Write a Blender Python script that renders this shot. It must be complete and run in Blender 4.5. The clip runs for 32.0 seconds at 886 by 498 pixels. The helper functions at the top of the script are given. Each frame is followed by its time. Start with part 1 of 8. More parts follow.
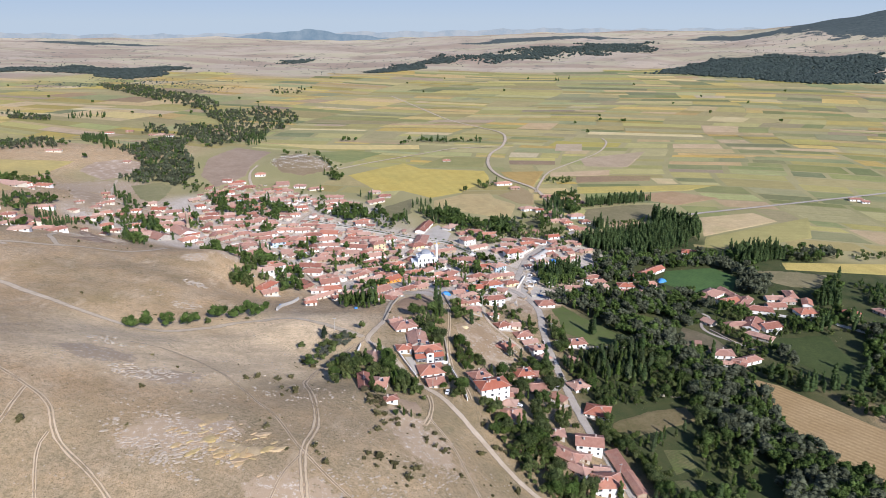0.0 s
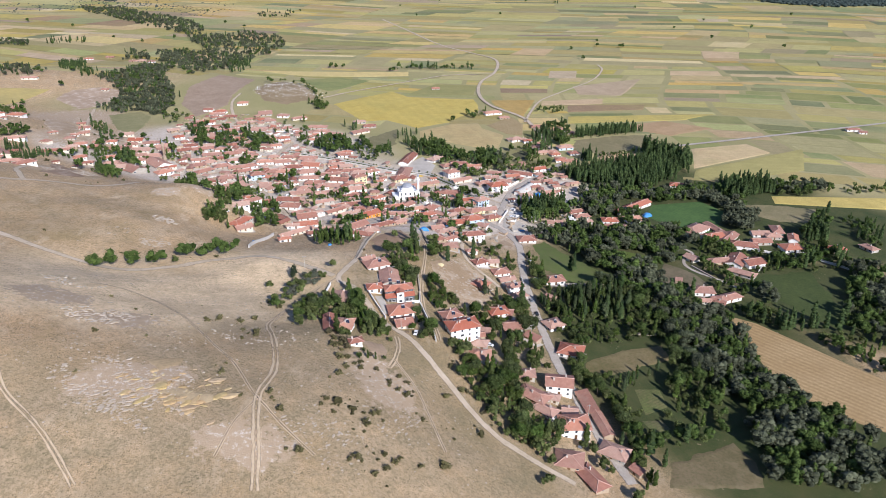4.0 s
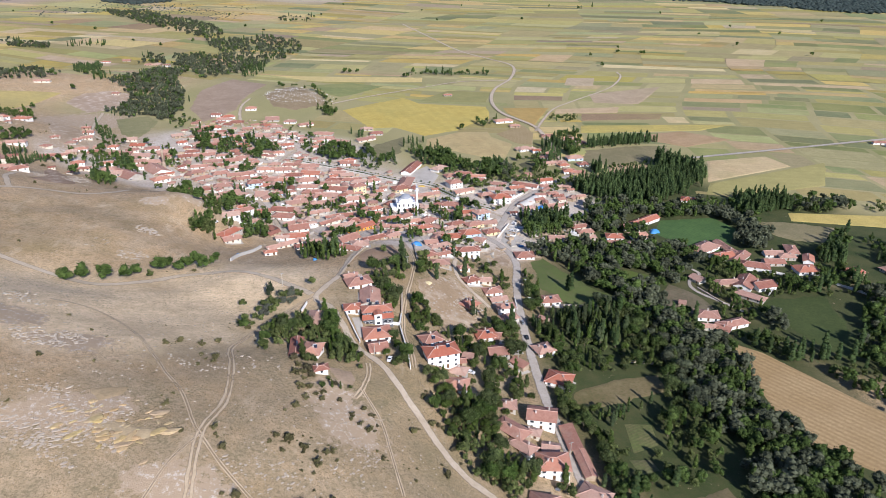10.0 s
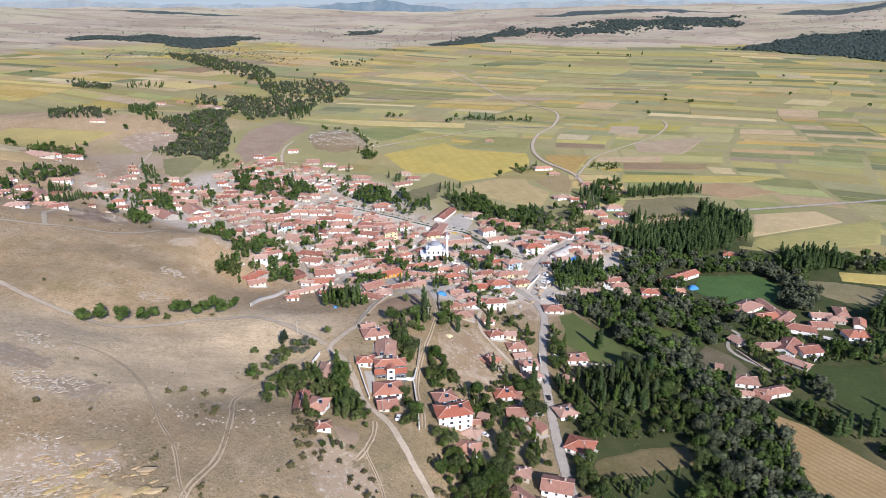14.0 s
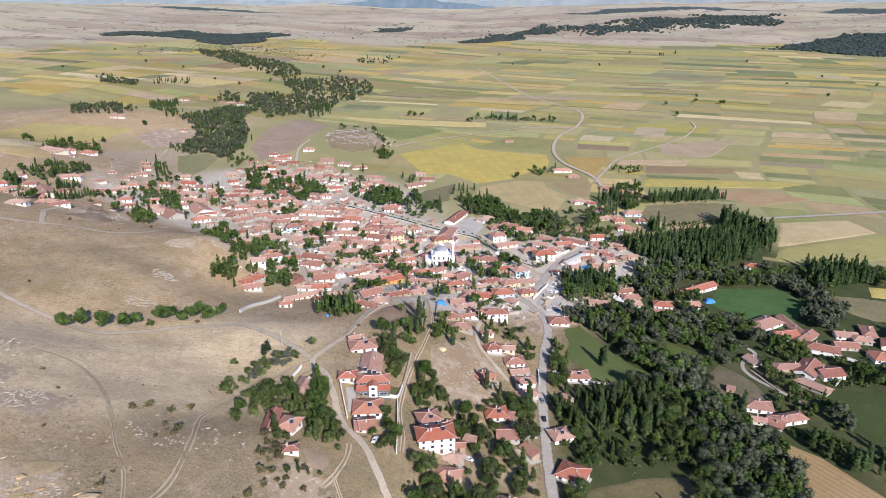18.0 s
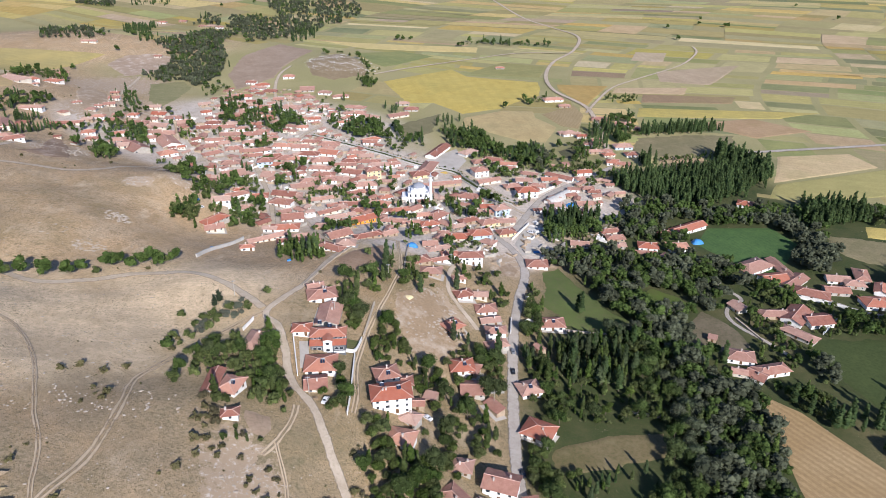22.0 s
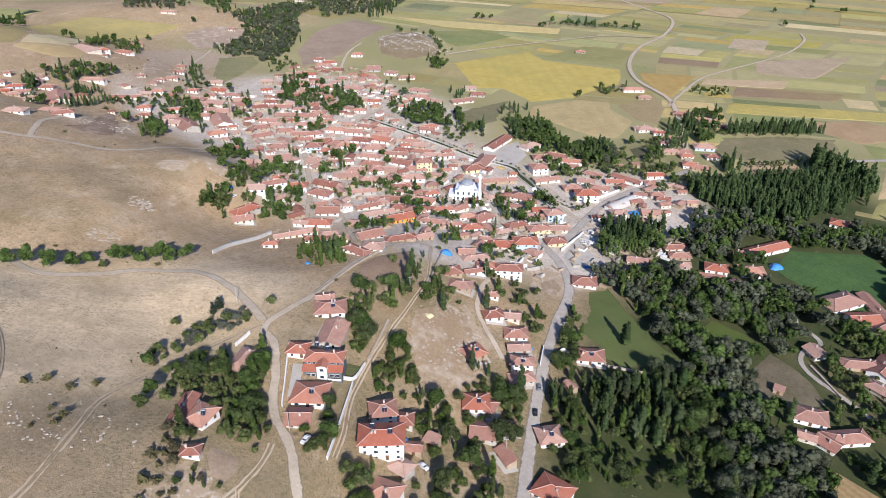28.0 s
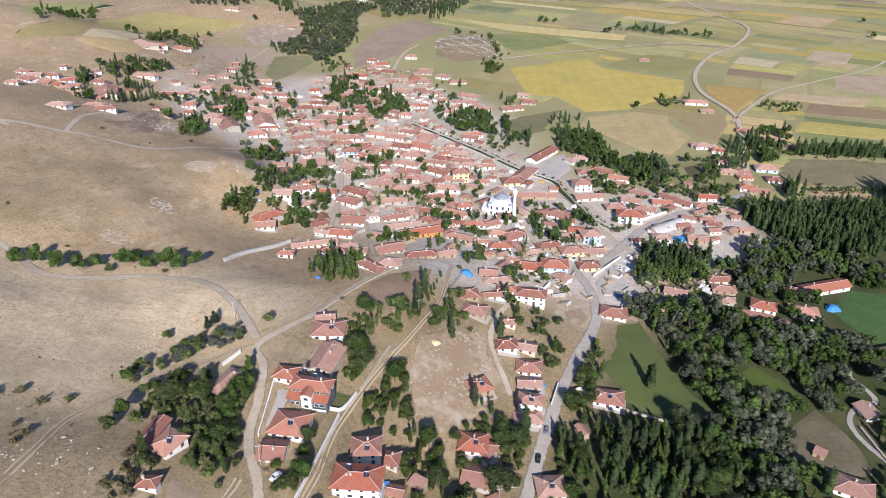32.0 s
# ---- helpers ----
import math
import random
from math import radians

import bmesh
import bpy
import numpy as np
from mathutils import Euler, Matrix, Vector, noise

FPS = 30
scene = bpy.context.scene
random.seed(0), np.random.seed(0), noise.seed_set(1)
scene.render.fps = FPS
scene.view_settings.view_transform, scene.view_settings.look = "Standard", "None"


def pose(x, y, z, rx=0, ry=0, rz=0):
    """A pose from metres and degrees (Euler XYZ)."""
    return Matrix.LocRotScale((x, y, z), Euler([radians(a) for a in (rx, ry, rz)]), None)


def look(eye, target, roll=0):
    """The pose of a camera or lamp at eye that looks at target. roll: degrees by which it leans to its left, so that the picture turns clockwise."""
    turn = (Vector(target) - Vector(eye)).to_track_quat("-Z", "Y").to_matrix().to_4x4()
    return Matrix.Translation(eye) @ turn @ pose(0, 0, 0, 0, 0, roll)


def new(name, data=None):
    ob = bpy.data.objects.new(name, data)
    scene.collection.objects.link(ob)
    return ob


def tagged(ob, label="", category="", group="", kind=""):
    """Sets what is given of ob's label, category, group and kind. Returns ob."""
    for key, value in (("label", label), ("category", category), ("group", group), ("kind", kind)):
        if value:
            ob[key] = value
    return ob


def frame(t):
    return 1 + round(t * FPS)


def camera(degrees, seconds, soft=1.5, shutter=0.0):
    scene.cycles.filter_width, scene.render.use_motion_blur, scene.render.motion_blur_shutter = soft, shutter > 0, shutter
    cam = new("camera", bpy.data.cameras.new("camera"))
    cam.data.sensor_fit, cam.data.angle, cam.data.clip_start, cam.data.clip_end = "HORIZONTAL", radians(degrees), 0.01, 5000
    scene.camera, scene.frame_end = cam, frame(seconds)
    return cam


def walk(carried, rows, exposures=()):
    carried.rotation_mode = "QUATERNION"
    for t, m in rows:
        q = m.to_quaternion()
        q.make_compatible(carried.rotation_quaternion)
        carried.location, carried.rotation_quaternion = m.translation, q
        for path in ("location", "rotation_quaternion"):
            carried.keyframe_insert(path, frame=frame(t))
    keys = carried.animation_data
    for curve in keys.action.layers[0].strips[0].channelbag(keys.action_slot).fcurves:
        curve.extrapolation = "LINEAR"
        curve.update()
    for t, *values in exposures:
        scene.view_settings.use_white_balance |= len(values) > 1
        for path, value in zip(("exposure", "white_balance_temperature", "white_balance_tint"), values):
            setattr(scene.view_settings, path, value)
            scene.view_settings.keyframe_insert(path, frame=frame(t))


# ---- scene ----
# Camera: seconds, place in metres, yaw, pitch and roll in degrees
ROWS = [
    (0, 0, 0, 208.01, 0, -18.6, -0.2),
    (0.5, 2, 1.6, 208, 0, -19.3, -0.21),
    (1, 3.95, 3.21, 208.01, -0.03, -20.25, -0.21),
    (1.5, 5.85, 4.79, 208.05, -0.02, -21.23, -0.21),
    (2, 7.7, 6.36, 208.1, -0.03, -22.2, -0.21),
    (2.5, 9.5, 7.93, 208.17, -0.04, -23.16, -0.2),
    (3, 11.25, 9.47, 208.27, -0.04, -24.02, -0.19),
    (3.5, 13.02, 11.09, 208.35, -0.06, -24.52, -0.18),
    (5.5, 20.25, 18.19, 208.46, -0.1, -24.6, -0.15),
    (6, 22.12, 20.13, 208.41, -0.13, -24.59, -0.15),
    (6.5, 24.01, 22.15, 208.33, -0.14, -24.57, -0.16),
    (7, 25.87, 24.11, 208.19, -0.16, -24.57, -0.17),
    (7.5, 27.69, 25.97, 208.01, -0.19, -24.56, -0.17),
    (8, 29.46, 27.76, 207.8, -0.08, -24.54, -0.17),
    (8.5, 31.18, 29.44, 207.62, 0.24, -24.53, -0.17),
    (9, 32.87, 31.06, 207.5, 0.65, -24.5, -0.16),
    (9.5, 34.58, 32.67, 207.49, 1.23, -24.48, -0.15),
    (10, 36.3, 34.31, 207.59, 2.16, -24.23, -0.12),
    (10.5, 38.03, 36, 207.75, 2.96, -23.56, -0.11),
    (11, 39.74, 37.7, 207.94, 3.71, -22.67, -0.09),
    (11.5, 41.4, 39.4, 208.09, 4.45, -21.73, -0.08),
    (12, 43.01, 41.07, 208.18, 5.19, -20.97, -0.05),
    (12.5, 44.57, 42.73, 208.21, 5.91, -20.74, -0.03),
    (13, 46.14, 44.42, 208.17, 6.38, -20.74, -0.01),
    (13.5, 47.75, 46.23, 208.09, 6.38, -20.73, 0),
    (14, 49.43, 48.23, 207.98, 6.36, -20.74, 0.02),
    (14.5, 51.19, 50.44, 207.86, 6.37, -20.76, 0.03),
    (15, 53.02, 52.88, 207.72, 7.02, -20.79, 0.05),
    (15.5, 54.99, 55.47, 207.61, 8.77, -20.83, 0.05),
    (16, 57.28, 58.44, 207.53, 9.05, -20.85, 0.07),
    (17.5, 64.17, 67.33, 207.32, 9.05, -20.91, 0.14),
    (18, 66.42, 70.56, 207.18, 9.08, -20.95, 0.13),
    (18.5, 68.65, 73.9, 207.01, 9.04, -20.94, 0.11),
    (19, 70.68, 77.3, 206.77, 9.06, -20.99, 0.07),
    (19.5, 72.51, 80.77, 206.5, 9.1, -21.84, 0.05),
    (20, 74.17, 84.31, 206.2, 9.1, -22.87, 0.05),
    (20.5, 75.66, 87.93, 205.9, 9.14, -23.86, 0.05),
    (21, 77.04, 91.62, 205.61, 9.15, -24.91, 0.08),
    (21.5, 78.35, 95.39, 205.37, 9.14, -25.97, 0.1),
    (22, 79.62, 99.24, 205.16, 9.11, -27.01, 0.12),
    (22.5, 80.87, 103.14, 205, 9.09, -27.86, 0.14),
    (23, 82.12, 107.07, 204.87, 9.09, -27.98, 0.16),
    (23.5, 83.38, 111.03, 204.77, 9.8, -27.98, 0.17),
    (24, 84.67, 114.99, 204.7, 10.85, -28, 0.17),
    (24.5, 86, 118.94, 204.63, 11.84, -28.02, 0.18),
    (25, 87.39, 122.87, 204.57, 12.73, -28, 0.19),
    (25.5, 88.83, 126.79, 204.51, 13.54, -27.96, 0.21),
    (26, 90.34, 130.7, 204.44, 14.35, -27.92, 0.21),
    (26.5, 91.95, 134.55, 204.36, 15.17, -28.05, 0.2),
    (28.5, 99.43, 149.53, 204.05, 17.6, -29.13, 0.07),
    (29, 101.35, 153.23, 203.93, 18.42, -29.07, 0.07),
    (29.5, 103.29, 156.92, 203.81, 19.24, -29.05, 0.08),
    (30, 105.18, 160.61, 203.69, 20.03, -29.01, 0.09),
    (30.5, 107.04, 164.31, 203.58, 20.84, -28.97, 0.11),
    (31, 108.86, 168, 203.48, 21.62, -28.99, 0.14),
    (31.5, 110.62, 171.69, 203.38, 22.38, -28.99, 0.17),
    (32, 112.35, 175.4, 203.29, 23.11, -29, 0.2),
]
cam = camera(65.55, 32.0, soft=0.65)
walk(cam, [(t, pose(x, y, z, 90 + pitch, 0, yaw) @ pose(0, 0, 0, 0, 0, roll))
           for t, x, y, z, yaw, pitch, roll in ROWS])

# ---- daylight ----
SUN_AZIMUTH = 299.0      # degrees from +x, counter-clockwise
SUN_HEIGHT = 29.0
world = bpy.data.worlds.new("sky")
scene.world = world
world.use_nodes = True
wn = world.node_tree.nodes
sky = wn.new("ShaderNodeTexSky")
sky.sky_type = "NISHITA"
sky.sun_disc = False
sky.sun_elevation = radians(SUN_HEIGHT)
sky.sun_rotation = radians(90.0 - SUN_AZIMUTH)
sky.altitude = 900.0
sky.air_density = 1.0
sky.dust_density = 0.0
sky.ozone_density = 1.4
wn["Background"].inputs["Strength"].default_value = 0.088
cool = wn.new("ShaderNodeMix")
cool.data_type, cool.blend_type = "RGBA", "MULTIPLY"
cool.inputs[0].default_value = 1.0
cool.inputs[7].default_value = (0.95, 0.975, 1.25, 1.0)
world.node_tree.links.new(sky.outputs[0], cool.inputs[6])
world.node_tree.links.new(cool.outputs[2], wn["Background"].inputs[0])
sun = new("sun", bpy.data.lights.new("sun", "SUN"))
sun.data.energy, sun.data.angle, sun.data.color = 5.0, radians(0.55), (1.0, 0.965, 0.99)
_az, _el = radians(SUN_AZIMUTH), radians(SUN_HEIGHT)
sun.matrix_world = look((math.cos(_az) * math.cos(_el) * 900, math.sin(_az) * math.cos(_el) * 900, math.sin(_el) * 900), (0, 0, 0))
scene.view_settings.exposure = 0.33


# pale summer air over the horizon, far behind the last hills
air = bpy.data.materials.new("summer_air")
air.use_nodes = True
an = air.node_tree.nodes
an.clear()
_glow, _out, _ramp, _geo, _sep = (an.new("ShaderNode" + k) for k in ("Emission", "OutputMaterial", "ValToRGB", "NewGeometry", "SeparateXYZ"))
_map = an.new("ShaderNodeMapRange")
_map.inputs["From Min"].default_value, _map.inputs["From Max"].default_value = 190.0, 560.0
_ramp.color_ramp.elements[0].color, _ramp.color_ramp.elements[1].color = (0.40, 0.485, 0.60, 1), (0.27, 0.40, 0.62, 1)
for _a, _b in ((_geo.outputs["Position"], _sep.inputs[0]), (_sep.outputs[2], _map.inputs["Value"]), (_map.outputs[0], _ramp.inputs[0]), (_ramp.outputs[0], _glow.inputs[0]), (_glow.outputs[0], _out.inputs[0])):
    air.node_tree.links.new(_a, _b)
_bm = bpy.data.meshes.new("sky_backdrop")
_arc = [(4880 * math.cos(radians(25 + k * 5)), 4880 * math.sin(radians(25 + k * 5))) for k in range(27)]
_bm.from_pydata([(x, y, z) for z in (-300, 900) for x, y in _arc], [], [(k, k + 1, k + 28, k + 27) for k in range(26)])
_bm.materials.append(air)
tagged(new("sky_backdrop", _bm), "pale blue summer sky above the horizon", "sky", kind="structure")


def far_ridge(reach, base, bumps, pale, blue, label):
    """A range of glowing hills on the horizon, distance haze put into their colours; bumps: bearing, height, half-width
    in degrees.
    """
    m = bpy.data.materials.new("haze_blue_hills")
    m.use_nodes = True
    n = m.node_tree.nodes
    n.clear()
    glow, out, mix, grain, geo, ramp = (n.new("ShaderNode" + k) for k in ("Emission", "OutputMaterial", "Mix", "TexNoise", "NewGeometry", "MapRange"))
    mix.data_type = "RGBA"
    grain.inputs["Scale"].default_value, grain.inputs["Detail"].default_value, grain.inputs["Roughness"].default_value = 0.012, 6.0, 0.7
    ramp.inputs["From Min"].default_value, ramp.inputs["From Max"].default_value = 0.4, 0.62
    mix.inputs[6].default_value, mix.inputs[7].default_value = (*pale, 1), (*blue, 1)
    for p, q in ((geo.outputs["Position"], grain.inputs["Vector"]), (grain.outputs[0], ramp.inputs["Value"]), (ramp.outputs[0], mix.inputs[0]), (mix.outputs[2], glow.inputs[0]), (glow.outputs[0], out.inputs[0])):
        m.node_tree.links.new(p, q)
    verts = []
    for k in range(261):
        b = -50 + k * 0.4
        top = base + sum(h * math.exp(-((b - c) / w) ** 2) for c, h, w in bumps) + 5 * math.sin(b * 1.7) + 3 * math.sin(b * 4.1 + 1) + 1.5 * math.sin(b * 9.7)
        a = radians(90 - b)
        verts += [(reach * math.cos(a), reach * math.sin(a), -120), (reach * math.cos(a), reach * math.sin(a), top)]
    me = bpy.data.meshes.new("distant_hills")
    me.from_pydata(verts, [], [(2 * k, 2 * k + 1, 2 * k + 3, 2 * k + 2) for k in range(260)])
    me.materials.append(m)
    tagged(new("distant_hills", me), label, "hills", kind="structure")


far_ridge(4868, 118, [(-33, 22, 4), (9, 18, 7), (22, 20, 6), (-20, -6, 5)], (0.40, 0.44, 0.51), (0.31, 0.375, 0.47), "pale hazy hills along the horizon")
far_ridge(4856, 50, [(-10, 62, 3.2), (-15, 50, 5), (-5, 30, 3), (6, 22, 4)], (0.25, 0.32, 0.41), (0.17, 0.25, 0.345), "wooded hills coloured blue with haze at the end of the plain")


# ---- materials ----
class Mat:
    """A node material, put together step by step."""

    def __init__(self, name, rough=0.85):
        self.m = bpy.data.materials.new(name)
        self.m.use_nodes = True
        self.n, self.l = self.m.node_tree.nodes, self.m.node_tree.links
        self.b = self.n["Principled BSDF"]
        self.b.inputs["Roughness"].default_value = rough
        self.b.inputs["Specular IOR Level"].default_value = 0.25
        self.pos = self.n.new("ShaderNodeNewGeometry").outputs["Position"]

    def put(self, socket, value):
        if isinstance(value, (int, float)):
            socket.default_value = value
        elif isinstance(value, tuple):
            socket.default_value = (*value, 1.0) if len(value) == 3 and socket.type == "RGBA" else value
        else:
            self.l.new(value, socket)

    def noise(self, scale, detail=3.0, rough=0.55, at=None, kind="fac"):
        t = self.n.new("ShaderNodeTexNoise")
        self.put(t.inputs["Vector"], at or self.pos)
        t.inputs["Scale"].default_value, t.inputs["Detail"].default_value, t.inputs["Roughness"].default_value = scale, detail, rough
        return t.outputs[0]

    def stretch(self, sx, sy, sz, turn=0.0, at=None):
        v = self.n.new("ShaderNodeMapping")
        self.put(v.inputs["Vector"], at or self.pos)
        v.inputs["Scale"].default_value = (sx, sy, sz)
        v.inputs["Rotation"].default_value = (0, 0, radians(turn))
        return v.outputs[0]

    def cells(self, scale, at=None, feature="F1", out="Color"):
        t = self.n.new("ShaderNodeTexVoronoi")
        t.feature = feature
        self.put(t.inputs["Vector"], at or self.pos)
        t.inputs["Scale"].default_value = scale
        return t.outputs[out]

    def ramp(self, fac, a, b, lo=0.0, hi=1.0):
        """Maps fac from a..b to lo..hi."""
        r = self.n.new("ShaderNodeMapRange")
        r.clamp = True
        self.put(r.inputs["Value"], fac)
        for k, v in zip(("From Min", "From Max", "To Min", "To Max"), (a, b, lo, hi)):
            r.inputs[k].default_value = v
        return r.outputs[0]

    def math(self, op, a, b=0.0):
        q = self.n.new("ShaderNodeMath")
        q.operation = op
        self.put(q.inputs[0], a)
        self.put(q.inputs[1], b)
        return q.outputs[0]

    def mix(self, fac, a, b, blend="MIX"):
        q = self.n.new("ShaderNodeMix")
        q.data_type, q.blend_type = "RGBA", blend
        self.put(q.inputs[0], fac)
        self.put(q.inputs[6], a)
        self.put(q.inputs[7], b)
        return q.outputs[2]

    def tint(self, colour, hue=0.5, sat=1.0, val=1.0):
        q = self.n.new("ShaderNodeHueSaturation")
        self.put(q.inputs["Hue"], hue)
        self.put(q.inputs["Saturation"], sat)
        self.put(q.inputs["Value"], val)
        self.put(q.inputs["Color"], colour)
        return q.outputs[0]

    def attr(self, name):
        q = self.n.new("ShaderNodeAttribute")
        q.attribute_name = name
        s = self.n.new("ShaderNodeSeparateColor")
        self.l.new(q.outputs["Color"], s.inputs[0])
        return s.outputs

    def each(self):
        return self.n.new("ShaderNodeObjectInfo").outputs["Random"]

    def island(self):
        return self.n.new("ShaderNodeNewGeometry").outputs["Random Per Island"]

    def bump(self, height, strength=0.4, distance=0.1):
        q = self.n.new("ShaderNodeBump")
        q.inputs["Strength"].default_value, q.inputs["Distance"].default_value = strength, distance
        self.l.new(height, q.inputs["Height"])
        self.l.new(q.outputs[0], self.b.inputs["Normal"])

    def done(self, colour):
        self.put(self.b.inputs["Base Color"], colour)
        return self.m


def ground_material():
    m = Mat("ground_cover", 0.95)
    cover, land = m.attr("cover"), m.attr("land")
    big, mid, fine, tiny = m.noise(0.012, 4), m.noise(0.07, 5, 0.6), m.noise(0.6, 5, 0.65), m.noise(2.6, 3, 0.6)
    dry = m.mix(m.ramp(big, 0.35, 0.65), (0.606, 0.424, 0.250), (0.506, 0.340, 0.187))
    dry = m.mix(m.ramp(mid, 0.45, 0.68), dry, (0.576, 0.427, 0.276))
    dry = m.mix(m.ramp(m.noise(0.19, 5, 0.7), 0.52, 0.66, 0, 0.6), dry, (0.276, 0.206, 0.112))
    dry = m.mix(m.ramp(m.noise(0.03, 6, 0.75), 0.56, 0.68, 0, 0.35), dry, (0.311, 0.195, 0.099))
    dry = m.mix(m.ramp(fine, 0.5, 0.66, 0, 0.72), dry, (0.231, 0.174, 0.094))
    dry = m.mix(m.ramp(tiny, 0.5, 0.64, 0, 0.85), dry, (0.172, 0.137, 0.080))
    dry = m.mix(m.ramp(m.noise(0.021, 6, 0.75), 0.52, 0.64, 0, 0.5), dry, m.mix(m.ramp(fine, 0.4, 0.6), (0.271, 0.206, 0.089), (0.380, 0.264, 0.131)))
    dry = m.mix(m.ramp(m.noise(0.06, 6, 0.75, m.stretch(1, 0.35, 1, 35)), 0.58, 0.66, 0, 0.7), dry, (0.633, 0.491, 0.337))
    dry = m.mix(m.ramp(m.noise(0.9, 5, 0.75), 0.56, 0.66, 0, 0.5), dry, m.mix(m.ramp(mid, 0.4, 0.6), (0.153, 0.118, 0.064), (0.224, 0.163, 0.089)))
    dry = m.mix(m.ramp(m.noise(1.1, 5, 0.75), 0.6, 0.68, 0, 0.9), dry, (0.694, 0.591, 0.468))
    wear = m.attr("wear")
    # paler ground colour inside the first set of blobs
    paler_ground = m.mix(m.ramp(fine, 0.42, 0.66), (0.80, 0.62, 0.40), (0.61, 0.465, 0.285))
    dry = m.mix(m.math("MULTIPLY", wear[0], m.ramp(m.noise(0.16, 6, 0.7), 0.3, 0.62, 0.4, 1.0)), dry, paler_ground)
    scrub = m.mix(m.ramp(m.noise(0.8, 5, 0.7), 0.42, 0.62), (0.36, 0.275, 0.17), (0.20, 0.165, 0.092))
    dry = m.mix(m.math("MULTIPLY", wear[1], m.ramp(m.noise(0.12, 6, 0.72), 0.36, 0.6, 0.3, 0.95)), dry, scrub)
    dry = m.mix(m.ramp(m.noise(0.017, 7, 0.72, m.stretch(1, 1.7, 1, -20)), 0.5, 0.6, 0, 0.28), dry, m.mix(m.ramp(fine, 0.4, 0.6), (0.245, 0.182, 0.099), (0.337, 0.246, 0.148)))
    dry = m.mix(m.math("MULTIPLY", m.ramp(m.noise(1.5, 3, 0.6), 0.585, 0.62, 0, 0.8), m.ramp(m.noise(0.05, 5, 0.7), 0.4, 0.58, 0.25, 1.0)), dry, (0.14, 0.115, 0.06))
    plain = m.mix(m.ramp(m.noise(0.006, 4), 0.4, 0.6), (0.40, 0.345, 0.17), (0.31, 0.285, 0.13))
    plain = m.mix(m.ramp(fine, 0.35, 0.75, 0, 0.35), plain, (0.176, 0.162, 0.063))
    colour = m.mix(land[0], dry, plain)
    earth = m.mix(m.ramp(mid, 0.35, 0.65), (0.64, 0.56, 0.475), (0.52, 0.435, 0.345))
    earth = m.mix(m.ramp(fine, 0.48, 0.7, 0, 0.6), earth, (0.22, 0.185, 0.11))
    colour = m.mix(cover[0], colour, earth)
    grass = m.mix(m.ramp(mid, 0.35, 0.65), (0.040, 0.060, 0.018), (0.085, 0.088, 0.034))
    grass = m.mix(m.ramp(fine, 0.45, 0.7, 0, 0.6), grass, (0.055, 0.08, 0.023))
    grass = m.mix(m.ramp(m.noise(1.3, 4, 0.7), 0.5, 0.66, 0, 0.6), grass, (0.095, 0.092, 0.038))
    colour = m.mix(cover[1], colour, grass)
    stone = m.mix(m.ramp(m.noise(0.45, 7, 0.78), 0.54, 0.64), (0.42, 0.315, 0.21), (0.61, 0.54, 0.455))
    colour = m.mix(m.ramp(m.math("ADD", cover[2], m.ramp(m.noise(0.22, 6, 0.75), 0.3, 0.7, -0.75, 0.6)), 0.45, 0.6), colour, stone)
    hills = m.mix(m.ramp(m.noise(0.004, 6, 0.65), 0.42, 0.6), (0.45, 0.37, 0.285), (0.34, 0.27, 0.20))
    strip = m.n.new("ShaderNodeSeparateColor")
    m.l.new(m.cells(0.004, m.stretch(0.55, 1.6, 0.01, 10)), strip.inputs[0])
    hills = m.mix(m.ramp(strip.outputs[0], 0.3, 0.8, 0, 0.75), hills, (0.50, 0.42, 0.31))
    hills = m.mix(m.ramp(strip.outputs[1], 0.66, 0.72, 0, 0.7), hills, (0.33, 0.25, 0.185))
    hills = m.mix(m.ramp(m.noise(0.0032, 3, 0.5, m.stretch(0.6, 2.2, 1, 8)), 0.5, 0.56, 0, 0.6), hills, (0.44, 0.40, 0.26))
    hills = m.mix(m.ramp(m.noise(0.012, 8, 0.78), 0.57, 0.63), hills, (0.11, 0.12, 0.095))
    colour = m.mix(land[1], colour, hills)
    # far forest, with distance haze put into its blue-grey
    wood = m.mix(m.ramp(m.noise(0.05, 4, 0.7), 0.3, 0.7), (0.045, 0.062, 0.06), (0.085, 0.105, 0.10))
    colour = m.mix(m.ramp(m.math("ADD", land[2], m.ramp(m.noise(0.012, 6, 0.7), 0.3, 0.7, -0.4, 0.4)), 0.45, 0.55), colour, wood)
    m.bump(m.math("ADD", m.math("MULTIPLY", fine, 1.0), tiny), 0.55, 0.35)
    return m.done(colour)


def simple(name, colour, other=None, scale=1.0, rough=0.85, fine=0.25, spread=0.12, bump=0.15):
    """A surface with two scales of variation, and a little difference from thing to thing."""
    m = Mat(name, rough)
    other = other or tuple(c * 0.75 for c in colour)
    c = m.mix(m.ramp(m.noise(scale, 4, 0.6), 0.35, 0.65), colour, other)
    c = m.mix(m.ramp(m.noise(scale * 9, 3, 0.6), 0.45, 0.75, 0, fine), c, tuple(v * 0.5 for v in other))
    c = m.tint(c, 0.5, 1.0, m.ramp(m.each(), 0, 1, 1 - spread, 1 + spread))
    if bump:
        m.bump(m.noise(scale * 9, 3), bump, 0.05)
    return m.done(c)


M_GROUND = ground_material()


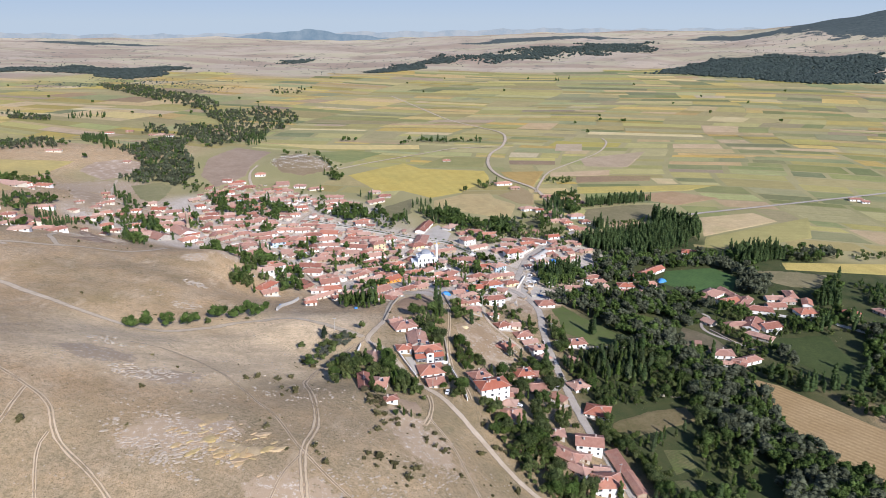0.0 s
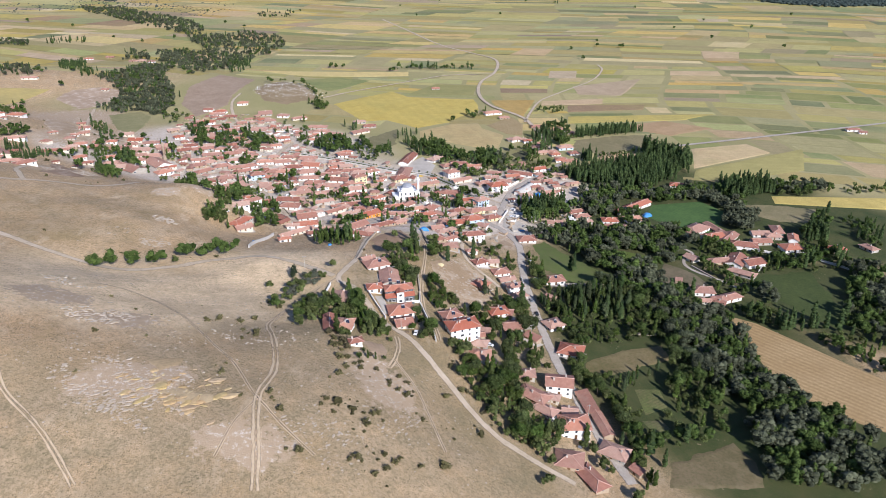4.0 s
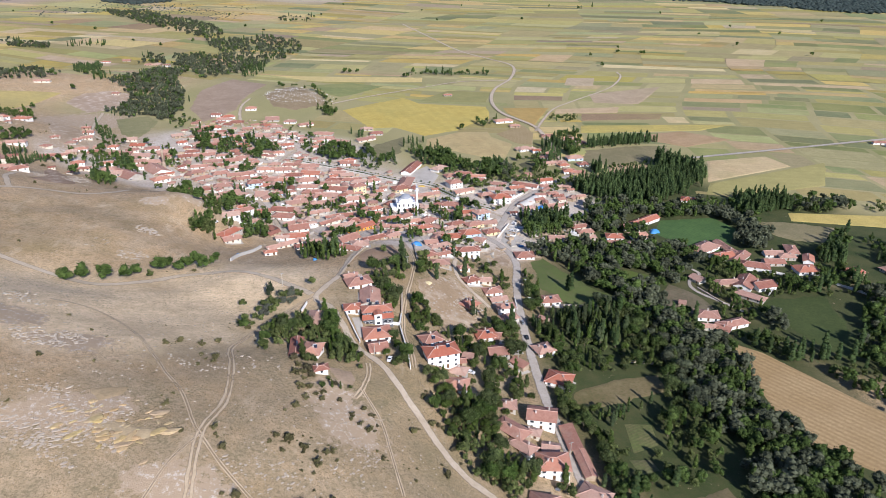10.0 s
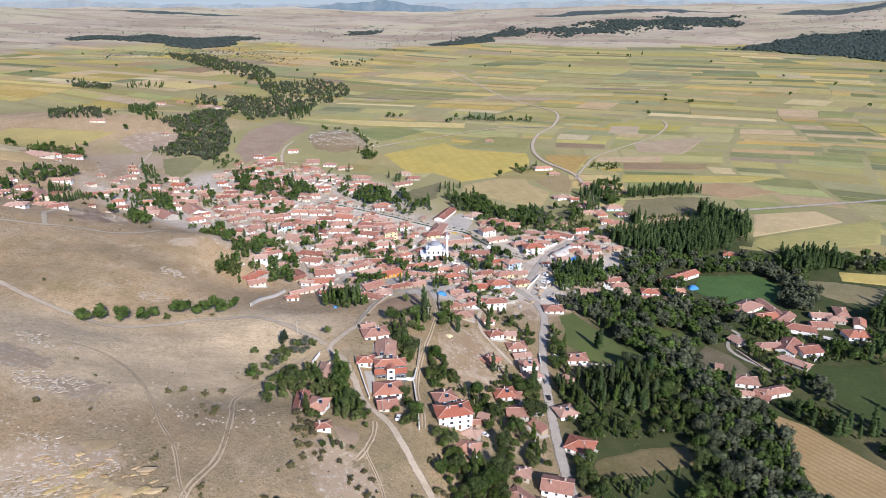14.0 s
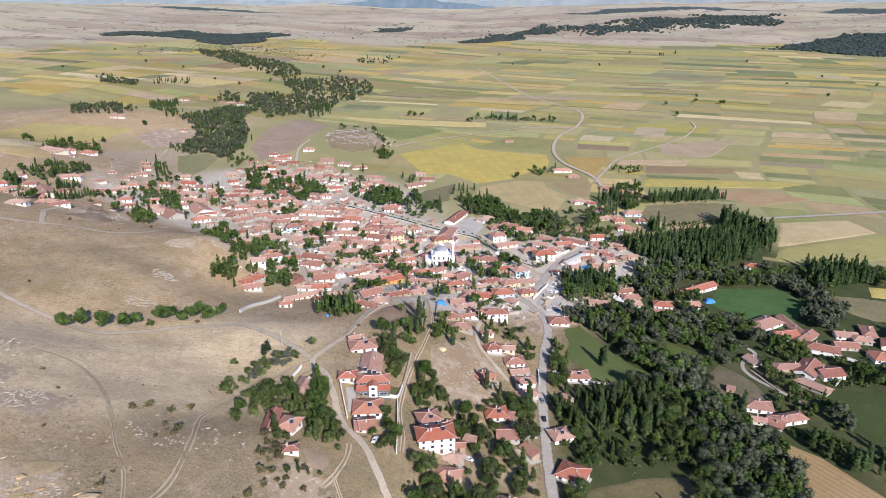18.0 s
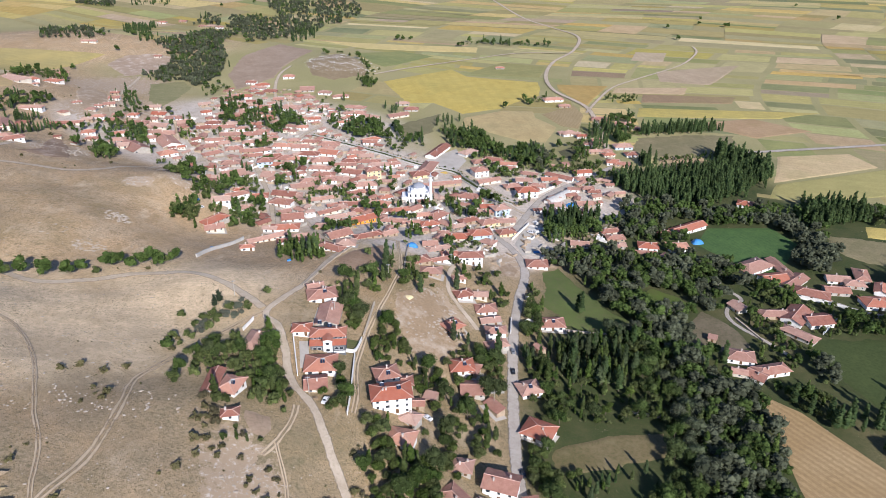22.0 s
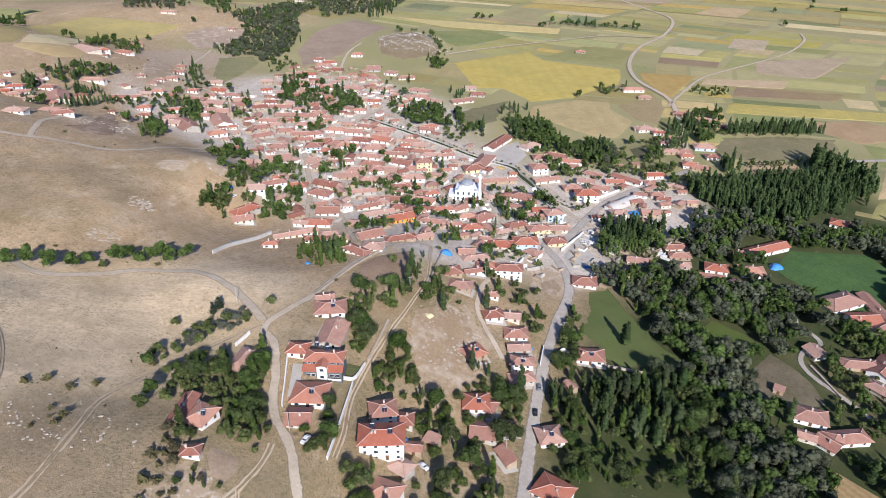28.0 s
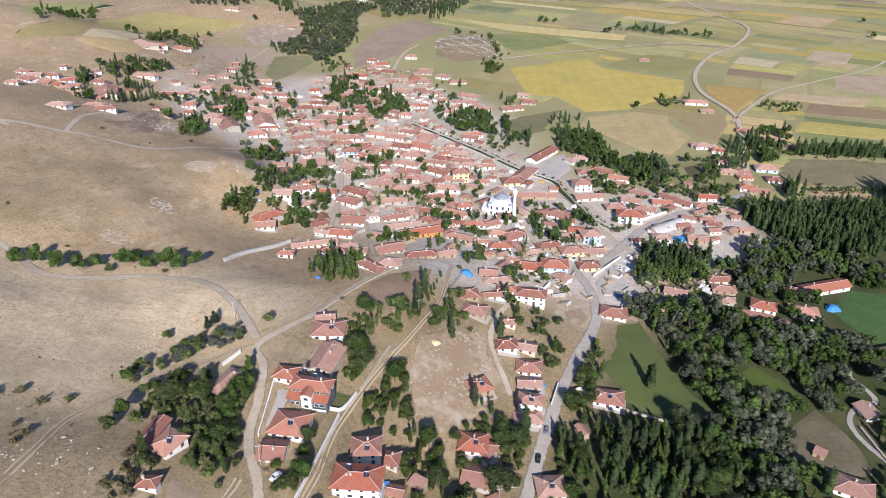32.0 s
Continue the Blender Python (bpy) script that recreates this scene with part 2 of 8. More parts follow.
def road_material(name, colour, other, weed, ruts=False):
    """Packed earth with ruts, paler wheel wear, washed-in stones and weedy patches."""
    m = Mat(name, 0.95)
    c = m.mix(m.ramp(m.noise(0.16, 5, 0.65), 0.38, 0.64), colour, other)
    c = m.mix(m.ramp(m.noise(0.9, 5, 0.7), 0.48, 0.68, 0, 0.5), c, tuple(v * 0.72 for v in other))
    c = m.mix(m.ramp(m.noise(0.5, 5, 0.7), 0.6, 0.72, 0, weed), c, (0.25, 0.215, 0.125))
    c = m.mix(m.ramp(m.noise(3.2, 4, 0.7), 0.62, 0.72, 0, 0.55), c, tuple(min(0.75, v * 1.22) for v in colour))
    m.bump(m.math("ADD", m.noise(0.9, 5), m.noise(4, 3)), 0.4, 0.15)
    # wear across the way: two ruts on a track, crumbled edges on a road
    side = m.math("ABSOLUTE", m.attr("across")[0])
    rough = m.ramp(m.noise(0.55, 5, 0.7), 0.3, 0.7, -0.17, 0.17)
    if ruts:
        wheel = m.ramp(m.math("ABSOLUTE", m.math("SUBTRACT", side, 0.5)), 0.12, 0.34, 0.85, 0.0)
        cover = m.math("ADD", wheel, m.ramp(side, 0.45, 0.9, 0.3, 0.0))
        cover = m.math("MULTIPLY", cover, m.ramp(m.noise(0.09, 4, 0.6), 0.3, 0.55, 0.35, 1.0))
        cover = m.ramp(m.math("ADD", cover, rough), 0.12, 0.75, 0, 0.95)
    else:
        cover = m.ramp(m.math("ADD", side, rough), 0.72, 0.98, 1, 0)
    clear, both = m.n.new("ShaderNodeBsdfTransparent"), m.n.new("ShaderNodeMixShader")
    m.put(both.inputs[0], cover)
    m.l.new(clear.outputs[0], both.inputs[1])
    m.l.new(m.b.outputs[0], both.inputs[2])
    m.l.new(both.outputs[0], m.n["Material Output"].inputs[0])
    return m.done(c)


M_DIRT = road_material("dirt_road", (0.56, 0.465, 0.35), (0.46, 0.37, 0.265), 0.55)
M_TRACK = road_material("worn_track", (0.57, 0.45, 0.31), (0.49, 0.38, 0.25), 0.4, True)
M_ASPHALT = road_material("grey_asphalt", (0.47, 0.42, 0.36), (0.385, 0.335, 0.28), 0.2)


# ---- the lie of the land ----
# Hills: centre x, y, height, half-widths along and across, turn
HILLS = [(-230.3, 202.3, 88.7, 161.5, 128.8, 0.21), (-362.5, 441.6, 64.3, 130.8, 239.8, 1.34), (-16.4, 401.0, 21.2, 61.2, 105.2, -0.13),
         (-116.3, 17.4, 82.7, 128.8, 83.5, 0.24), (-669.8, 693.0, 68.4, 276.5, 138.0, -0.13), (-31.8, 196.2, 34.0, 102.6, 85.7, -1.25),
         (-616.8, 1038.6, 24.0, 252.8, 134.8, 0.24), (-215.0, 1010.0, 9.0, 62.0, 75.0, 0.0)]
# Knolls and hollows: centre x, y, height, half-width
KNOLLS = [(18, 300, 8.0, 30), (-26, 280, 2.8, 28), (-172, 503, 13.6, 34), (-172, 432, 3.9, 34), (-84, 376, 6.8, 30), (-302, 531, 2.9, 48), (-176, 352, -5.9, 30), (-128, 462, -5.5, 30), (-40, 350, 2.3, 28), (-8, 335, 2.6, 26), (45, 275, 3.1, 30), (-212, 520, 5.6, 40), (-120, 400, 2.1, 30)]


def rise(a, b, v):
    u = np.clip((v - a) / (b - a), 0.0, 1.0)
    return u * u * (3 - 2 * u)


def wave(x, y, s, k=0.0):
    """A gentle repeatable roll of the ground, about -1 to 1."""
    return (np.sin(x / s + 1.3 * np.sin(y / s * 0.7 + k) + k) + np.sin(y / s * 1.1 + 1.7 * np.sin(x / s * 0.6 - k))
            + np.sin((x + y) / s * 0.53 + k * 2.1)) / 3.0


def height(x, y):
    x, y = np.asarray(x, float), np.asarray(y, float)
    z = -0.008 * np.clip(x, -1500, 1500) - 2.0
    for cx, cy, a, sx, sy, r in HILLS:
        c, s = math.cos(r), math.sin(r)
        z = z + a * np.exp(-(((c * (x - cx) + s * (y - cy)) / sx) ** 2 + ((c * (y - cy) - s * (x - cx)) / sy) ** 2))
    for cx, cy, a, r in KNOLLS:
        z = z + a * np.exp(-((x - cx) ** 2 + (y - cy) ** 2) / r ** 2)
    far = np.hypot(x, y)
    # small relief of the open slopes
    z = z + rise(14, 40, z) * (1 - rise(900, 1400, far)) * (0.7 * wave(x, y, 9.0, 0.2) + 0.3 * wave(x, y, 4.6, 1.0))
    # distant tableland and the mountain beyond the plain
    z = z + rise(2450, 4750, far) * (62 + 62 * rise(-700, 900, x) + 15 * wave(x, y, 250, 0.4)) + rise(2600, 3200, far) * (9 * wave(x, y, 105, 2.0) + 5 * wave(x, y, 47, 0.7))
    z = z + 190 * np.exp(-(((x - 2880) / 760) ** 2 + ((y - 3850) / 620) ** 2))
    z = z + rise(0.35, 1.0, -np.clip(x / 2600.0, -1, 1)) * 30 * rise(1200, 2600, far)
    return z


def at(x, y, up=0.0):
    return Vector((x, y, float(height(x, y)) + up))


def mesh_from(name, verts, faces, mats, slots=None, smooth=False):
    me = bpy.data.meshes.new(name)
    me.from_pydata(verts, [], faces)
    for mt in mats if isinstance(mats, (list, tuple)) else [mats]:
        me.materials.append(mt)
    if slots is not None:
        me.polygons.foreach_set("material_index", slots)
    if smooth:
        me.polygons.foreach_set("use_smooth", [True] * len(me.polygons))
    me.update()
    return me


def spread(lo, hi, step, start, stop, grow):
    """Even steps from lo to hi that widen outwards to start and stop."""
    mid = list(np.arange(lo, hi + 0.1, step))
    out, s, v = [], step, mid[-1]
    while v < stop:
        s *= grow
        v += s
        out.append(min(v, stop))
    inn, s, v = [], step, mid[0]
    while v > start:
        s *= grow
        v -= s
        inn.append(max(v, start))
    return np.array(inn[::-1] + mid + out)


def blob(x, y, cx, cy, rx, ry, turn=0.0, soft=0.25):
    c, s = math.cos(radians(turn)), math.sin(radians(turn))
    u, v = (c * (x - cx) + s * (y - cy)) / rx, (c * (y - cy) - s * (x - cx)) / ry
    return 1 - rise(1 - soft, 1 + soft, np.hypot(u, v) + 0.12 * wave(x, y, min(rx, ry) * 0.35, cx))


def build_ground():
    gx = spread(-330, 330, 4.0, -4700, 4700, 1.04)
    gy = spread(120, 760, 4.0, -1500, 4800, 1.028)
    X, Y = np.meshgrid(gx, gy)
    Z = height(X, Y)
    nx, ny = len(gx), len(gy)
    v = np.stack([X.ravel(), Y.ravel(), Z.ravel()], 1)
    i = np.arange(nx * ny).reshape(ny, nx)
    f = np.stack([i[:-1, :-1].ravel(), i[:-1, 1:].ravel(), i[1:, 1:].ravel(), i[1:, :-1].ravel()], 1)
    me = mesh_from("ground", v.tolist(), f.tolist(), M_GROUND, smooth=True)
    x, y = v[:, 0], v[:, 1]
    cover = np.zeros((len(v), 4))
    land = np.zeros((len(v), 4))
    village = np.zeros(len(v))
    for b in VILLAGE_EARTH:
        village = np.maximum(village, blob(x, y, *b))
    green = np.zeros(len(v))
    for b in GREEN_GROUND:
        green = np.maximum(green, blob(x, y, *b))
    for b in GARDEN_GROUND:
        green = np.maximum(green, 0.36 * blob(x, y, *b) * (0.75 + 0.6 * wave(x, y, 7.0, 0.3)))
    for b in GULLY_GRASS:
        green = np.maximum(green, 0.24 * blob(x, y, *b, soft=0.6) * (0.8 + 0.5 * wave(x, y, 3.2, 1.3)))
    rock = np.zeros(len(v))
    for b in ROCKY_GROUND:
        rock = np.maximum(rock, blob(x, y, *b, soft=0.5))
    cover[:, 0], cover[:, 1], cover[:, 2] = village, green * (1 - village), rock
    far = np.hypot(x, y)
    flat = 1 - rise(6, 16, height(x, y))
    edge = rise(2720, 2920, far + 230 * wave(x, y, 170) - 0.1 * x)
    land[:, 0] = np.where(far < 1800, flat * rise(560, 700, y + 0.5 * x), 1.0) * (1 - edge)
    land[:, 1] = edge
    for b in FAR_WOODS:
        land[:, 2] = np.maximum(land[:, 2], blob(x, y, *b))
    # two blob masks: first paler ground, second browner scrub
    wear = np.zeros((len(v), 4))
    for k, rows in enumerate((PALER_GROUND, SCRUB)):
        for b in rows:
            wear[:, k] = np.maximum(wear[:, k], blob(x, y, *b, soft=0.6))
    for name, data in (("cover", cover), ("land", land), ("wear", wear)):
        a = me.attributes.new(name, "FLOAT_COLOR", "POINT")
        a.data.foreach_set("color", data.ravel())
    return tagged(new("ground", me), "dry hillside, bare village earth and wide farmed plain", "ground", kind="structure")


# centre x, y, half-widths, turn
VILLAGE_EARTH = [(-60, 590, 170, 100, -28), (-190, 730, 140, 100, -20), (0, 495, 50, 40, 0), (66, 505, 26, 34, 0),
                 (-290, 650, 110, 50, -30), (80, 600, 70, 60, 20)]
GREEN_GROUND = [(325, 515, 85, 75, 0), (195, 640, 75, 46, 25), (290, 600, 60, 34, 0), (160, 330, 78, 190, 12), (220, 540, 120, 110, 0), (130, 545, 46, 50, 0), (260, 400, 60, 60, 0)]
PALER_GROUND = [(-74, 318, 36, 40, 0), (-150, 292, 50, 34, 25), (-110, 285, 40, 30, 30), (-110, 322, 72, 40, 20), (-90, 372, 50, 26, 10), (-160, 330, 50, 30, 10), (-20, 455, 30, 22, 0)]
SCRUB = [(-80, 190, 130, 38, 5), (-110, 195, 60, 26, 10), (-12, 250, 40, 34, 20), (-45, 268, 36, 26, 0), (10, 215, 60, 26, 0), (-70, 225, 40, 20, 0), (-60, 190, 60, 22, 0)]
GULLY_GRASS = [(-238, 418, 34, 22, -25), (-210, 445, 36, 20, -15), (-189, 394, 30, 20, -20), (-196, 475, 22, 14, 10), (-219, 387, 36, 22, -20)]
GARDEN_GROUND = [(100, 705, 30, 44, -10), (2, 325, 62, 62, -10), (45, 328, 40, 110, 0), (20, 440, 50, 50, 0)]
ROCKY_GROUND = [(-95, 215, 22, 12, 20), (-120, 262, 16, 10, 0), (-155, 275, 18, 12, 0), (-50, 190, 16, 10, 0), (-10, 249, 12, 24, 30),
                (-291, 547, 24, 24, 30), (-186, 487, 12, 8, 0), (-162, 505, 14, 10, 0), (-350, 720, 50, 60, 20), (-420, 830, 60, 60, 0), (28, 388, 16, 30, 0), (59, 475, 12, 16, 0)]
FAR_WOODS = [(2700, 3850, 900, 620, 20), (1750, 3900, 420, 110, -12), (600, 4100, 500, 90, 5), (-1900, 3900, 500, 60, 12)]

ground = build_ground()


def smooth_line(pts, step=4.0):
    """A rounded line through the given points."""
    p = [Vector((*q, 0)) for q in pts]
    p = [p[0] * 2 - p[1], *p, p[-1] * 2 - p[-2]]
    out = []
    for a, b, c, d in zip(p, p[1:], p[2:], p[3:]):
        n = max(2, int((c - b).length / step))
        for k in range(n):
            t = k / n
            out.append(0.5 * (2 * b + (c - a) * t + (2 * a - 5 * b + 4 * c - d) * t * t + (3 * b - a - 3 * c + d) * t * t * t))
    return out + [p[-2]]


ROAD_SPOTS = {}      # stretches of road by ground square


def ribbon(name, pts, width, mat, lift, label, step=4.0, rough=0.15, category="road"):
    """A road that lies on the land, with uneven edges."""
    line = smooth_line(pts, step)
    rng = random.Random(name)
    verts, faces, wear = [], [], []
    across = (-1.0, -0.75, -0.5, -0.25, 0.0, 0.25, 0.5, 0.75, 1.0)
    up = 0.3 if all(abs(q.x) < 330 and 110 < q.y < 760 for q in line) else lift
    for k, q in enumerate(line):
        d = (line[min(k + 1, len(line) - 1)] - line[max(k - 1, 0)]).normalized()
        n = Vector((-d.y, d.x, 0))
        for i in (-1, 0, 1):
            for j in (-1, 0, 1):
                ROAD_SPOTS.setdefault((int(q.x // 16) + i, int(q.y // 16) + j), []).append((q.x, q.y, width / 2))
        e = [rng.uniform(-rough, rough) * width for _ in range(2)]
        for s in across:
            w = q + n * (s * width / 2 + (e[0] if s < 0 else e[1]) * abs(s))
            z = float(height(w.x, w.y))
            verts.append((w.x, w.y, z + up - (0.1 if abs(s) == 1 else 0)))
            wear += [abs(s), abs(s), abs(s), 1.0]
    c = len(across)
    for k in range(len(line) - 1):
        for j in range(c - 1):
            a = k * c + j
            faces.append((a, a + 1, a + c + 1, a + c))
    me = mesh_from(name, verts, faces, mat, smooth=True)
    me.attributes.new("across", "FLOAT_COLOR", "POINT").data.foreach_set("color", wear)
    return tagged(new(name, me), label, category, kind="structure")


# Roads: width and the points that they pass
ribbon('road_main_street', [(92.6, 228.8), (85.4, 255.3), (77.1, 302.1), (73.8, 329.4), (71.3, 357.4), (68.7, 400.3), (69.4, 439.6), (71.1, 467.2), (67.6, 485.5), (59.2, 503.7), (49.3, 518.4), (59.3, 531.3), (76.6, 594.9), (100.5, 634.0), (135.7, 681.7)], 6, M_ASPHALT, 0.55, 'worn grey asphalt street through the village', step=4, rough=0.03)
ribbon('road_lower_road', [(67.5, 222.5), (48.5, 232.1), (33.3, 242.5), (13.3, 272.1), (-1.0, 293.4), (-14.5, 306.5), (-24.5, 326.4), (-34.0, 342.0), (-42.6, 350.9), (-36.1, 382.0), (-35.4, 421.1), (-32.1, 450.8), (-23.5, 474.7), (-8.4, 470.7)], 4, M_DIRT, 0.45, 'pale gravel road with worn edges', step=4, rough=0.09)
ribbon('road_middle_lane', [(-8.4, 470.7), (2.9, 429.3), (4.1, 404.3), (3.3, 380.6), (3.2, 355.5), (5.7, 328.8), (11.3, 308.9), (13.5, 296.5)], 2.8, M_TRACK, 0.45, 'pale gravel road with worn edges', step=4, rough=0.09)
ribbon('road_upper_road', [(-298.6, 447.8), (-308.1, 449.9), (-292.8, 460.2), (-275.6, 469.2), (-253.9, 482.8), (-227.3, 500.9), (-220.1, 547.9), (-215.6, 596.6), (-195.4, 630.1)], 5.4, M_DIRT, 0.45, 'pale gravel road with worn edges', step=4, rough=0.09)
ribbon('road_junction_road', [(-276.7, 469.4), (-291.1, 488.7), (-303.4, 507.7), (-313.1, 545.4)], 4.5, M_DIRT, 0.45, 'pale gravel road with worn edges', step=4, rough=0.09)
ribbon('road_hill_path', [(-291.4, 394.7), (-262.6, 380.6), (-235.2, 366.9), (-208.1, 356.7), (-180.4, 354), (-162.6, 349.1), (-148.6, 351.3), (-135.3, 360.4), (-123.8, 372.1), (-111.4, 376.7), (-99.1, 379.5), (-84.1, 376.8), (-70.8, 371.3), (-57.2, 362.6), (-45.3, 353)], 4.6, M_DIRT, 0.45, 'pale gravel road with worn edges', step=3, rough=0.06)
ribbon('left_track', [(-43, 351), (-49, 342), (-53, 332), (-57, 322), (-61, 307), (-63, 294), (-64, 282), (-58, 266), (-54, 253), (-51, 241), (-50, 230), (-51, 213.5), (-46, 189.9), (-42.6, 172.8)], 3.6, M_TRACK, 0.45, 'wide worn earth track across dry ground', step=3, rough=0.09)
ribbon('yard_track', [(-7, 292), (-5.5, 284), (-6, 272), (-8, 263)], 3.0, M_TRACK, 0.45, 'rutted earth track beside the round yard', step=3, rough=0.09)
ribbon('track_a', [(-184.9, 245.9), (-170.2, 235.9), (-156.9, 228.7), (-143.3, 218.6), (-133, 203.5), (-118.2, 191.8), (-106.5, 181.4), (-94.5, 168.8)], 2.6, M_TRACK, 0.45, 'rutted earth track across dry ground', step=3, rough=0.09)
ribbon('track_b', [(-156, 227.1), (-153.5, 214.2), (-151.7, 204.4), (-152, 192.2)], 2.2, M_TRACK, 0.45, 'rutted earth track across dry ground', step=3, rough=0.09)
ribbon('track_c', [(-153.5, 305), (-131.5, 303.7), (-105.9, 284.2), (-86.1, 260.7), (-76.9, 248.8), (-65.8, 236.2), (-55.7, 219.7), (-51, 213.5), (-40.5, 202.2), (-27.7, 191.4)], 2.0, M_TRACK, 0.45, 'faint earth track over the dry slope', step=3, rough=0.09)
ribbon('track_f', [(-125.3, 174.2), (-135.3, 195.5), (-136.5, 205.1)], 1.6, M_TRACK, 0.45, 'faint earth track over the dry slope', step=3, rough=0.09)
ribbon('track_g', [(-6.4, 270.1), (3.6, 252.9), (9.1, 236.3), (15.9, 215)], 1.8, M_TRACK, 0.45, 'faint earth track over the dry slope', step=3, rough=0.09)
ribbon('track_h', [(-51, 213.5), (-55.2, 198.7), (-57.4, 183.4)], 1.6, M_TRACK, 0.45, 'faint earth track over the dry slope', step=3, rough=0.09)
ribbon('road_field_road', [(135.7, 681.7), (132.0, 752.0), (124.1, 837.4), (113.9, 881.2), (81.1, 939.3), (68.8, 1013.2), (76.9, 1102.9), (106, 1195), (114, 1316), (69, 1399), (10, 1505), (-65.9, 1731.6), (-143.5, 1962.9)], 6, M_DIRT, 0.95, 'pale gravel road with worn edges', step=12, rough=0.05)
ribbon('road_farm_road', [(117, 848), (132, 907), (153, 971), (189, 1026), (254, 1120), (290, 1214), (293, 1265)], 4, M_DIRT, 0.95, 'narrow pale field road between the crops', step=10, rough=0.05)
ribbon('road_plain_road', [(248.7, 736.4), (286.1, 751.1), (349.8, 773.6), (396.0, 790.2), (442.4, 807.1), (540, 843), (660, 890)], 6, M_ASPHALT, 0.95, 'straight asphalt road across the plain', step=12, rough=0.03)
ribbon('track_d', [(-151.0, 969.3), (-106, 1032), (-28, 1110), (25, 1156), (101, 1172)], 4.5, M_DIRT, 0.95, 'pale earth road between the grain fields', step=10, rough=0.05)
ribbon('road_north_street', [(-268.0, 983.4), (-267.9, 940.2), (-246.3, 869.9), (-216.9, 810.8), (-178.0, 771.0), (-150.5, 752.4), (-154.6, 711.0), (-153.2, 656.6)], 4.5, M_DIRT, 0.45, 'pale gravel road with worn edges', step=4, rough=0.09)
ribbon('road_long_street', [(-144.7, 742.0), (-79.7, 691.5), (-18.6, 651.4), (25.1, 622.8), (55.1, 584.4)], 4.5, M_DIRT, 0.45, 'pale gravel road with worn edges', step=4, rough=0.09)
ribbon('road_valley_road', [(-429.6, 889.6), (-401.9, 814.7), (-374.0, 757.0), (-341.9, 725.1), (-299.9, 709.6)], 4.5, M_DIRT, 0.45, 'pale gravel road with worn edges', step=4, rough=0.09)
ribbon('road_estate_road', [(188, 486), (188, 480), (193, 475), (197, 466), (187.5, 456), (185.5, 446), (190, 436), (201, 424), (209, 413)], 2.8, M_ASPHALT, 0.5, 'narrow paved lane between the farmhouses', step=3, rough=0.03)
ribbon('road_estate_road_2', [(232.0, 485.9), (245.1, 476.8), (261.7, 465.5), (282.9, 460.6)], 4, M_ASPHALT, 0.5, 'paved lane along white yard walls', step=4, rough=0.03)
ribbon('road_street_a', [(-91.9, 477.4), (-103.8, 505.7), (-120.7, 542.0), (-146.4, 587.0), (-176.0, 631.5), (-195.4, 630.1), (-210.9, 590.0), (-204.9, 527.4)], 4, M_DIRT, 0.45, 'pale gravel road with worn edges', step=4, rough=0.09)
ribbon('road_street_c', [(-7.2, 579.7), (11.4, 548.6), (28.5, 526.6), (44.0, 512.8)], 4, M_DIRT, 0.45, 'pale gravel road with worn edges', step=4, rough=0.09)
ribbon('road_street_d', [(-49.5, 459.3), (-72.5, 494.3), (-86.4, 514.3)], 3, M_DIRT, 0.45, 'pale gravel road with worn edges', step=4, rough=0.09)
ribbon('road_street_e', [(73.2, 558.7), (56.1, 575.0), (36.0, 607.5), (17.1, 635.7), (5.6, 647.4)], 3.5, M_DIRT, 0.45, 'pale gravel road with worn edges', step=4, rough=0.09)
ribbon('road_lane_f', [(29.5, 453.6), (28.4, 439.4), (31.7, 420.5), (39.2, 408.8), (50.8, 393.9)], 3, M_DIRT, 0.45, 'pale gravel road with worn edges', step=4, rough=0.09)


# ---- fields ----
def field_material(name, a, b, rows=0.0, turn=0.0, speck=None, rough=0.95, deep=0.13, patchy=0.4, worn=None, blend=0.0):
    """A crop or bare soil: two tones, drill rows of the given width, and specks."""
    m = Mat(name, rough)
    c = m.mix(m.ramp(m.noise(0.035, 4, 0.6), 0.35, 0.65), a, b)
    if rows:
        w = m.n.new("ShaderNodeTexWave")
        w.wave_type, w.bands_direction = "BANDS", "Y"
        m.put(w.inputs["Vector"], m.stretch(1, 1, 1, turn))
        w.inputs["Scale"].default_value = 0.314 / rows
        w.inputs["Distortion"].default_value, w.inputs["Detail"].default_value, w.inputs["Detail Scale"].default_value = 2.2, 2.0, 0.25
        c = m.mix(m.ramp(w.outputs["Fac"], 0.35, 0.65, 0, deep), c, tuple(v * 0.68 for v in b))
    c = m.mix(m.ramp(m.noise(0.7, 4, 0.65), 0.42, 0.7, 0, 0.55), c, speck or tuple(v * 0.6 for v in b))
    c = m.mix(m.ramp(m.noise(0.11, 6, 0.72), 0.5, 0.7, 0, patchy), c, worn or tuple(v * 1.25 for v in a))
    if blend:
        c = m.mix(m.ramp(m.noise(0.007, 5, 0.65), 0.42, 0.66, 0, blend), c, (0.43, 0.36, 0.15))
        c = m.mix(m.ramp(m.noise(0.02, 5, 0.7), 0.52, 0.68, 0, 0.3), c, (0.28, 0.26, 0.10))
    one = m.math("FRACT", m.math("ADD", m.each(), m.island()))
    c = m.tint(c, m.ramp(m.math("FRACT", m.math("MULTIPLY", one, 7.3)), 0, 1, 0.488, 0.512), m.ramp(one, 0, 1, 0.85, 1.1), m.ramp(m.math("FRACT", m.math("MULTIPLY", one, 3.7)), 0, 1, 0.8, 1.12))
    m.bump(m.noise(1.4, 3), 0.3, 0.2)
    return m.done(c)


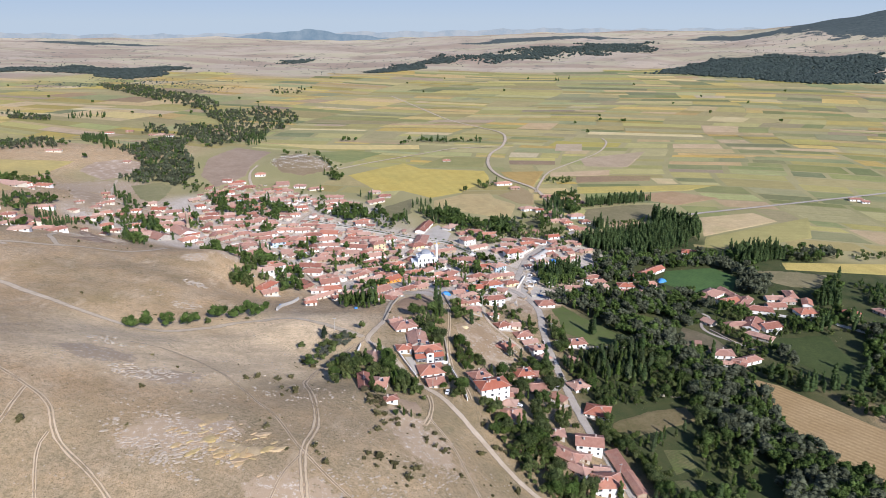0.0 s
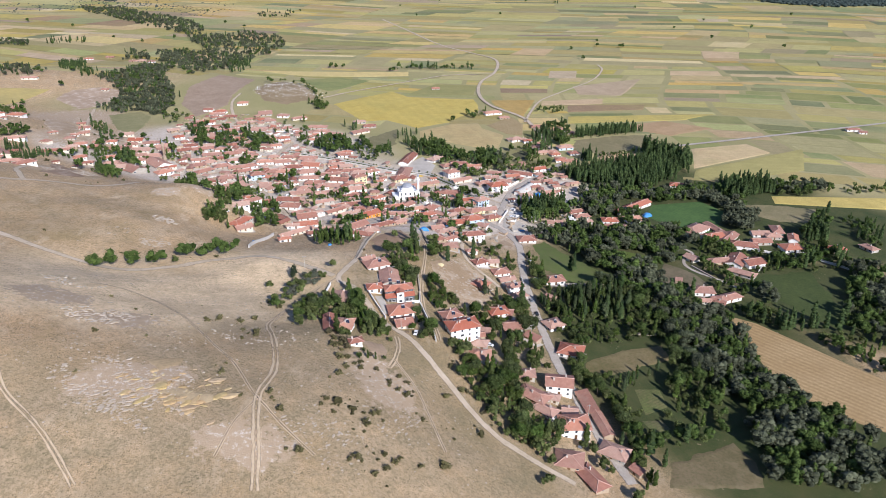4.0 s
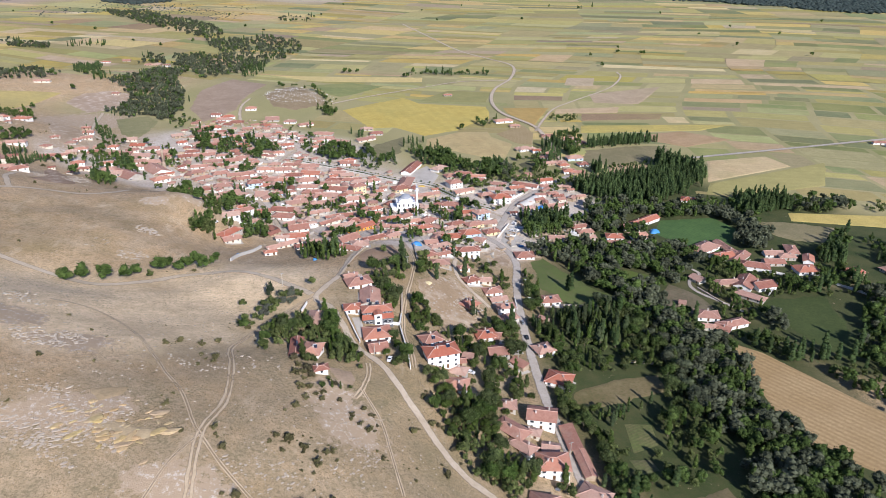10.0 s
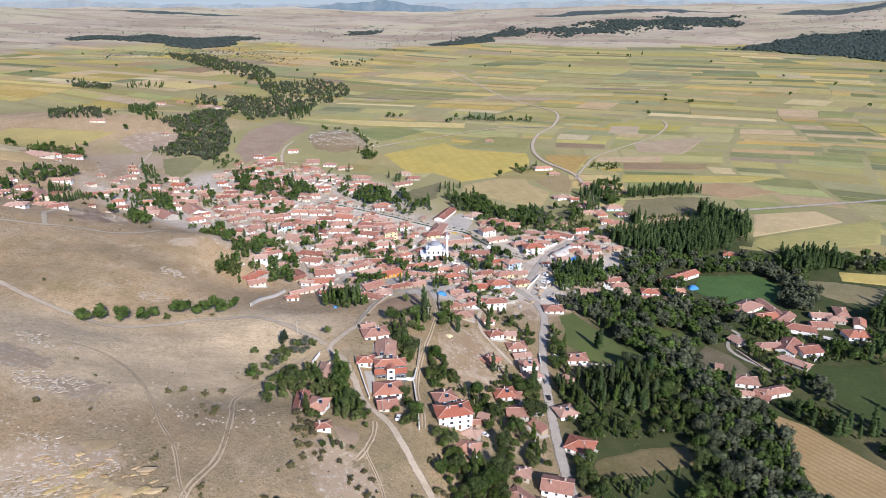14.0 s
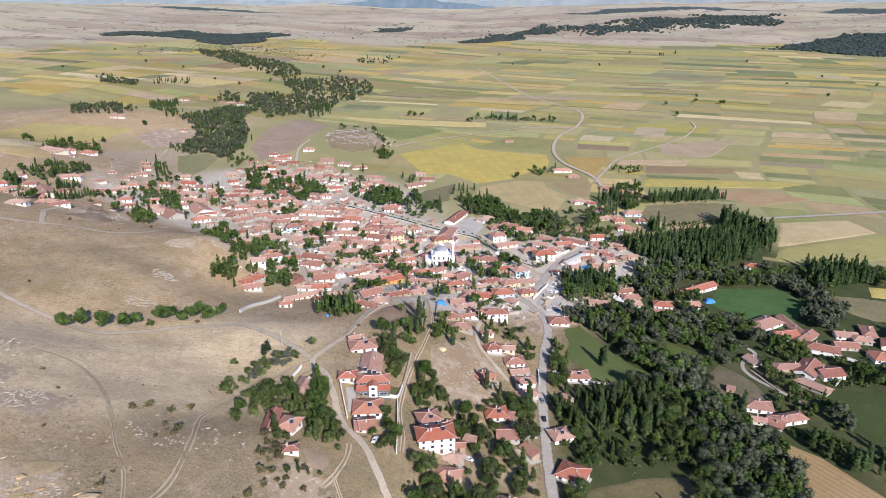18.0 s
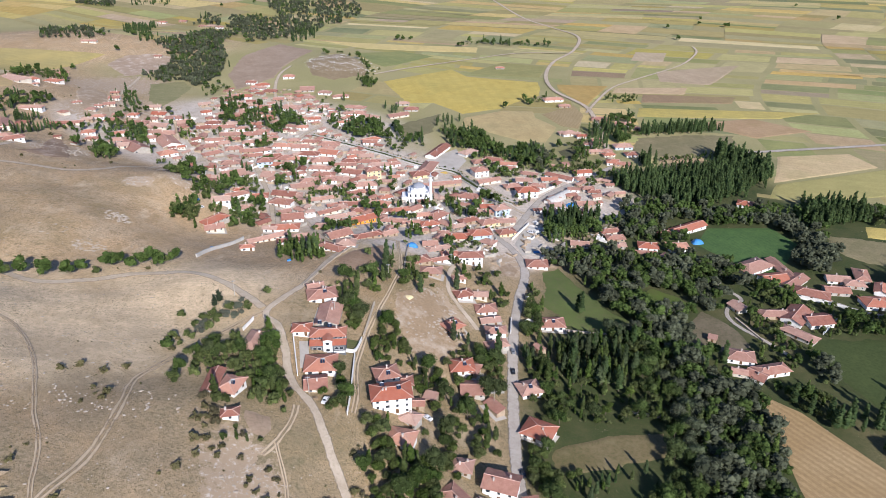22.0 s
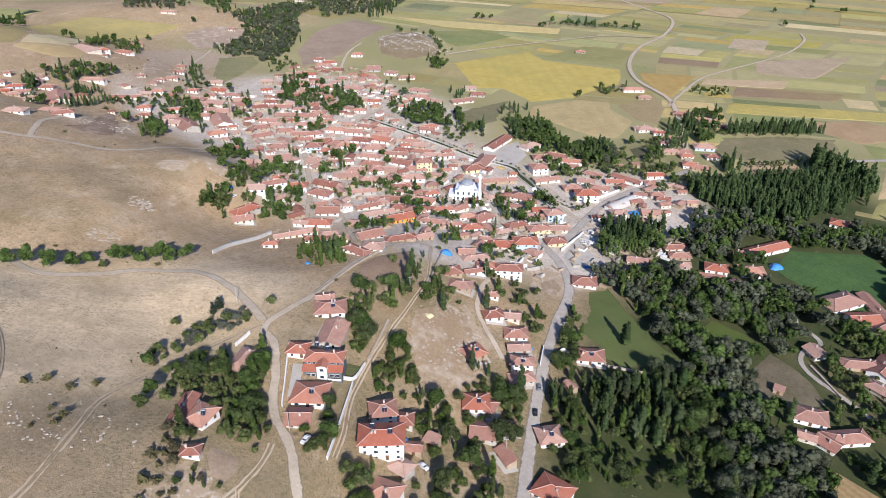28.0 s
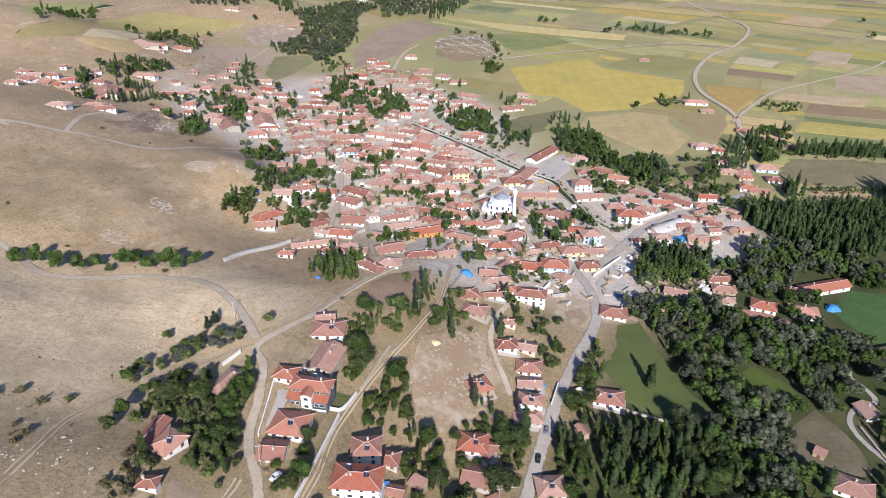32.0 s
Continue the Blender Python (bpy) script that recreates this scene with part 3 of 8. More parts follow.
F_PALE = field_material("pale_stubble", (0.635, 0.50, 0.285), (0.57, 0.435, 0.23), 9, 80, blend=0.3)
F_GOLD = field_material("golden_grain", (0.60, 0.445, 0.165), (0.53, 0.385, 0.135), 14, 70, blend=0.3, deep=0.12)
F_YELLOW = field_material("yellow_crop", (0.508, 0.410, 0.126), (0.407, 0.345, 0.120), 10, 10, blend=0.3)
F_OLIVE = field_material("ripening_crop", (0.44, 0.370, 0.150), (0.37, 0.322, 0.128), 10, 5, blend=0.4)
F_GREEN = field_material("green_crop", (0.245, 0.262, 0.105), (0.195, 0.218, 0.086), 8, 0, blend=0.35)
F_LIGHT = field_material("light_green_crop", (0.36, 0.352, 0.148), (0.30, 0.302, 0.124), 10, 5, blend=0.4)
F_TAN = field_material("tan_soil", (0.565, 0.42, 0.24), (0.49, 0.355, 0.195), 7, 12, blend=0.3)
F_FALLOW = field_material("fallow_soil", (0.392, 0.284, 0.170), (0.328, 0.234, 0.143), 5, 20, blend=0.3)
F_BEET = field_material("beet_leaves", (0.085, 0.160, 0.030), (0.064, 0.130, 0.026), 3, 60, (0.03, 0.065, 0.02))
# on the meadow behind the farms this dark tone includes tree shade
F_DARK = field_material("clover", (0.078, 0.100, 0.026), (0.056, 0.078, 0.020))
F_MEADOW = field_material("meadow_grass", (0.108, 0.148, 0.038), (0.075, 0.110, 0.029), 0, 0, (0.11, 0.11, 0.045), patchy=0.6, worn=(0.135, 0.125, 0.06))
F_STUBBLE = field_material("wheat_stubble", (0.48, 0.37, 0.20), (0.41, 0.305, 0.155), 3.2, 47, deep=0.5, patchy=0.5, worn=(0.36, 0.27, 0.145))
F_DRYPLOT = field_material("dry_grass", (0.22, 0.17, 0.095), (0.15, 0.125, 0.06), 0, 0, (0.09, 0.095, 0.038), patchy=0.7, worn=(0.25, 0.20, 0.115))
F_KNOLL = field_material("dry_knoll_grass", (0.47, 0.345, 0.21), (0.39, 0.275, 0.16), 0, 0, (0.24, 0.185, 0.10), patchy=0.6, worn=(0.53, 0.405, 0.27))
F_ROUGH = field_material("rough_grass", (0.27, 0.235, 0.115), (0.215, 0.195, 0.09), 0, 0, (0.13, 0.13, 0.055), patchy=0.6, worn=(0.33, 0.275, 0.15))
F_BARE = field_material("bare_brown_earth", (0.37, 0.26, 0.165), (0.31, 0.215, 0.13), 0, 0, (0.20, 0.16, 0.085), patchy=0.7, worn=(0.43, 0.325, 0.22))
F_GARDEN = field_material("garden_rows", (0.105, 0.135, 0.04), (0.16, 0.135, 0.07), 1.6, -35, (0.05, 0.075, 0.02), deep=0.6)
F_ROCKS = field_material("limestone_rubble", (0.43, 0.315, 0.21), (0.33, 0.235, 0.15), 0, 0, (0.24, 0.185, 0.115), patchy=0.75, worn=(0.60, 0.505, 0.405))
F_CLAY = field_material("yellow_clay", (0.54, 0.40, 0.215), (0.46, 0.33, 0.165), 0, 0, (0.24, 0.195, 0.11))
M_DIRTYARD = simple("gravel_yard", (0.50, 0.46, 0.40), (0.43, 0.39, 0.33), 0.12, 0.95, 0.2, 0.03)


def inside(x, y, pts):
    hit, n = False, len(pts)
    for i in range(n):
        (ax, ay), (bx, by) = pts[i], pts[(i + 1) % n]
        if (ay > y) != (by > y) and x < (bx - ax) * (y - ay) / (by - ay) + ax:
            hit = not hit
    return hit


PLOTS = []
NATURAL = [F_DARK, F_ROUGH, F_ROCKS, F_CLAY, F_DRYPLOT, F_MEADOW, F_BARE, F_KNOLL]


def draped(name, pts, mat, lift, steps=None):
    """A patch of ground cover with the given outline, laid over the land."""
    cx, cy = sum(p[0] for p in pts) / len(pts), sum(p[1] for p in pts) / len(pts)
    size = max(math.hypot(p[0] - cx, p[1] - cy) for p in pts)
    k = steps or max(3, min(14, int(size / 5)))
    verts, faces = [], []
    n = len(pts)
    ragged = min(2.6, max(1.0, size * 0.05)) if mat in NATURAL else size * (0.02 if lift > 0.3 else 0.014)
    ring = []
    rng = random.Random(name + str(cx))
    for i in range(n):
        (ax, ay), (bx, by) = pts[i], pts[(i + 1) % n]
        sub = max(3, min(24, int(math.hypot(bx - ax, by - ay) / 2.2))) if mat in NATURAL else 3
        for j in range(sub):
            x, y = ax + (bx - ax) * j / sub, ay + (by - ay) * j / sub
            e = rng.uniform(-0.35, 0.35) + (0.8 * float(wave(x, y, 2.6, cx)) if mat in NATURAL else 0.0)
            u = 1 + ragged * e / max(3.0, math.hypot(x - cx, y - cy))
            ring.append((cx + (x - cx) * u, cy + (y - cy) * u))
    m = len(ring)
    for r in range(1, k + 1):
        for x, y in ring:
            verts.append((cx + (x - cx) * r / k, cy + (y - cy) * r / k))
    verts = [(cx, cy)] + verts
    xs, ys = np.array([v[0] for v in verts]), np.array([v[1] for v in verts])
    zs = height(xs, ys) + lift
    zs[-m:] -= lift + 0.3
    for i in range(m):
        faces.append((0, 1 + i, 1 + (i + 1) % m))
        for r in range(k - 1):
            a, b = 1 + r * m + i, 1 + r * m + (i + 1) % m
            faces.append((a, a + m, b + m, b))
    return mesh_from(name, list(zip(xs.tolist(), ys.tolist(), zs.tolist())), faces, mat, smooth=True)


def plot(name, mat, label, pts):
    area = sum(a[0] * b[1] - b[0] * a[1] for a, b in zip(pts, pts[1:] + pts[:1]))
    pts = pts if area > 0 else pts[::-1]
    PLOTS.append(pts)
    return tagged(new(name, draped(name, pts, mat, 0.2 if all(abs(q[0]) < 330 and 110 < q[1] < 760 for q in pts) else 0.38)), label, "field", kind="structure")


# ---- fields and plots with a shape of their own ----
plot('beet_field', F_BEET, 'deep green irrigated beet field', [(194, 568), (181, 539), (187, 530), (203, 513), (228, 499), (254, 551), (242, 577)])
plot('meadow', F_MEADOW, 'green grazing meadow with worn patches', [(80, 477), (90, 486), (101, 468), (114, 450), (124, 436), (138, 427), (132, 418), (106, 415), (96, 418), (92, 426), (80, 436), (83, 453)])
plot('stubble_field', F_STUBBLE, 'harvested wheat field with curved stubble rows', [(185, 381), (202, 370), (228, 335), (250, 307), (224, 265), (207, 277), (191, 288), (187, 319), (186, 354)])
plot('dry_plot', F_ROUGH, 'half-mown dry field beside the poplars', [(162, 770), (214, 790), (260, 796), (256, 744), (216, 728), (177, 715), (155, 728)])
plot('fallow_field', F_BARE, 'brown fallow strip before the poplar wood', [(174, 698), (223, 717), (231, 695), (201, 684), (177, 680)])
plot('rock_slope', F_ROCKS, 'bare reddish rock between the lanes', [(6, 400), (15, 416), (31, 413), (38, 395), (44, 372), (36, 354), (26, 352), (16, 366), (9, 383)])
plot('rock_slope', F_ROCKS, 'pale quarried rock above the street', [(53, 471), (61, 482), (68, 473), (66, 461), (57, 459)])
plot('dry_plot', F_DRYPLOT, 'mown dry grass plot beside the trees', [(88, 321), (114, 336), (141, 344), (142, 328), (115, 315), (89, 303)])
plot('dry_plot', F_DRYPLOT, 'rough dry grass plot by the street', [(112, 245), (148, 262), (155, 248), (151, 231), (105, 228)])
# darker than the other meadows, tree shade put into its colour
plot('meadow', F_DARK, 'green meadow behind the farms, darkened for tree shade', [(223, 432), (270, 441), (264, 384), (249, 358), (235, 383), (221, 409)])
plot('garden_plot', F_GARDEN, 'vegetable garden in green rows', [(110, 301), (126, 302), (126, 284), (110, 275)])
plot('garden_plot', F_GARDEN, 'vegetable garden in brown rows', [(107, 274), (119, 276), (122, 268), (111, 263)])
plot('garden_plot', F_GARDEN, 'small yellow-green vegetable rows', [(106, 424), (110, 426), (113, 418), (108, 416)])
plot('bare_plot', F_BARE, 'bare reddish earth plot between lanes', [(-33, 422), (-28, 443), (-14, 460), (-3, 430), (-3, 411), (-24, 400)])
plot('garden_plot', F_GARDEN, 'bare vegetable beds behind the villa', [(-6, 345), (2, 349), (3, 338), (-2, 335)])
plot('courtyard', M_DIRTYARD, 'gravel school yard with sandy patches', [(-30, 668), (-5, 707), (10, 674), (3, 640), (-16, 647)])
plot('clay_scar', F_CLAY, 'bare yellow clay scar of an old digging', [(-95, 228), (-90, 232), (-82, 235), (-82, 228), (-88, 220)])
plot('clay_scar', F_CLAY, 'washed-out yellow clay bank on the slope', [(-86, 210), (-79, 214), (-71, 212), (-59, 213), (-64, 207), (-77, 203)])
plot('meadow', F_MEADOW, 'narrow green clearing between the willows', [(138, 462), (145, 474), (163, 464), (172, 452), (162, 442), (151, 442), (141, 450)])
plot('dry_plot', F_DRYPLOT, 'brown yard with rubble beside the lane', [(162, 438), (172, 452), (184, 442), (190, 430), (194, 416), (178, 409), (166, 410), (159, 417), (160, 429)])
plot('courtyard', M_DIRTYARD, 'grey concrete yard beside the villa', [(-22, 335), (-14, 314), (-10, 315), (-17, 337)])
plot('dry_plot', F_BARE, 'round bare yard below the orchard', [(-23, 281), (-12, 283), (-8.5, 275), (-10, 269), (-15, 269), (-21, 276)])
plot('courtyard', M_DIRTYARD, 'gravel square at the bridge', [(61, 510), (66, 544), (79, 521), (79, 501), (68, 493)])
plot('graveyard', F_BARE, 'brown grassy graveyard on the rounded knoll', [(-252, 995), (-245, 1039), (-226, 1068), (-183, 1023), (-155, 968), (-192, 928), (-225, 940)])
plot('ripe_field', F_GOLD, 'yellow ripening field behind the poplars', [(-13, 807), (27, 844), (60, 847), (64, 822), (88, 790), (77, 737), (55, 736), (23, 756), (-12, 777)])
plot('garden_plot', F_GARDEN, 'green vegetable rows behind the houses', [(86, 716), (96, 727), (106, 712), (103, 696), (93, 694)])
plot('ripe_field', F_YELLOW, 'bright yellow strip field on the western rise', [(-545, 647), (-529, 688), (-687, 868), (-617, 815), (-537, 729), (-505, 680), (-530, 634)])
plot('green_field', F_YELLOW, 'yellow-green field over the western rise', [(-692, 873), (-670, 954), (-614, 958), (-520, 967), (-526, 932), (-541, 872), (-559, 850), (-544, 737)])
plot('pale_field', F_PALE, 'pale tan harvested field on the rise', [(-537, 729), (-553, 841), (-490, 732), (-508, 689)])
plot('ripe_field', F_GOLD, 'golden stubble below the rise', [(-504, 673), (-508, 688), (-488, 729), (-479, 741), (-453, 711), (-456, 680)])
plot('green_field', F_LIGHT, 'light green far field on the western rise', [(-968, 971), (-888, 1018), (-766, 982), (-787, 916), (-582, 700), (-586, 682)])
plot('garden_plot', F_ROUGH, 'half-dry gardens beside the curved road', [(-349, 770), (-399, 858), (-371, 888), (-345, 860), (-330, 794), (-324, 750)])
plot('rock_slope', F_ROCKS, 'bare pinkish limestone slope above the stream', [(-501, 928), (-497, 967), (-465, 992), (-433, 984), (-420, 943), (-427, 906), (-447, 883)])
plot('rock_slope', F_ROCKS, 'pale limestone face below the white house', [(-287, 505), (-283, 520), (-315, 568), (-329, 599), (-294, 567), (-260, 521), (-267, 511)])
plot('rock_slope', F_ROCKS, 'broken limestone knoll between the houses', [(-420, 753), (-443, 804), (-395, 770), (-346, 698), (-353, 676), (-378, 698)])
plot('ripe_field', F_GOLD, 'wide golden grain field below the cemetery', [(-136, 943), (-60, 1035), (-34, 995), (62, 981), (66, 948), (66, 912), (41, 876), (24, 846), (-15, 818), (-54, 856), (-84, 847)])
plot('ripe_field', F_GOLD, 'three-cornered golden field between the roads', [(82, 975), (148, 980), (126, 905), (117, 868), (105, 906), (86, 944)])
plot('green_field', F_LIGHT, 'yellow-green field below the earth road', [(-36, 1012), (5, 1088), (70, 1077), (62, 1006), (-22, 1003)])
plot('pale_field', F_PALE, 'very pale harvested strip field', [(198, 1206), (247, 1208), (233, 1135), (185, 1137)])
plot('ploughed_field', F_TAN, 'tan ploughed field beside the farm track', [(213, 1073), (341, 1142), (275, 1007), (212, 1012)])
plot('ploughed_field', F_TAN, 'tan ploughed field under the road', [(153, 969), (246, 989), (237, 952), (147, 942)])
plot('fallow_field', F_FALLOW, 'brown fallow strip along the hedge', [(183, 944), (296, 951), (284, 920), (178, 905)])
plot('ripe_field', F_YELLOW, 'yellow flowering field by the poplars', [(173, 881), (376, 899), (320, 865), (168, 844)])
plot('striped_field', F_STUBBLE, 'round harvested field with drill rows', [(68, 835), (104, 880), (115, 841), (108, 787), (90, 794)])
plot('ploughed_field', F_TAN, 'tan stubble field beside the poplars', [(285, 738), (355, 759), (368, 723), (264, 666)])
plot('green_field', F_OLIVE, 'yellow-green flowering field in the plain', [(265, 664), (412, 742), (376, 663), (283, 630), (251, 632)])
plot('ripe_field', F_GOLD, 'golden strip field beyond the willows', [(306, 590), (413, 585), (394, 556), (368, 560), (301, 570)])
plot('rough_pasture', F_ROUGH, 'rough half-green pasture behind the farms', [(274, 568), (296, 568), (336, 557), (310, 524), (288, 529), (269, 547)])
plot('green_field', F_GREEN, 'green crop field at the plain edge', [(-216, 1089), (-152, 1133), (-95, 1111), (-147, 1013), (-165, 1020)])
plot('ripe_field', F_GOLD, 'golden field behind the valley wood', [(-295, 1175), (-161, 1183), (-38, 1190), (-35, 1150), (-208, 1132)])
plot('dark_field', F_DARK, 'dark green clover field far out', [(-217, 2182), (-117, 2272), (-129, 2164), (-184, 2121)])
plot('ploughed_field', F_TAN, 'tan field with ploughed furrows', [(216, 830), (293, 861), (344, 825), (280, 789)])
plot('dry_plot', F_ROUGH, 'bare threshing ground at the village edge', [(-75, 766), (-37, 820), (-35, 749), (-55, 715)])
plot('rough_pasture', F_KNOLL, 'brown pasture on the rounded knoll', [(-335, 933), (-355, 1026), (-337, 1125), (-272, 1095), (-277, 985), (-270, 926), (-292, 861)])


def patchwork():
    """The farmed plain: blocks of land split again and again into strips of many widths and directions."""
    rng = random.Random(11)
    kinds = [(F_OLIVE, 16), (F_LIGHT, 16), (F_YELLOW, 14), (F_GREEN, 10), (F_GOLD, 30), (F_PALE, 5), (F_TAN, 9), (F_FALLOW, 3)]
    mats = [k for k, _ in kinds]
    weights = [w for _, w in kinds]
    moist = [22, 18, 16, 20, 15, 3, 8, 2]
    wet = [30, 14, 10, 36, 5, 1, 5, 2]
    turn = radians(-14)
    c, s = math.cos(turn), math.sin(turn)
    leaves = []

    def place(u, v):
        u, v = u + 55 * math.sin(v / 310 + 0.8) + 18 * math.sin(u / 140 + v / 95), v + 48 * math.sin(u / 290 + 0.3) + 16 * math.sin(u / 120 - v / 150)
        return (c * u - s * v, s * u + c * v)

    def split(u0, v0, u1, v1, lean, crop):
        x, y = place((u0 + u1) / 2, (v0 + v1) / 2)
        d = math.hypot(x, y)
        w, h = u1 - u0, v1 - v0
        area = w * h
        want = rng.uniform(0.25, 2.2) * (1300 + 0.62 * max(0, d - 500) ** 1.28)
        if area > 260000:
            lean, crop = rng.uniform(0.1, 0.8), rng.choice([None, None, F_OLIVE, F_LIGHT, F_GOLD])
        if area < want:
            leaves.append((u0, v0, u1, v1, crop))
            return
        k = rng.uniform(0.3, 0.7)
        along = w > 2.6 * h if w > 5.5 * h or 1.3 * h > w else (rng.random() < lean)
        if along:
            m = u0 + w * k
            split(u0, v0, m, v1, lean, crop)
            split(m, v0, u1, v1, lean, crop)
        else:
            m = v0 + h * k
            split(u0, v0, u1, m, lean, crop)
            split(u0, m, u1, v1, lean, crop)

    split(-3600, 300, 3200, 3700, 0.5, None)
    near, far = 0, []
    leaves.sort(key=lambda q: math.hypot(*place((q[0] + q[2]) / 2, (q[1] + q[3]) / 2)))
    for u0, v0, u1, v1, crop in leaves:
        g = 0.3
        q = [place(u0 + g, v0 + g), place(u1 - g, v0 + g), place(u1 - g, v1 - g), place(u0 + g, v1 - g)]
        x, y = place((u0 + u1) / 2, (v0 + v1) / 2)
        d = math.hypot(x, y)
        if d + 230 * float(wave(x, y, 170)) - 0.1 * x > 2800 or abs(x) > 0.95 * y + 300:
            continue
        h = [float(height(*p)) for p in q + [(x, y)]]
        if max(h) - min(h) > 22 or (max(h) > 7 and y < 1500 and x > -400) or (x < -300 and y < 900 - 0.2 * x):
            continue
        clear = x > 285 and y > 610 and not any(inside(*p, pts) for pts in PLOTS for p in q + [(x, y)])
        if not clear and (y + 0.95 * x < 660 and y < 900 or y < 640 + 0.25 * max(0, 120 - x) or (x < -150 and y < 1010) or (x < 60 and y < 720 - 0.6 * x)):
            continue
        if (-170 < x < 130 and y < 840) or any(inside(x, y, pts) for pts in PLOTS):
            continue
        mat = crop if crop and rng.random() < 0.45 else rng.choices(mats, wet if x > 230 and y < 1100 else moist if x > 120 + rng.uniform(-150, 150) else weights)[0]
        if near < 290:
            near += 1
            ob = new("field", draped("field", q, mat, 0.12, 7))
            ob.parent = ground
        else:
            far.append((q, mats.index(mat)))
    verts, faces, slots = [], [], []
    for q, k in far:
        n = 6
        base = len(verts)
        for a in range(n + 1):
            for b in range(n + 1):
                fa, fb = a / n, b / n
                x = (q[0][0] * (1 - fa) + q[1][0] * fa) * (1 - fb) + (q[3][0] * (1 - fa) + q[2][0] * fa) * fb
                y = (q[0][1] * (1 - fa) + q[1][1] * fa) * (1 - fb) + (q[3][1] * (1 - fa) + q[2][1] * fa) * fb
                verts.append((x, y, float(height(x, y)) + 0.5))
        for a in range(n):
            for b in range(n):
                i = base + a * (n + 1) + b
                faces.append((i, i + n + 1, i + n + 2, i + 1))
                slots.append(k)
    tagged(new("distant_fields", mesh_from("distant_fields", verts, faces, mats, slots, True)), "patchwork of ripening strip fields on the far plain", "field", kind="stuff")


patchwork()


# ---- houses ----
def roof_material(name, a, b, spread):
    m = Mat(name, 0.8)
    c = m.mix(m.ramp(m.noise(0.5, 5, 0.65), 0.35, 0.68), a, b)
    c = m.mix(m.ramp(m.noise(3.5, 4, 0.7), 0.5, 0.75, 0, 0.55), c, tuple(v * 0.62 for v in b))
    c = m.mix(m.ramp(m.noise(0.22, 3, 0.6), 0.52, 0.72, 0, 0.35), c, (0.40, 0.29, 0.22))
    one = m.math("FRACT", m.math("ADD", m.each(), m.island()))
    c = m.tint(c, m.ramp(one, 0, 1, 0.492, 0.508), m.ramp(one, 0, 1, 1.05, 0.82), m.ramp(one, 0, 1, 1 - spread, 1 + spread))
    t = m.n.new("ShaderNodeTexWave")
    t.wave_type, t.bands_direction = "BANDS", "X"
    m.put(t.inputs["Vector"], m.n.new("ShaderNodeTexCoord").outputs["Object"])
    t.inputs["Scale"].default_value = 1.4
    m.bump(m.math("ADD", t.outputs["Fac"], m.noise(4, 3)), 0.5, 0.08)
    return m.done(c)


R_OLD = roof_material("old_roof_tiles", (0.44, 0.215, 0.148), (0.34, 0.155, 0.108), 0.26)
R_NEW = roof_material("new_roof_tiles", (0.50, 0.195, 0.115), (0.43, 0.162, 0.098), 0.14)
R_FADED = roof_material("faded_roof_tiles", (0.47, 0.275, 0.205), (0.385, 0.215, 0.155), 0.2)
M_RIDGE = simple("mortared_ridge", (0.56, 0.37, 0.30), (0.48, 0.28, 0.22), 0.8, 0.85, 0.3, 0.1)
M_WHITE = simple("white_plaster", (0.80, 0.79, 0.76), (0.70, 0.68, 0.63), 0.35, 0.9, 0.15, 0.05)
M_CREAM = simple("cream_plaster", (0.67, 0.62, 0.52), (0.57, 0.515, 0.42), 0.35, 0.9, 0.2, 0.06)
M_CEMENT = simple("bare_cement", (0.46, 0.43, 0.38), (0.36, 0.33, 0.28), 0.35, 0.92, 0.3, 0.08)
M_ADOBE = simple("mud_and_stone", (0.43, 0.34, 0.245), (0.33, 0.25, 0.17), 0.5, 0.95, 0.4, 0.1, 0.5)
M_BLUE = simple("pale_blue_plaster", (0.50, 0.62, 0.70), (0.44, 0.54, 0.60), 0.35, 0.9, 0.2, 0.05)
M_YELLOW = simple("yellow_plaster", (0.70, 0.60, 0.36), (0.60, 0.50, 0.29), 0.35, 0.9, 0.2, 0.05)
M_ORANGE = simple("orange_plaster", (0.72, 0.33, 0.06), (0.62, 0.27, 0.05), 0.35, 0.9, 0.2, 0.05)
M_GREYPAINT = simple("dark_grey_plaster", (0.14, 0.145, 0.155), (0.11, 0.115, 0.12), 0.35, 0.8, 0.2, 0.05)
M_FRAME = simple("white_window_frame", (0.75, 0.75, 0.74), (0.66, 0.66, 0.65), 0.8, 0.5, 0.1, 0.04)
M_WOOD = simple("brown_door_wood", (0.17, 0.095, 0.05), (0.12, 0.065, 0.035), 1.5, 0.6, 0.3, 0.15)
M_BRICK = simple("chimney_plaster", (0.62, 0.56, 0.50), (0.48, 0.38, 0.32), 1.2, 0.9, 0.3, 0.1)
M_GLASS = Mat("window_glass", 0.08)
M_GLASS.b.inputs["Specular IOR Level"].default_value = 0.6
M_GLASS = M_GLASS.done((0.035, 0.042, 0.05))
M_TARP = simple("blue_tarpaulin", (0.06, 0.26, 0.58), (0.05, 0.21, 0.47), 0.8, 0.45, 0.25, 0.1, 0.5)
M_STEEL = simple("galvanised_steel", (0.50, 0.51, 0.52), (0.40, 0.41, 0.42), 0.8, 0.35, 0.2, 0.05)
M_PANEL = simple("dark_solar_glass", (0.025, 0.035, 0.06), (0.02, 0.03, 0.05), 0.8, 0.15, 0.1, 0.05, 0)
WALLS = [M_WHITE, M_CREAM, M_CEMENT, M_ADOBE]
ROOFTOPS = []       # x, y, base, turn, length, depth, eaves, roof form
SPOTS = []          # taken ground: x, y, radius


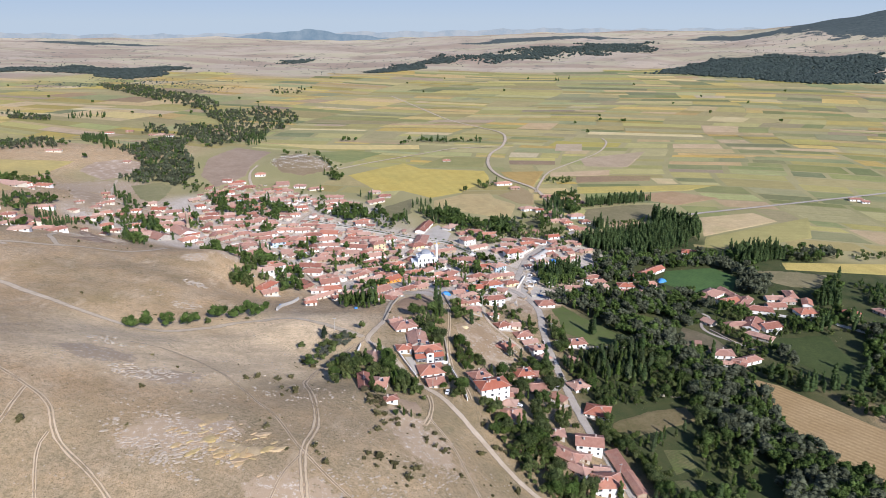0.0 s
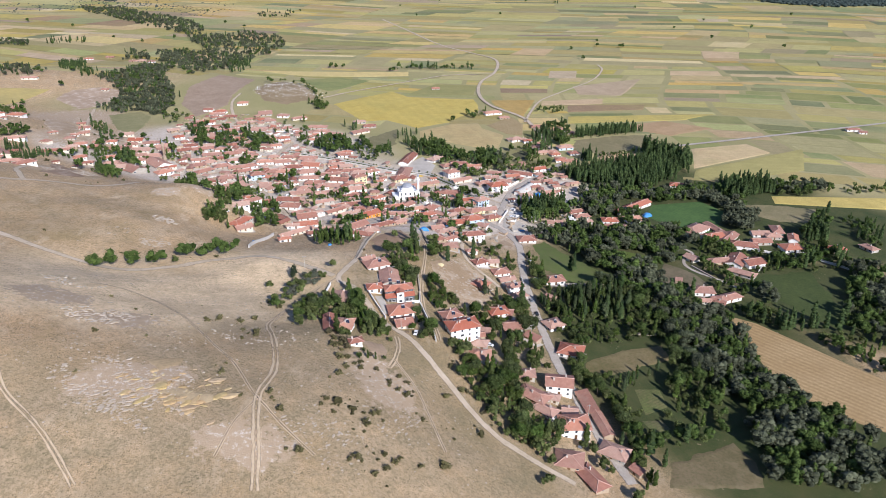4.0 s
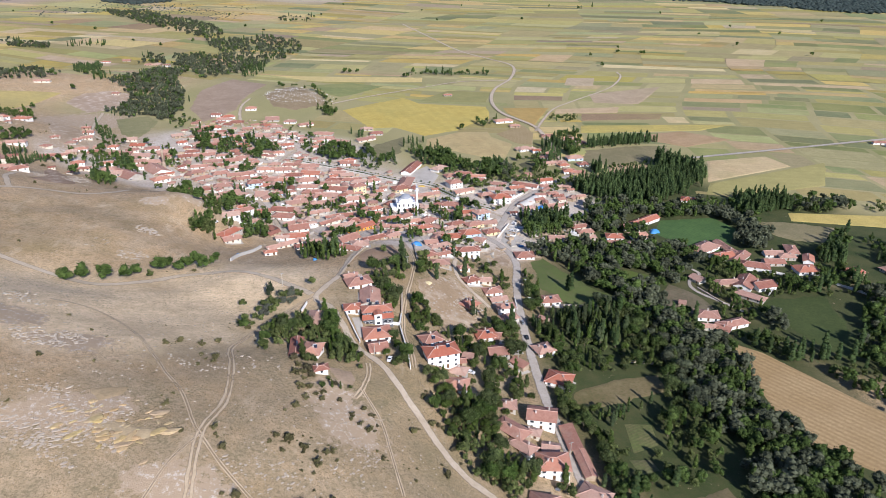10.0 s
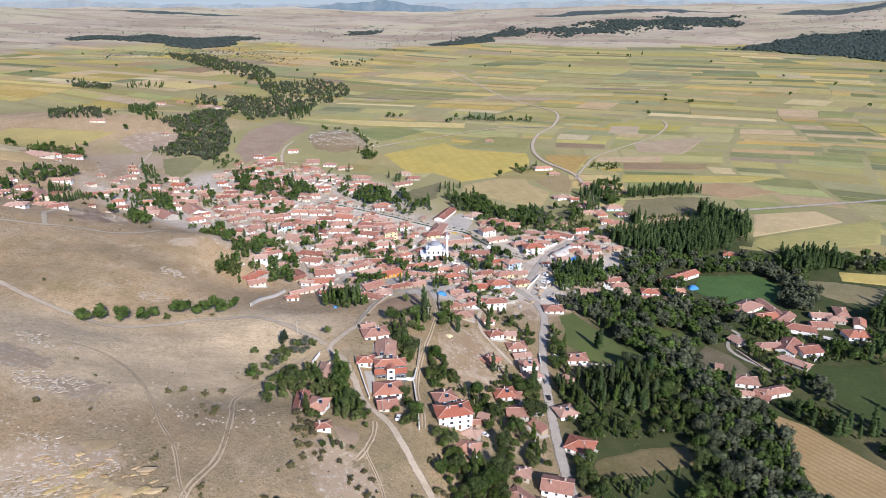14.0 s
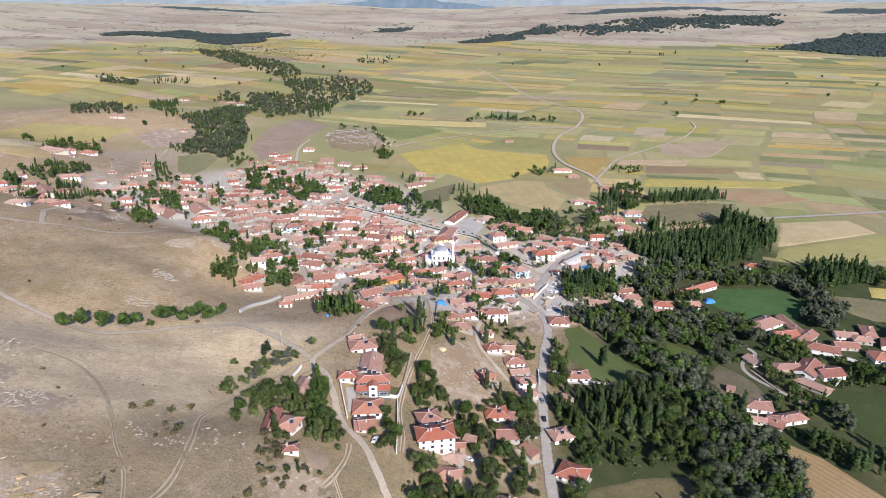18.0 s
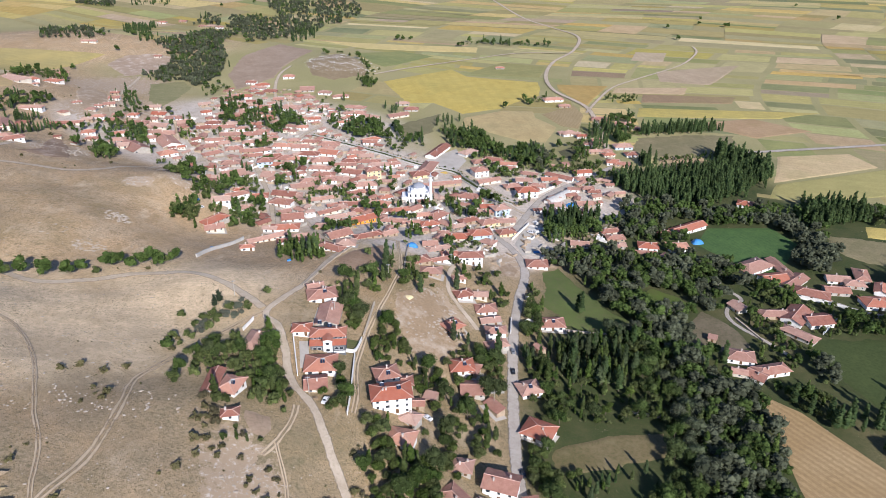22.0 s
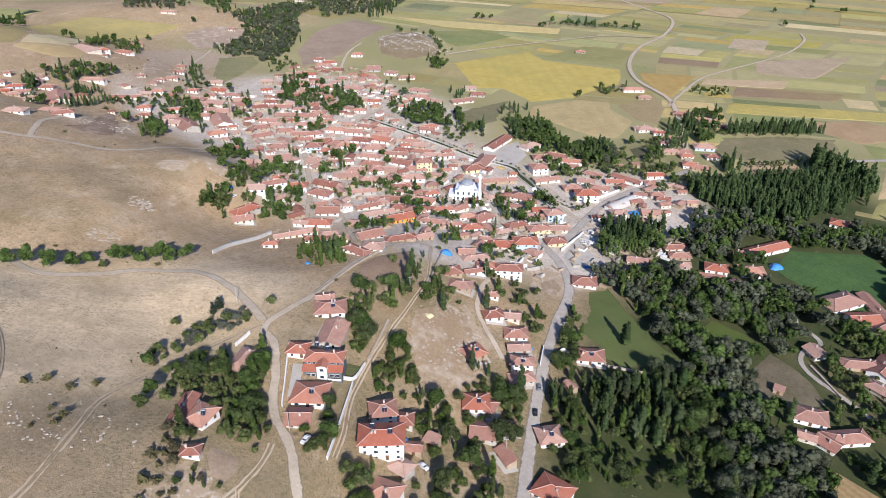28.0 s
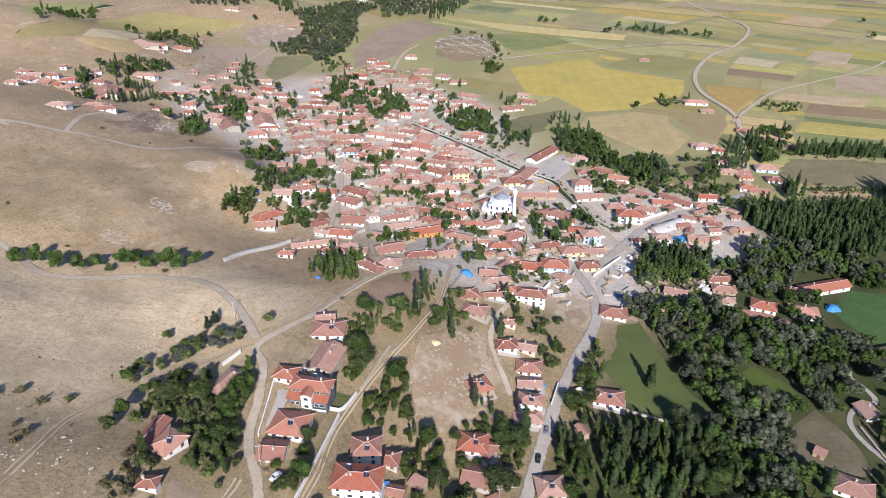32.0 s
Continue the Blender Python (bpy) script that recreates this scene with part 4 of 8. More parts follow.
def box(verts, faces, x0, y0, z0, x1, y1, z1):
    """Adds a block to the lists."""
    b = len(verts)
    verts += [(x0, y0, z0), (x1, y0, z0), (x1, y1, z0), (x0, y1, z0), (x0, y0, z1), (x1, y0, z1), (x1, y1, z1), (x0, y1, z1)]
    faces += [tuple(b + i for i in f) for f in ((3, 2, 1, 0), (4, 5, 6, 7), (0, 1, 5, 4), (1, 2, 6, 5), (2, 3, 7, 6), (3, 0, 4, 7))]


def boxes(name, rows, mat, slots=None):
    v, f, s = [], [], []
    for k, r in enumerate(rows):
        box(v, f, *r)
        s += [slots[k] if slots else 0] * 6
    return mesh_from(name, v, f, mat, s)


def child(name, me, parent, label="", m=None):
    ob = new(name, me)
    ob.parent = parent
    if m is not None:
        ob.matrix_local = m
    return tagged(ob, label) if label else ob


def window_mesh(w, h):
    """A framed window that stands a little proud of its wall, its pane set back, in one piece; it faces -y."""
    t, x, f, g = 0.08, w / 2, -0.06, -0.01
    ring = [(-x, 0), (x, 0), (x, h), (-x, h)]
    inner = [(-x + t, t), (x - t, t), (x - t, h - t), (-x + t, h - t)]
    v = [(a, 0.06, b) for a, b in ring] + [(a, f, b) for a, b in ring] + [(a, f, b) for a, b in inner] + [(a, g, b) for a, b in inner]
    q = []
    for k in range(4):
        n = (k + 1) % 4
        q += [(k, n, 4 + n, 4 + k), (4 + k, 4 + n, 8 + n, 8 + k), (8 + k, 8 + n, 12 + n, 12 + k)]
    return mesh_from("window", v, q + [(12, 13, 14, 15)], [M_FRAME, M_GLASS], [0] * 12 + [1])


def turned(name, rings, mat, n=4, turn=45.0):
    """Stacked regular rings (radius, height) joined into one skin."""
    v, f = [], []
    for r, z in rings:
        v += [(r * math.cos(radians(turn + 360 * k / n)), r * math.sin(radians(turn + 360 * k / n)), z) for k in range(n)]
    for i in range(len(rings) - 1):
        f += [(i * n + k, i * n + (k + 1) % n, (i + 1) * n + (k + 1) % n, (i + 1) * n + k) for k in range(n)]
    f += [tuple(range(n))[::-1], tuple(range((len(rings) - 1) * n, len(rings) * n))]
    return mesh_from(name, v, f, mat, smooth=n > 8)


def door_mesh():
    return boxes("door", [(-0.6, -0.05, 0, 0.6, 0.06, 2.15)], M_WOOD)


def chimney_mesh():
    return turned("chimney", [(0.42, -0.9), (0.42, 0.95), (0.56, 0.97), (0.56, 1.07), (0.3, 1.1), (0.3, 1.28), (0.48, 1.3), (0.48, 1.38)], M_BRICK)


WINDOW, WIDE_WINDOW, DOOR, CHIMNEY = window_mesh(1.15, 1.3), window_mesh(1.7, 1.35), door_mesh(), chimney_mesh()


def roof_shape(L, D, H, kind, over=0.5, pitch=0.37):
    """Vertices, faces and ridge lines of a tiled roof over walls L by D that end at H."""
    a, b = L / 2 + over, D / 2 + over
    e = 0.14
    lo, hi = H - 0.02, H + e
    if kind == "hip":
        r = b * pitch
        k = max(a - b, 0.12)
        v = [(-a, -b, lo), (a, -b, lo), (a, b, lo), (-a, b, lo), (-a, -b, hi), (a, -b, hi), (a, b, hi), (-a, b, hi), (-k, 0, hi + r), (k, 0, hi + r)]
        f = [(3, 2, 1, 0), (0, 1, 5, 4), (1, 2, 6, 5), (2, 3, 7, 6), (3, 0, 4, 7), (4, 5, 9, 8), (6, 7, 8, 9), (5, 6, 9), (7, 4, 8)]
        lines = [(8, 9), (4, 8), (7, 8), (5, 9), (6, 9)]
    elif kind == "gable":
        r = b * pitch
        v = [(-a, -b, lo), (a, -b, lo), (a, b, lo), (-a, b, lo), (-a, -b, hi), (a, -b, hi), (a, b, hi), (-a, b, hi), (-a, 0, hi + r), (a, 0, hi + r), (-a, 0, lo + r), (a, 0, lo + r)]
        f = [(0, 10, 11, 1), (10, 3, 2, 11), (0, 1, 5, 4), (2, 3, 7, 6), (4, 5, 9, 8), (6, 7, 8, 9), (0, 4, 8, 10), (10, 8, 7, 3), (1, 11, 9, 5), (11, 2, 6, 9)]
        lines = [(8, 9)]
    else:
        r = 2 * b * 0.17
        v = [(-a, -b, lo), (a, -b, lo), (a, b, lo + r), (-a, b, lo + r), (-a, -b, hi), (a, -b, hi), (a, b, hi + r), (-a, b, hi + r)]
        f = [(3, 2, 1, 0), (0, 1, 5, 4), (1, 2, 6, 5), (2, 3, 7, 6), (3, 0, 4, 7), (4, 5, 6, 7)]
        lines = []
    return v, f, lines, r


def ridge_mesh(v, lines, w=0.17):
    """Rounded ridge tiles along the given edges."""
    verts, faces = [], []
    for i, j in lines:
        p, q = Vector(v[i]), Vector(v[j])
        d = (q - p)
        if d.length < 0.4:
            continue
        d.normalize()
        s = d.cross(Vector((0, 0, 1))).normalized() * w
        u = s.cross(d).normalized()
        b = len(verts)
        for o in (p - d * 0.05, q + d * 0.05):
            for c in (s * 1.1 - u * 0.09, s * 0.6 + u * 0.1, u * 0.16, -s * 0.6 + u * 0.1, -s * 1.1 - u * 0.09):
                verts.append(tuple(o + c))
        faces += [(b + k, b + k + 1, b + k + 6, b + k + 5) for k in range(4)] + [(b, b + 1, b + 2, b + 3, b + 4), (b + 9, b + 8, b + 7, b + 6, b + 5)]
    return mesh_from("ridge_tiles", verts, faces, M_RIDGE)


def gable_walls(L, D, H, z0, kind, r, wall):
    """Walls with thickness; the gable ends run up under the roof."""
    t = 0.3
    v, f = [], []
    box(v, f, -L / 2, -D / 2, z0, L / 2, -D / 2 + t, H)
    box(v, f, -L / 2, D / 2 - t, z0, L / 2, D / 2, H + (r * 0.8 if kind == "shed" else 0))
    for s in (-1, 1):
        x0, x1 = (-L / 2, -L / 2 + t) if s < 0 else (L / 2 - t, L / 2)
        box(v, f, x0, -D / 2 + t, z0, x1, D / 2 - t, H)
        if kind == "gable":
            b = len(v)
            v += [(x0, -D / 2 + t, H), (x1, -D / 2 + t, H), (x1, D / 2 - t, H), (x0, D / 2 - t, H), (x0, 0, H + r * 0.82), (x1, 0, H + r * 0.82)]
            f += [(b, b + 4, b + 3), (b + 1, b + 2, b + 5), (b, b + 1, b + 5, b + 4), (b + 3, b + 4, b + 5, b + 2)]
        elif kind == "shed":
            b = len(v)
            v += [(x0, -D / 2 + t, H), (x1, -D / 2 + t, H), (x1, D / 2 - t, H), (x0, D / 2 - t, H), (x0, D / 2 - t, H + r * 0.75), (x1, D / 2 - t, H + r * 0.75)]
            f += [(b, b + 3, b + 4), (b + 1, b + 5, b + 2), (b, b + 4, b + 5, b + 1)]
    return mesh_from("wall", v, f, wall)


NAMES = {id(M_WHITE): "white", id(M_CREAM): "cream", id(M_CEMENT): "bare cement", id(M_ADOBE): "stone and mud", id(M_BLUE): "pale blue", id(M_YELLOW): "yellow"}
ROOFS = [(R_OLD, "weathered red"), (R_FADED, "faded pink"), (R_NEW, "bright red")]


def house(x, y, L, D, turn, storeys=1, style=0, group="", near=False, wall=None, roof=None):
    rng = random.Random(int(x * 10) * 7919 + int(y * 10))
    shed = style == 3
    H = 2.2 if shed else 0.2 + 2.55 * storeys + rng.uniform(-0.25, 0.1) - (0.45 if style == 0 and storeys == 1 else 0)
    if shed:
        kind = rng.choice(["shed", "gable"])
    elif D / L < 0.34:
        kind = "gable"
    else:
        kind = "hip" if rng.random() < (0.85 if style else 0.6) else "gable"
    if wall is None:
        wall = {1: M_WHITE, 4: M_BLUE, 5: M_YELLOW, 6: M_WHITE}.get(style) or (M_ADOBE if shed else rng.choices(WALLS, (20, 24, 28, 28))[0])
    if roof is None:
        roof = ROOFS[2] if style == 6 else rng.choices(ROOFS, (45, 15, 40) if style in (1, 4, 5) else (58, 36, 6))[0]
    c, s = math.cos(radians(turn)), math.sin(radians(turn))
    corners = [float(height(x + c * u - s * w, y + s * u + c * w)) for u in (-L / 2, L / 2) for w in (-D / 2, D / 2)]
    mid, low = sum(corners) / 4, min(corners)
    z = mid
    SPOTS.append((x, y, max(L, D) * 0.5 + 1.2))
    ROOFTOPS.append((x, y, mid, turn, L, D, H, kind))
    word = "shed" if shed else "house"
    top = new(word)
    top.matrix_world = pose(x, y, z, 0, 0, turn)
    shape = {"hip": "hipped", "gable": "gabled", "shed": "sloping"}[kind]
    floors = {1: "single-storey", 2: "two-storey", 3: "three-storey"}[storeys]
    tagged(top, f"{NAMES.get(id(wall), 'plastered')} {'' if shed else floors + ' '}{word} with {shape} {roof[1]} tile roof", word, group)
    v, f, lines, r = roof_shape(L, D, H, kind, 0.8 if not shed else 0.35)
    child("wall", gable_walls(L, D, H, low - mid - 0.6, kind, r, wall), top)
    child("roof", mesh_from("roof", v, f, roof[0]), top, f"{roof[1]} clay tiles")
    if lines:
        child("ridge_tiles", ridge_mesh(v, lines), top)
    if not shed:
        for _ in range(rng.choice([1, 1, 2]) if near else 1):
            u, w = rng.uniform(-0.3, 0.3) * L, rng.choice([-1, 1]) * rng.uniform(0.08, 0.2) * D
            top_z = H + 0.14 + r * (1 - abs(w) / (D / 2 + 0.55)) if kind == "hip" and abs(u) < max(L / 2 - D / 2, 0.3) or kind == "gable" else H + 0.14 + r * 0.55
            child("chimney", CHIMNEY, top, "", pose(u, w, top_z, 0, 0, 0))
    # windows and door in the two sides that face the valley street and the sun
    spans = [(-1, L, D, 0), (1, D, L, 90)] + ([(-1, D, L, -90)] if near else [])
    for _, span, depth, ang in spans:
        n = max(1, min(int(span / 3.3), 9 if near else 3))
        for fl in range(storeys):
            for k in range(n):
                u = (k + 0.5) / n * span - span / 2
                is_door = fl == 0 and ang == 0 and k == n // 2 and n > 1
                if shed and (ang or k):
                    continue
                if ang and not near and k:
                    continue
                if H < 2.7 and not is_door and fl == 0 and not shed:
                    zz = 0.75
                else:
                    zz = 0.85 + fl * 2.6
                m = pose(0, 0, 0, 0, 0, ang) @ Matrix.Translation((u, -depth / 2 - 0.02, 0.25 if is_door or shed else zz))
                if is_door or shed:
                    child("door", DOOR, top, "", m)
                else:
                    child("window", WIDE_WINDOW if rng.random() < 0.25 else WINDOW, top, "", m)
    return top


def houses(group, rows):
    for x, y, L, D, turn, storeys, style in rows:
        turn = (turn + 10 * math.sin(x * 0.9 + y * 0.53) + 180) % 360 - 180
        if turn > 90:
            turn -= 180
        elif turn < -90:
            turn += 180
        house(x, y, L, D, turn, storeys, style, "houses of the " + group, near=y < 480 and x < 120)


def infill(group, tries, pts):
    """Low old houses and barns that fill the gaps of a quarter, in one mass of walls and tile roofs."""
    rng = random.Random(group)
    xs, ys = [p[0] for p in pts], [p[1] for p in pts]
    mats = [M_WHITE, M_CREAM, M_CEMENT, M_ADOBE, R_OLD, R_FADED, R_NEW, M_WOOD]
    verts, faces, slots = [], [], []
    for _ in range(tries):
        x, y = rng.uniform(min(xs), max(xs)), rng.uniform(min(ys), max(ys))
        L = rng.uniform(5.0, 10.0)
        D = L * rng.uniform(0.5, 0.8)
        if not inside(x, y, pts) or any(math.hypot(hx - x, hy - y) < r * 0.8 + L * 0.42 for hx, hy, r in SPOTS):
            continue
        if any(math.hypot(rx - x, ry - y) < r + D * 0.6 for rx, ry, r in ROAD_SPOTS.get((int(x // 16), int(y // 16)), ())):
            continue
        SPOTS.append((x, y, L * 0.5 + 1.0))
        H = rng.uniform(1.9, 2.5)
        m = pose(x, y, float(height(x, y)), 0, 0, rng.choice([12, 24, 40, -8, 60, -35, 100, 75]) + rng.uniform(-14, 14))
        wall, roof = rng.choices(range(4), (20, 20, 30, 30))[0], rng.choices((4, 5, 6), (55, 35, 10))[0]
        kind = rng.choice(["hip", "gable", "gable"])
        v, f = [], []
        box(v, f, -L / 2, -D / 2, -1.2, L / 2, D / 2, H)
        rv, rf, _, _ = roof_shape(L, D, H, kind, 0.65)
        dv, df = [], []
        for u in (-0.25, 0.2):
            box(dv, df, u * L - 0.45, -D / 2 - 0.05, 0.7, u * L + 0.45, -D / 2 + 0.1, 1.7)
        for pv, pf, k in ((v, f, wall), (rv, rf, roof), (dv, df, 7)):
            b = len(verts)
            verts += [tuple(m @ Vector(q)) for q in pv]
            faces += [tuple(b + i for i in q) for q in pf]
            slots += [k] * len(pf)
    tagged(new("old_houses", mesh_from("old_houses", verts, faces, mats, slots)), "crowded low houses and barns with red tile roofs", "houses", kind="stuff")


# ---- houses: x, y, length, depth, turn, storeys, look ----
houses('lower slope', [
    (-37.1, 324.7, 13.4, 6.7, 87, 1, 0), (-30.6, 289.0, 9.1, 7.3, 86, 1, 1), (-37.8, 289.8, 13.0, 4.6, 97, 1, 0),
    (-23.8, 273.8, 5.2, 3.5, 30, 1, 0), (-6.5, 319.6, 12.2, 10.4, 12, 1, 1), (-4.4, 306.6, 7.9, 7.9, 8, 1, 0),
    (-14.8, 356.6, 16.1, 9.7, 101, 1, 0), (-23.4, 372.5, 12.9, 9.7, 20, 1, 1), (-28.9, 379.1, 7.2, 5.7, 38, 1, 0),
])
houses('terrace', [
    (19.1, 326.7, 9.4, 8.0, 17, 2, 1), (25.5, 330.3, 7.4, 5.9, 17, 1, 0), (33.7, 319.6, 5.9, 4.7, 20, 1, 3),
    (47.0, 358.8, 10.3, 8.8, 16, 1, 1), (53.9, 345.5, 10.3, 9.2, 17, 1, 0), (60.9, 352.0, 9.1, 3.7, 19, 1, 0),
    (38.4, 387.5, 8.8, 8.3, 38, 1, 0), (88.2, 415.0, 12.5, 8.7, 17, 1, 1), (82.4, 390.2, 6.2, 3.5, -33, 1, 3),
    (78.8, 355.8, 9.8, 8.9, 17, 1, 1),
])
houses('street side', [
    (52.6, 413.6, 10.4, 7.8, 11, 1, 0), (55.9, 403.9, 9.7, 5.3, 16, 1, 0), (59.9, 392.0, 9.8, 5.9, 19, 2, 1),
    (61.2, 384.4, 10.5, 5.8, 16, 1, 0), (47.5, 425.6, 8.8, 5.3, 18, 1, 0), (77.6, 483.0, 12.6, 9.5, 16, 1, 0),
    (39.4, 420.3, 8.8, 7.0, 23, 1, 1), (34.8, 437.0, 7.0, 4.2, 23, 1, 0),
])
houses('lower street', [
    (71.5, 289.7, 12.4, 9.3, 0, 2, 1), (55.8, 293.7, 7.8, 6.3, 8, 1, 0), (57.1, 275.6, 14.7, 7.3, -46, 1, 0),
    (61.0, 266.7, 11.6, 5.8, -52, 1, 0), (66.2, 278.4, 6.8, 4.1, -17, 1, 0), (73.6, 270.6, 6.5, 5.2, -16, 1, 0),
    (73.0, 257.6, 12.6, 10.0, -8, 2, 1), (88.8, 246.5, 11.6, 8.1, -31, 1, 0), (67.1, 235.3, 10.7, 9.1, -15, 1, 0),
    (74.8, 226.9, 14.3, 6.4, -55, 1, 0), (96.0, 236.0, 5.7, 3.5, -45, 1, 3), (84.4, 328.4, 12.4, 10.5, -10, 1, 1),
])
houses('lower street sheds', [
    (83.6, 280.9, 16.7, 5.8, -72, 1, 3), (87.7, 265.0, 16.9, 5.1, -75, 1, 3), (32.8, 293.2, 9.9, 7.9, -9, 1, 0),
    (33.3, 306.7, 7.4, 5.9, -9, 1, 0), (64.3, 337.6, 9.3, 4.6, -36, 1, 3), (37.6, 328.7, 5.5, 4.4, -19, 1, 3),
    (50.4, 359.4, 9.6, 6.7, -10, 1, 0),
])
houses('farm by the beet field', [
    (169.4, 528.0, 13.2, 9.9, 18, 1, 1), (162.3, 546.6, 8.1, 6.5, 32, 1, 0), (180.3, 559.3, 28.2, 8.5, 39, 1, 1),
    (149.6, 524.9, 12.2, 8.6, 8, 1, 1), (126.0, 544.5, 13.5, 6.1, 23, 1, 0), (128.8, 534.6, 11.9, 6.6, 14, 1, 0),
    (131.8, 523.4, 6.2, 5.0, 3, 1, 0), (127.9, 519.6, 5.5, 3.5, 23, 1, 3), (104.7, 520.0, 11.2, 6.7, 8, 1, 0),
    (146.4, 514.0, 15.0, 3.5, -7, 1, 3), (161.1, 509.1, 10.8, 8.6, -37, 1, 1), (137.1, 616.7, 8.1, 4.8, 24, 1, 3),
])
houses('walled farms', [
    (212.4, 507.7, 22.3, 12.3, 29, 1, 1), (229.4, 509.0, 24.2, 6.0, -64, 1, 0), (221.0, 492.7, 14.8, 11.1, 11, 1, 1),
    (232.2, 491.7, 21.2, 8.5, 59, 1, 0), (238.8, 478.4, 18.6, 9.3, -14, 1, 1), (260.1, 500.6, 12.9, 7.7, -1, 1, 0),
    (254.7, 485.7, 13.4, 8.0, 0, 1, 0), (276.5, 508.0, 15.0, 7.6, -102, 1, 0), (268.0, 495.5, 11.0, 7.4, -12, 1, 2), (281.5, 491.0, 11.5, 6.6, -102, 1, 1), (272.0, 473.8, 14.5, 10.9, 10, 1, 1),
    (192.6, 455.5, 8.6, 7.2, -60, 1, 0),
])
houses('east farms', [
    (211.2, 451.4, 16.5, 6.6, 0, 1, 0), (222.7, 451.5, 18.5, 11.1, 58, 1, 0), (232.8, 448.0, 13.7, 10.2, 10, 1, 1),
    (218.7, 432.2, 18.2, 6.4, -30, 1, 0), (183.0, 405.3, 13.0, 9.1, -12, 1, 1), (179.9, 391.9, 6.3, 4.4, 0, 1, 0),
    (195.7, 395.8, 16.5, 6.6, 17, 1, 1), (187.9, 390.7, 8.4, 7.6, -28, 1, 0), (304.6, 473.1, 12.8, 9.0, 16, 1, 0),
    (330.0, 474.4, 11.0, 6.6, -81, 1, 0), (172.3, 420.2, 4.2, 3.5, -24, 1, 3),
])
houses('roadside', [
    (147.6, 734.6, 16.2, 9.7, 6, 1, 4), (153.5, 714.3, 10.1, 8.1, 6, 1, 0), (129.1, 822.6, 14.2, 8.5, 6, 1, 0),
    (152.9, 809.0, 14.9, 7.4, -13, 1, 0), (164.3, 796.5, 7.5, 6.7, 6, 1, 0), (136.2, 688.4, 10.9, 8.7, 6, 1, 1),
    (131.8, 718.9, 10.2, 7.2, 6, 1, 0), (144.4, 686.1, 13.5, 6.8, 6, 1, 0), (125.1, 743.5, 6.5, 5.2, 6, 1, 0),
    (116.3, 734.2, 7.0, 5.6, 6, 1, 1), (94.9, 766.7, 13.4, 6.7, 6, 1, 0), (105.1, 766.0, 7.3, 5.8, 6, 1, 0),
])
houses('plain farms', [
    (80.3, 891.0, 21.8, 8.7, 25, 1, 1), (93.2, 867.2, 12.3, 6.2, 6, 1, 0), (230.9, 612.2, 11.6, 9.3, -9, 1, 1),
    (503.8, 814.4, 15.0, 6.0, -1, 1, 1), (509.2, 803.5, 8.1, 5.7, -1, 1, 0), (5.8, 1045.5, 11.6, 5.8, 6, 1, 0),
    (-250.2, 927.7, 13.7, 8.2, 6, 1, 1), (-209.2, 879.4, 15.8, 14.2, 6, 1, 0),
])
houses('mosque quarter', [
    (-138.1, 503.2, 11.7, 8.2, 29, 1, 1), (-136.8, 520.3, 18.7, 6.5, 31, 1, 1), (-142.0, 536.6, 5.9, 4.7, 24, 1, 1),
    (-126.3, 533.5, 14.5, 8.0, 24, 1, 1), (-122.7, 507.7, 8.0, 5.6, 24, 1, 0), (-132.0, 477.9, 17.2, 8.6, 59, 1, 0),
    (-127.8, 469.1, 11.1, 7.8, 24, 1, 0), (-86.0, 483.6, 17.3, 7.8, 13, 1, 1), (-94.4, 478.9, 8.6, 4.3, 13, 1, 1),
    (-88.6, 461.2, 25.0, 5.0, 30, 1, 0), (-72.9, 456.1, 13.3, 4.6, 17, 1, 0), (-70.0, 468.1, 9.5, 3.5, 24, 1, 0),
])
houses('lower quarter', [
    (-60.4, 460.3, 10.2, 6.1, 13, 1, 0), (-91.4, 438.1, 7.7, 3.9, 30, 1, 1), (-181.0, 607.9, 15.1, 9.1, 10, 1, 0),
    (-166.3, 581.0, 16.9, 13.5, 24, 1, 0), (-154.9, 617.5, 12.4, 9.9, 24, 2, 4), (-141.2, 591.6, 9.8, 12.7, 11, 1, 0),
    (-129.2, 596.1, 8.5, 5.9, 24, 1, 4), (-108.2, 576.2, 17.0, 8.5, 24, 1, 0), (-112.8, 552.5, 17.9, 9.0, -8, 1, 0),
    (-107.8, 532.5, 15.3, 9.2, -7, 1, 1), (-104.4, 552.6, 8.5, 6.8, 24, 1, 0), (-85.2, 551.4, 18.5, 5.5, 19, 1, 0),
    (-99.1, 515.4, 7.9, 4.8, 24, 1, 0),
])
houses('middle quarter', [
    (-90.0, 506.8, 14.0, 10.5, 30, 1, 0), (-70.8, 527.0, 16.7, 5.0, 35, 1, 0), (-65.7, 538.8, 9.2, 7.4, 24, 1, 0),
    (-59.4, 516.1, 21.1, 5.3, 35, 1, 0), (-72.6, 540.4, 7.4, 4.5, 24, 1, 0), (-89.9, 575.7, 15.2, 9.9, 24, 1, 0),
    (-106.3, 588.3, 13.7, 8.2, 11, 1, 1), (-101.0, 607.7, 17.5, 8.7, 11, 1, 0), (-92.5, 595.7, 10.8, 7.5, 24, 1, 1),
    (-74.5, 585.1, 12.2, 9.8, -10, 1, 1), (-86.9, 600.4, 18.7, 9.3, -10, 1, 0), (-147.8, 639.3, 13.7, 7.6, 24, 1, 0),
    (-156.8, 639.7, 12.0, 7.2, 24, 1, 0),
])
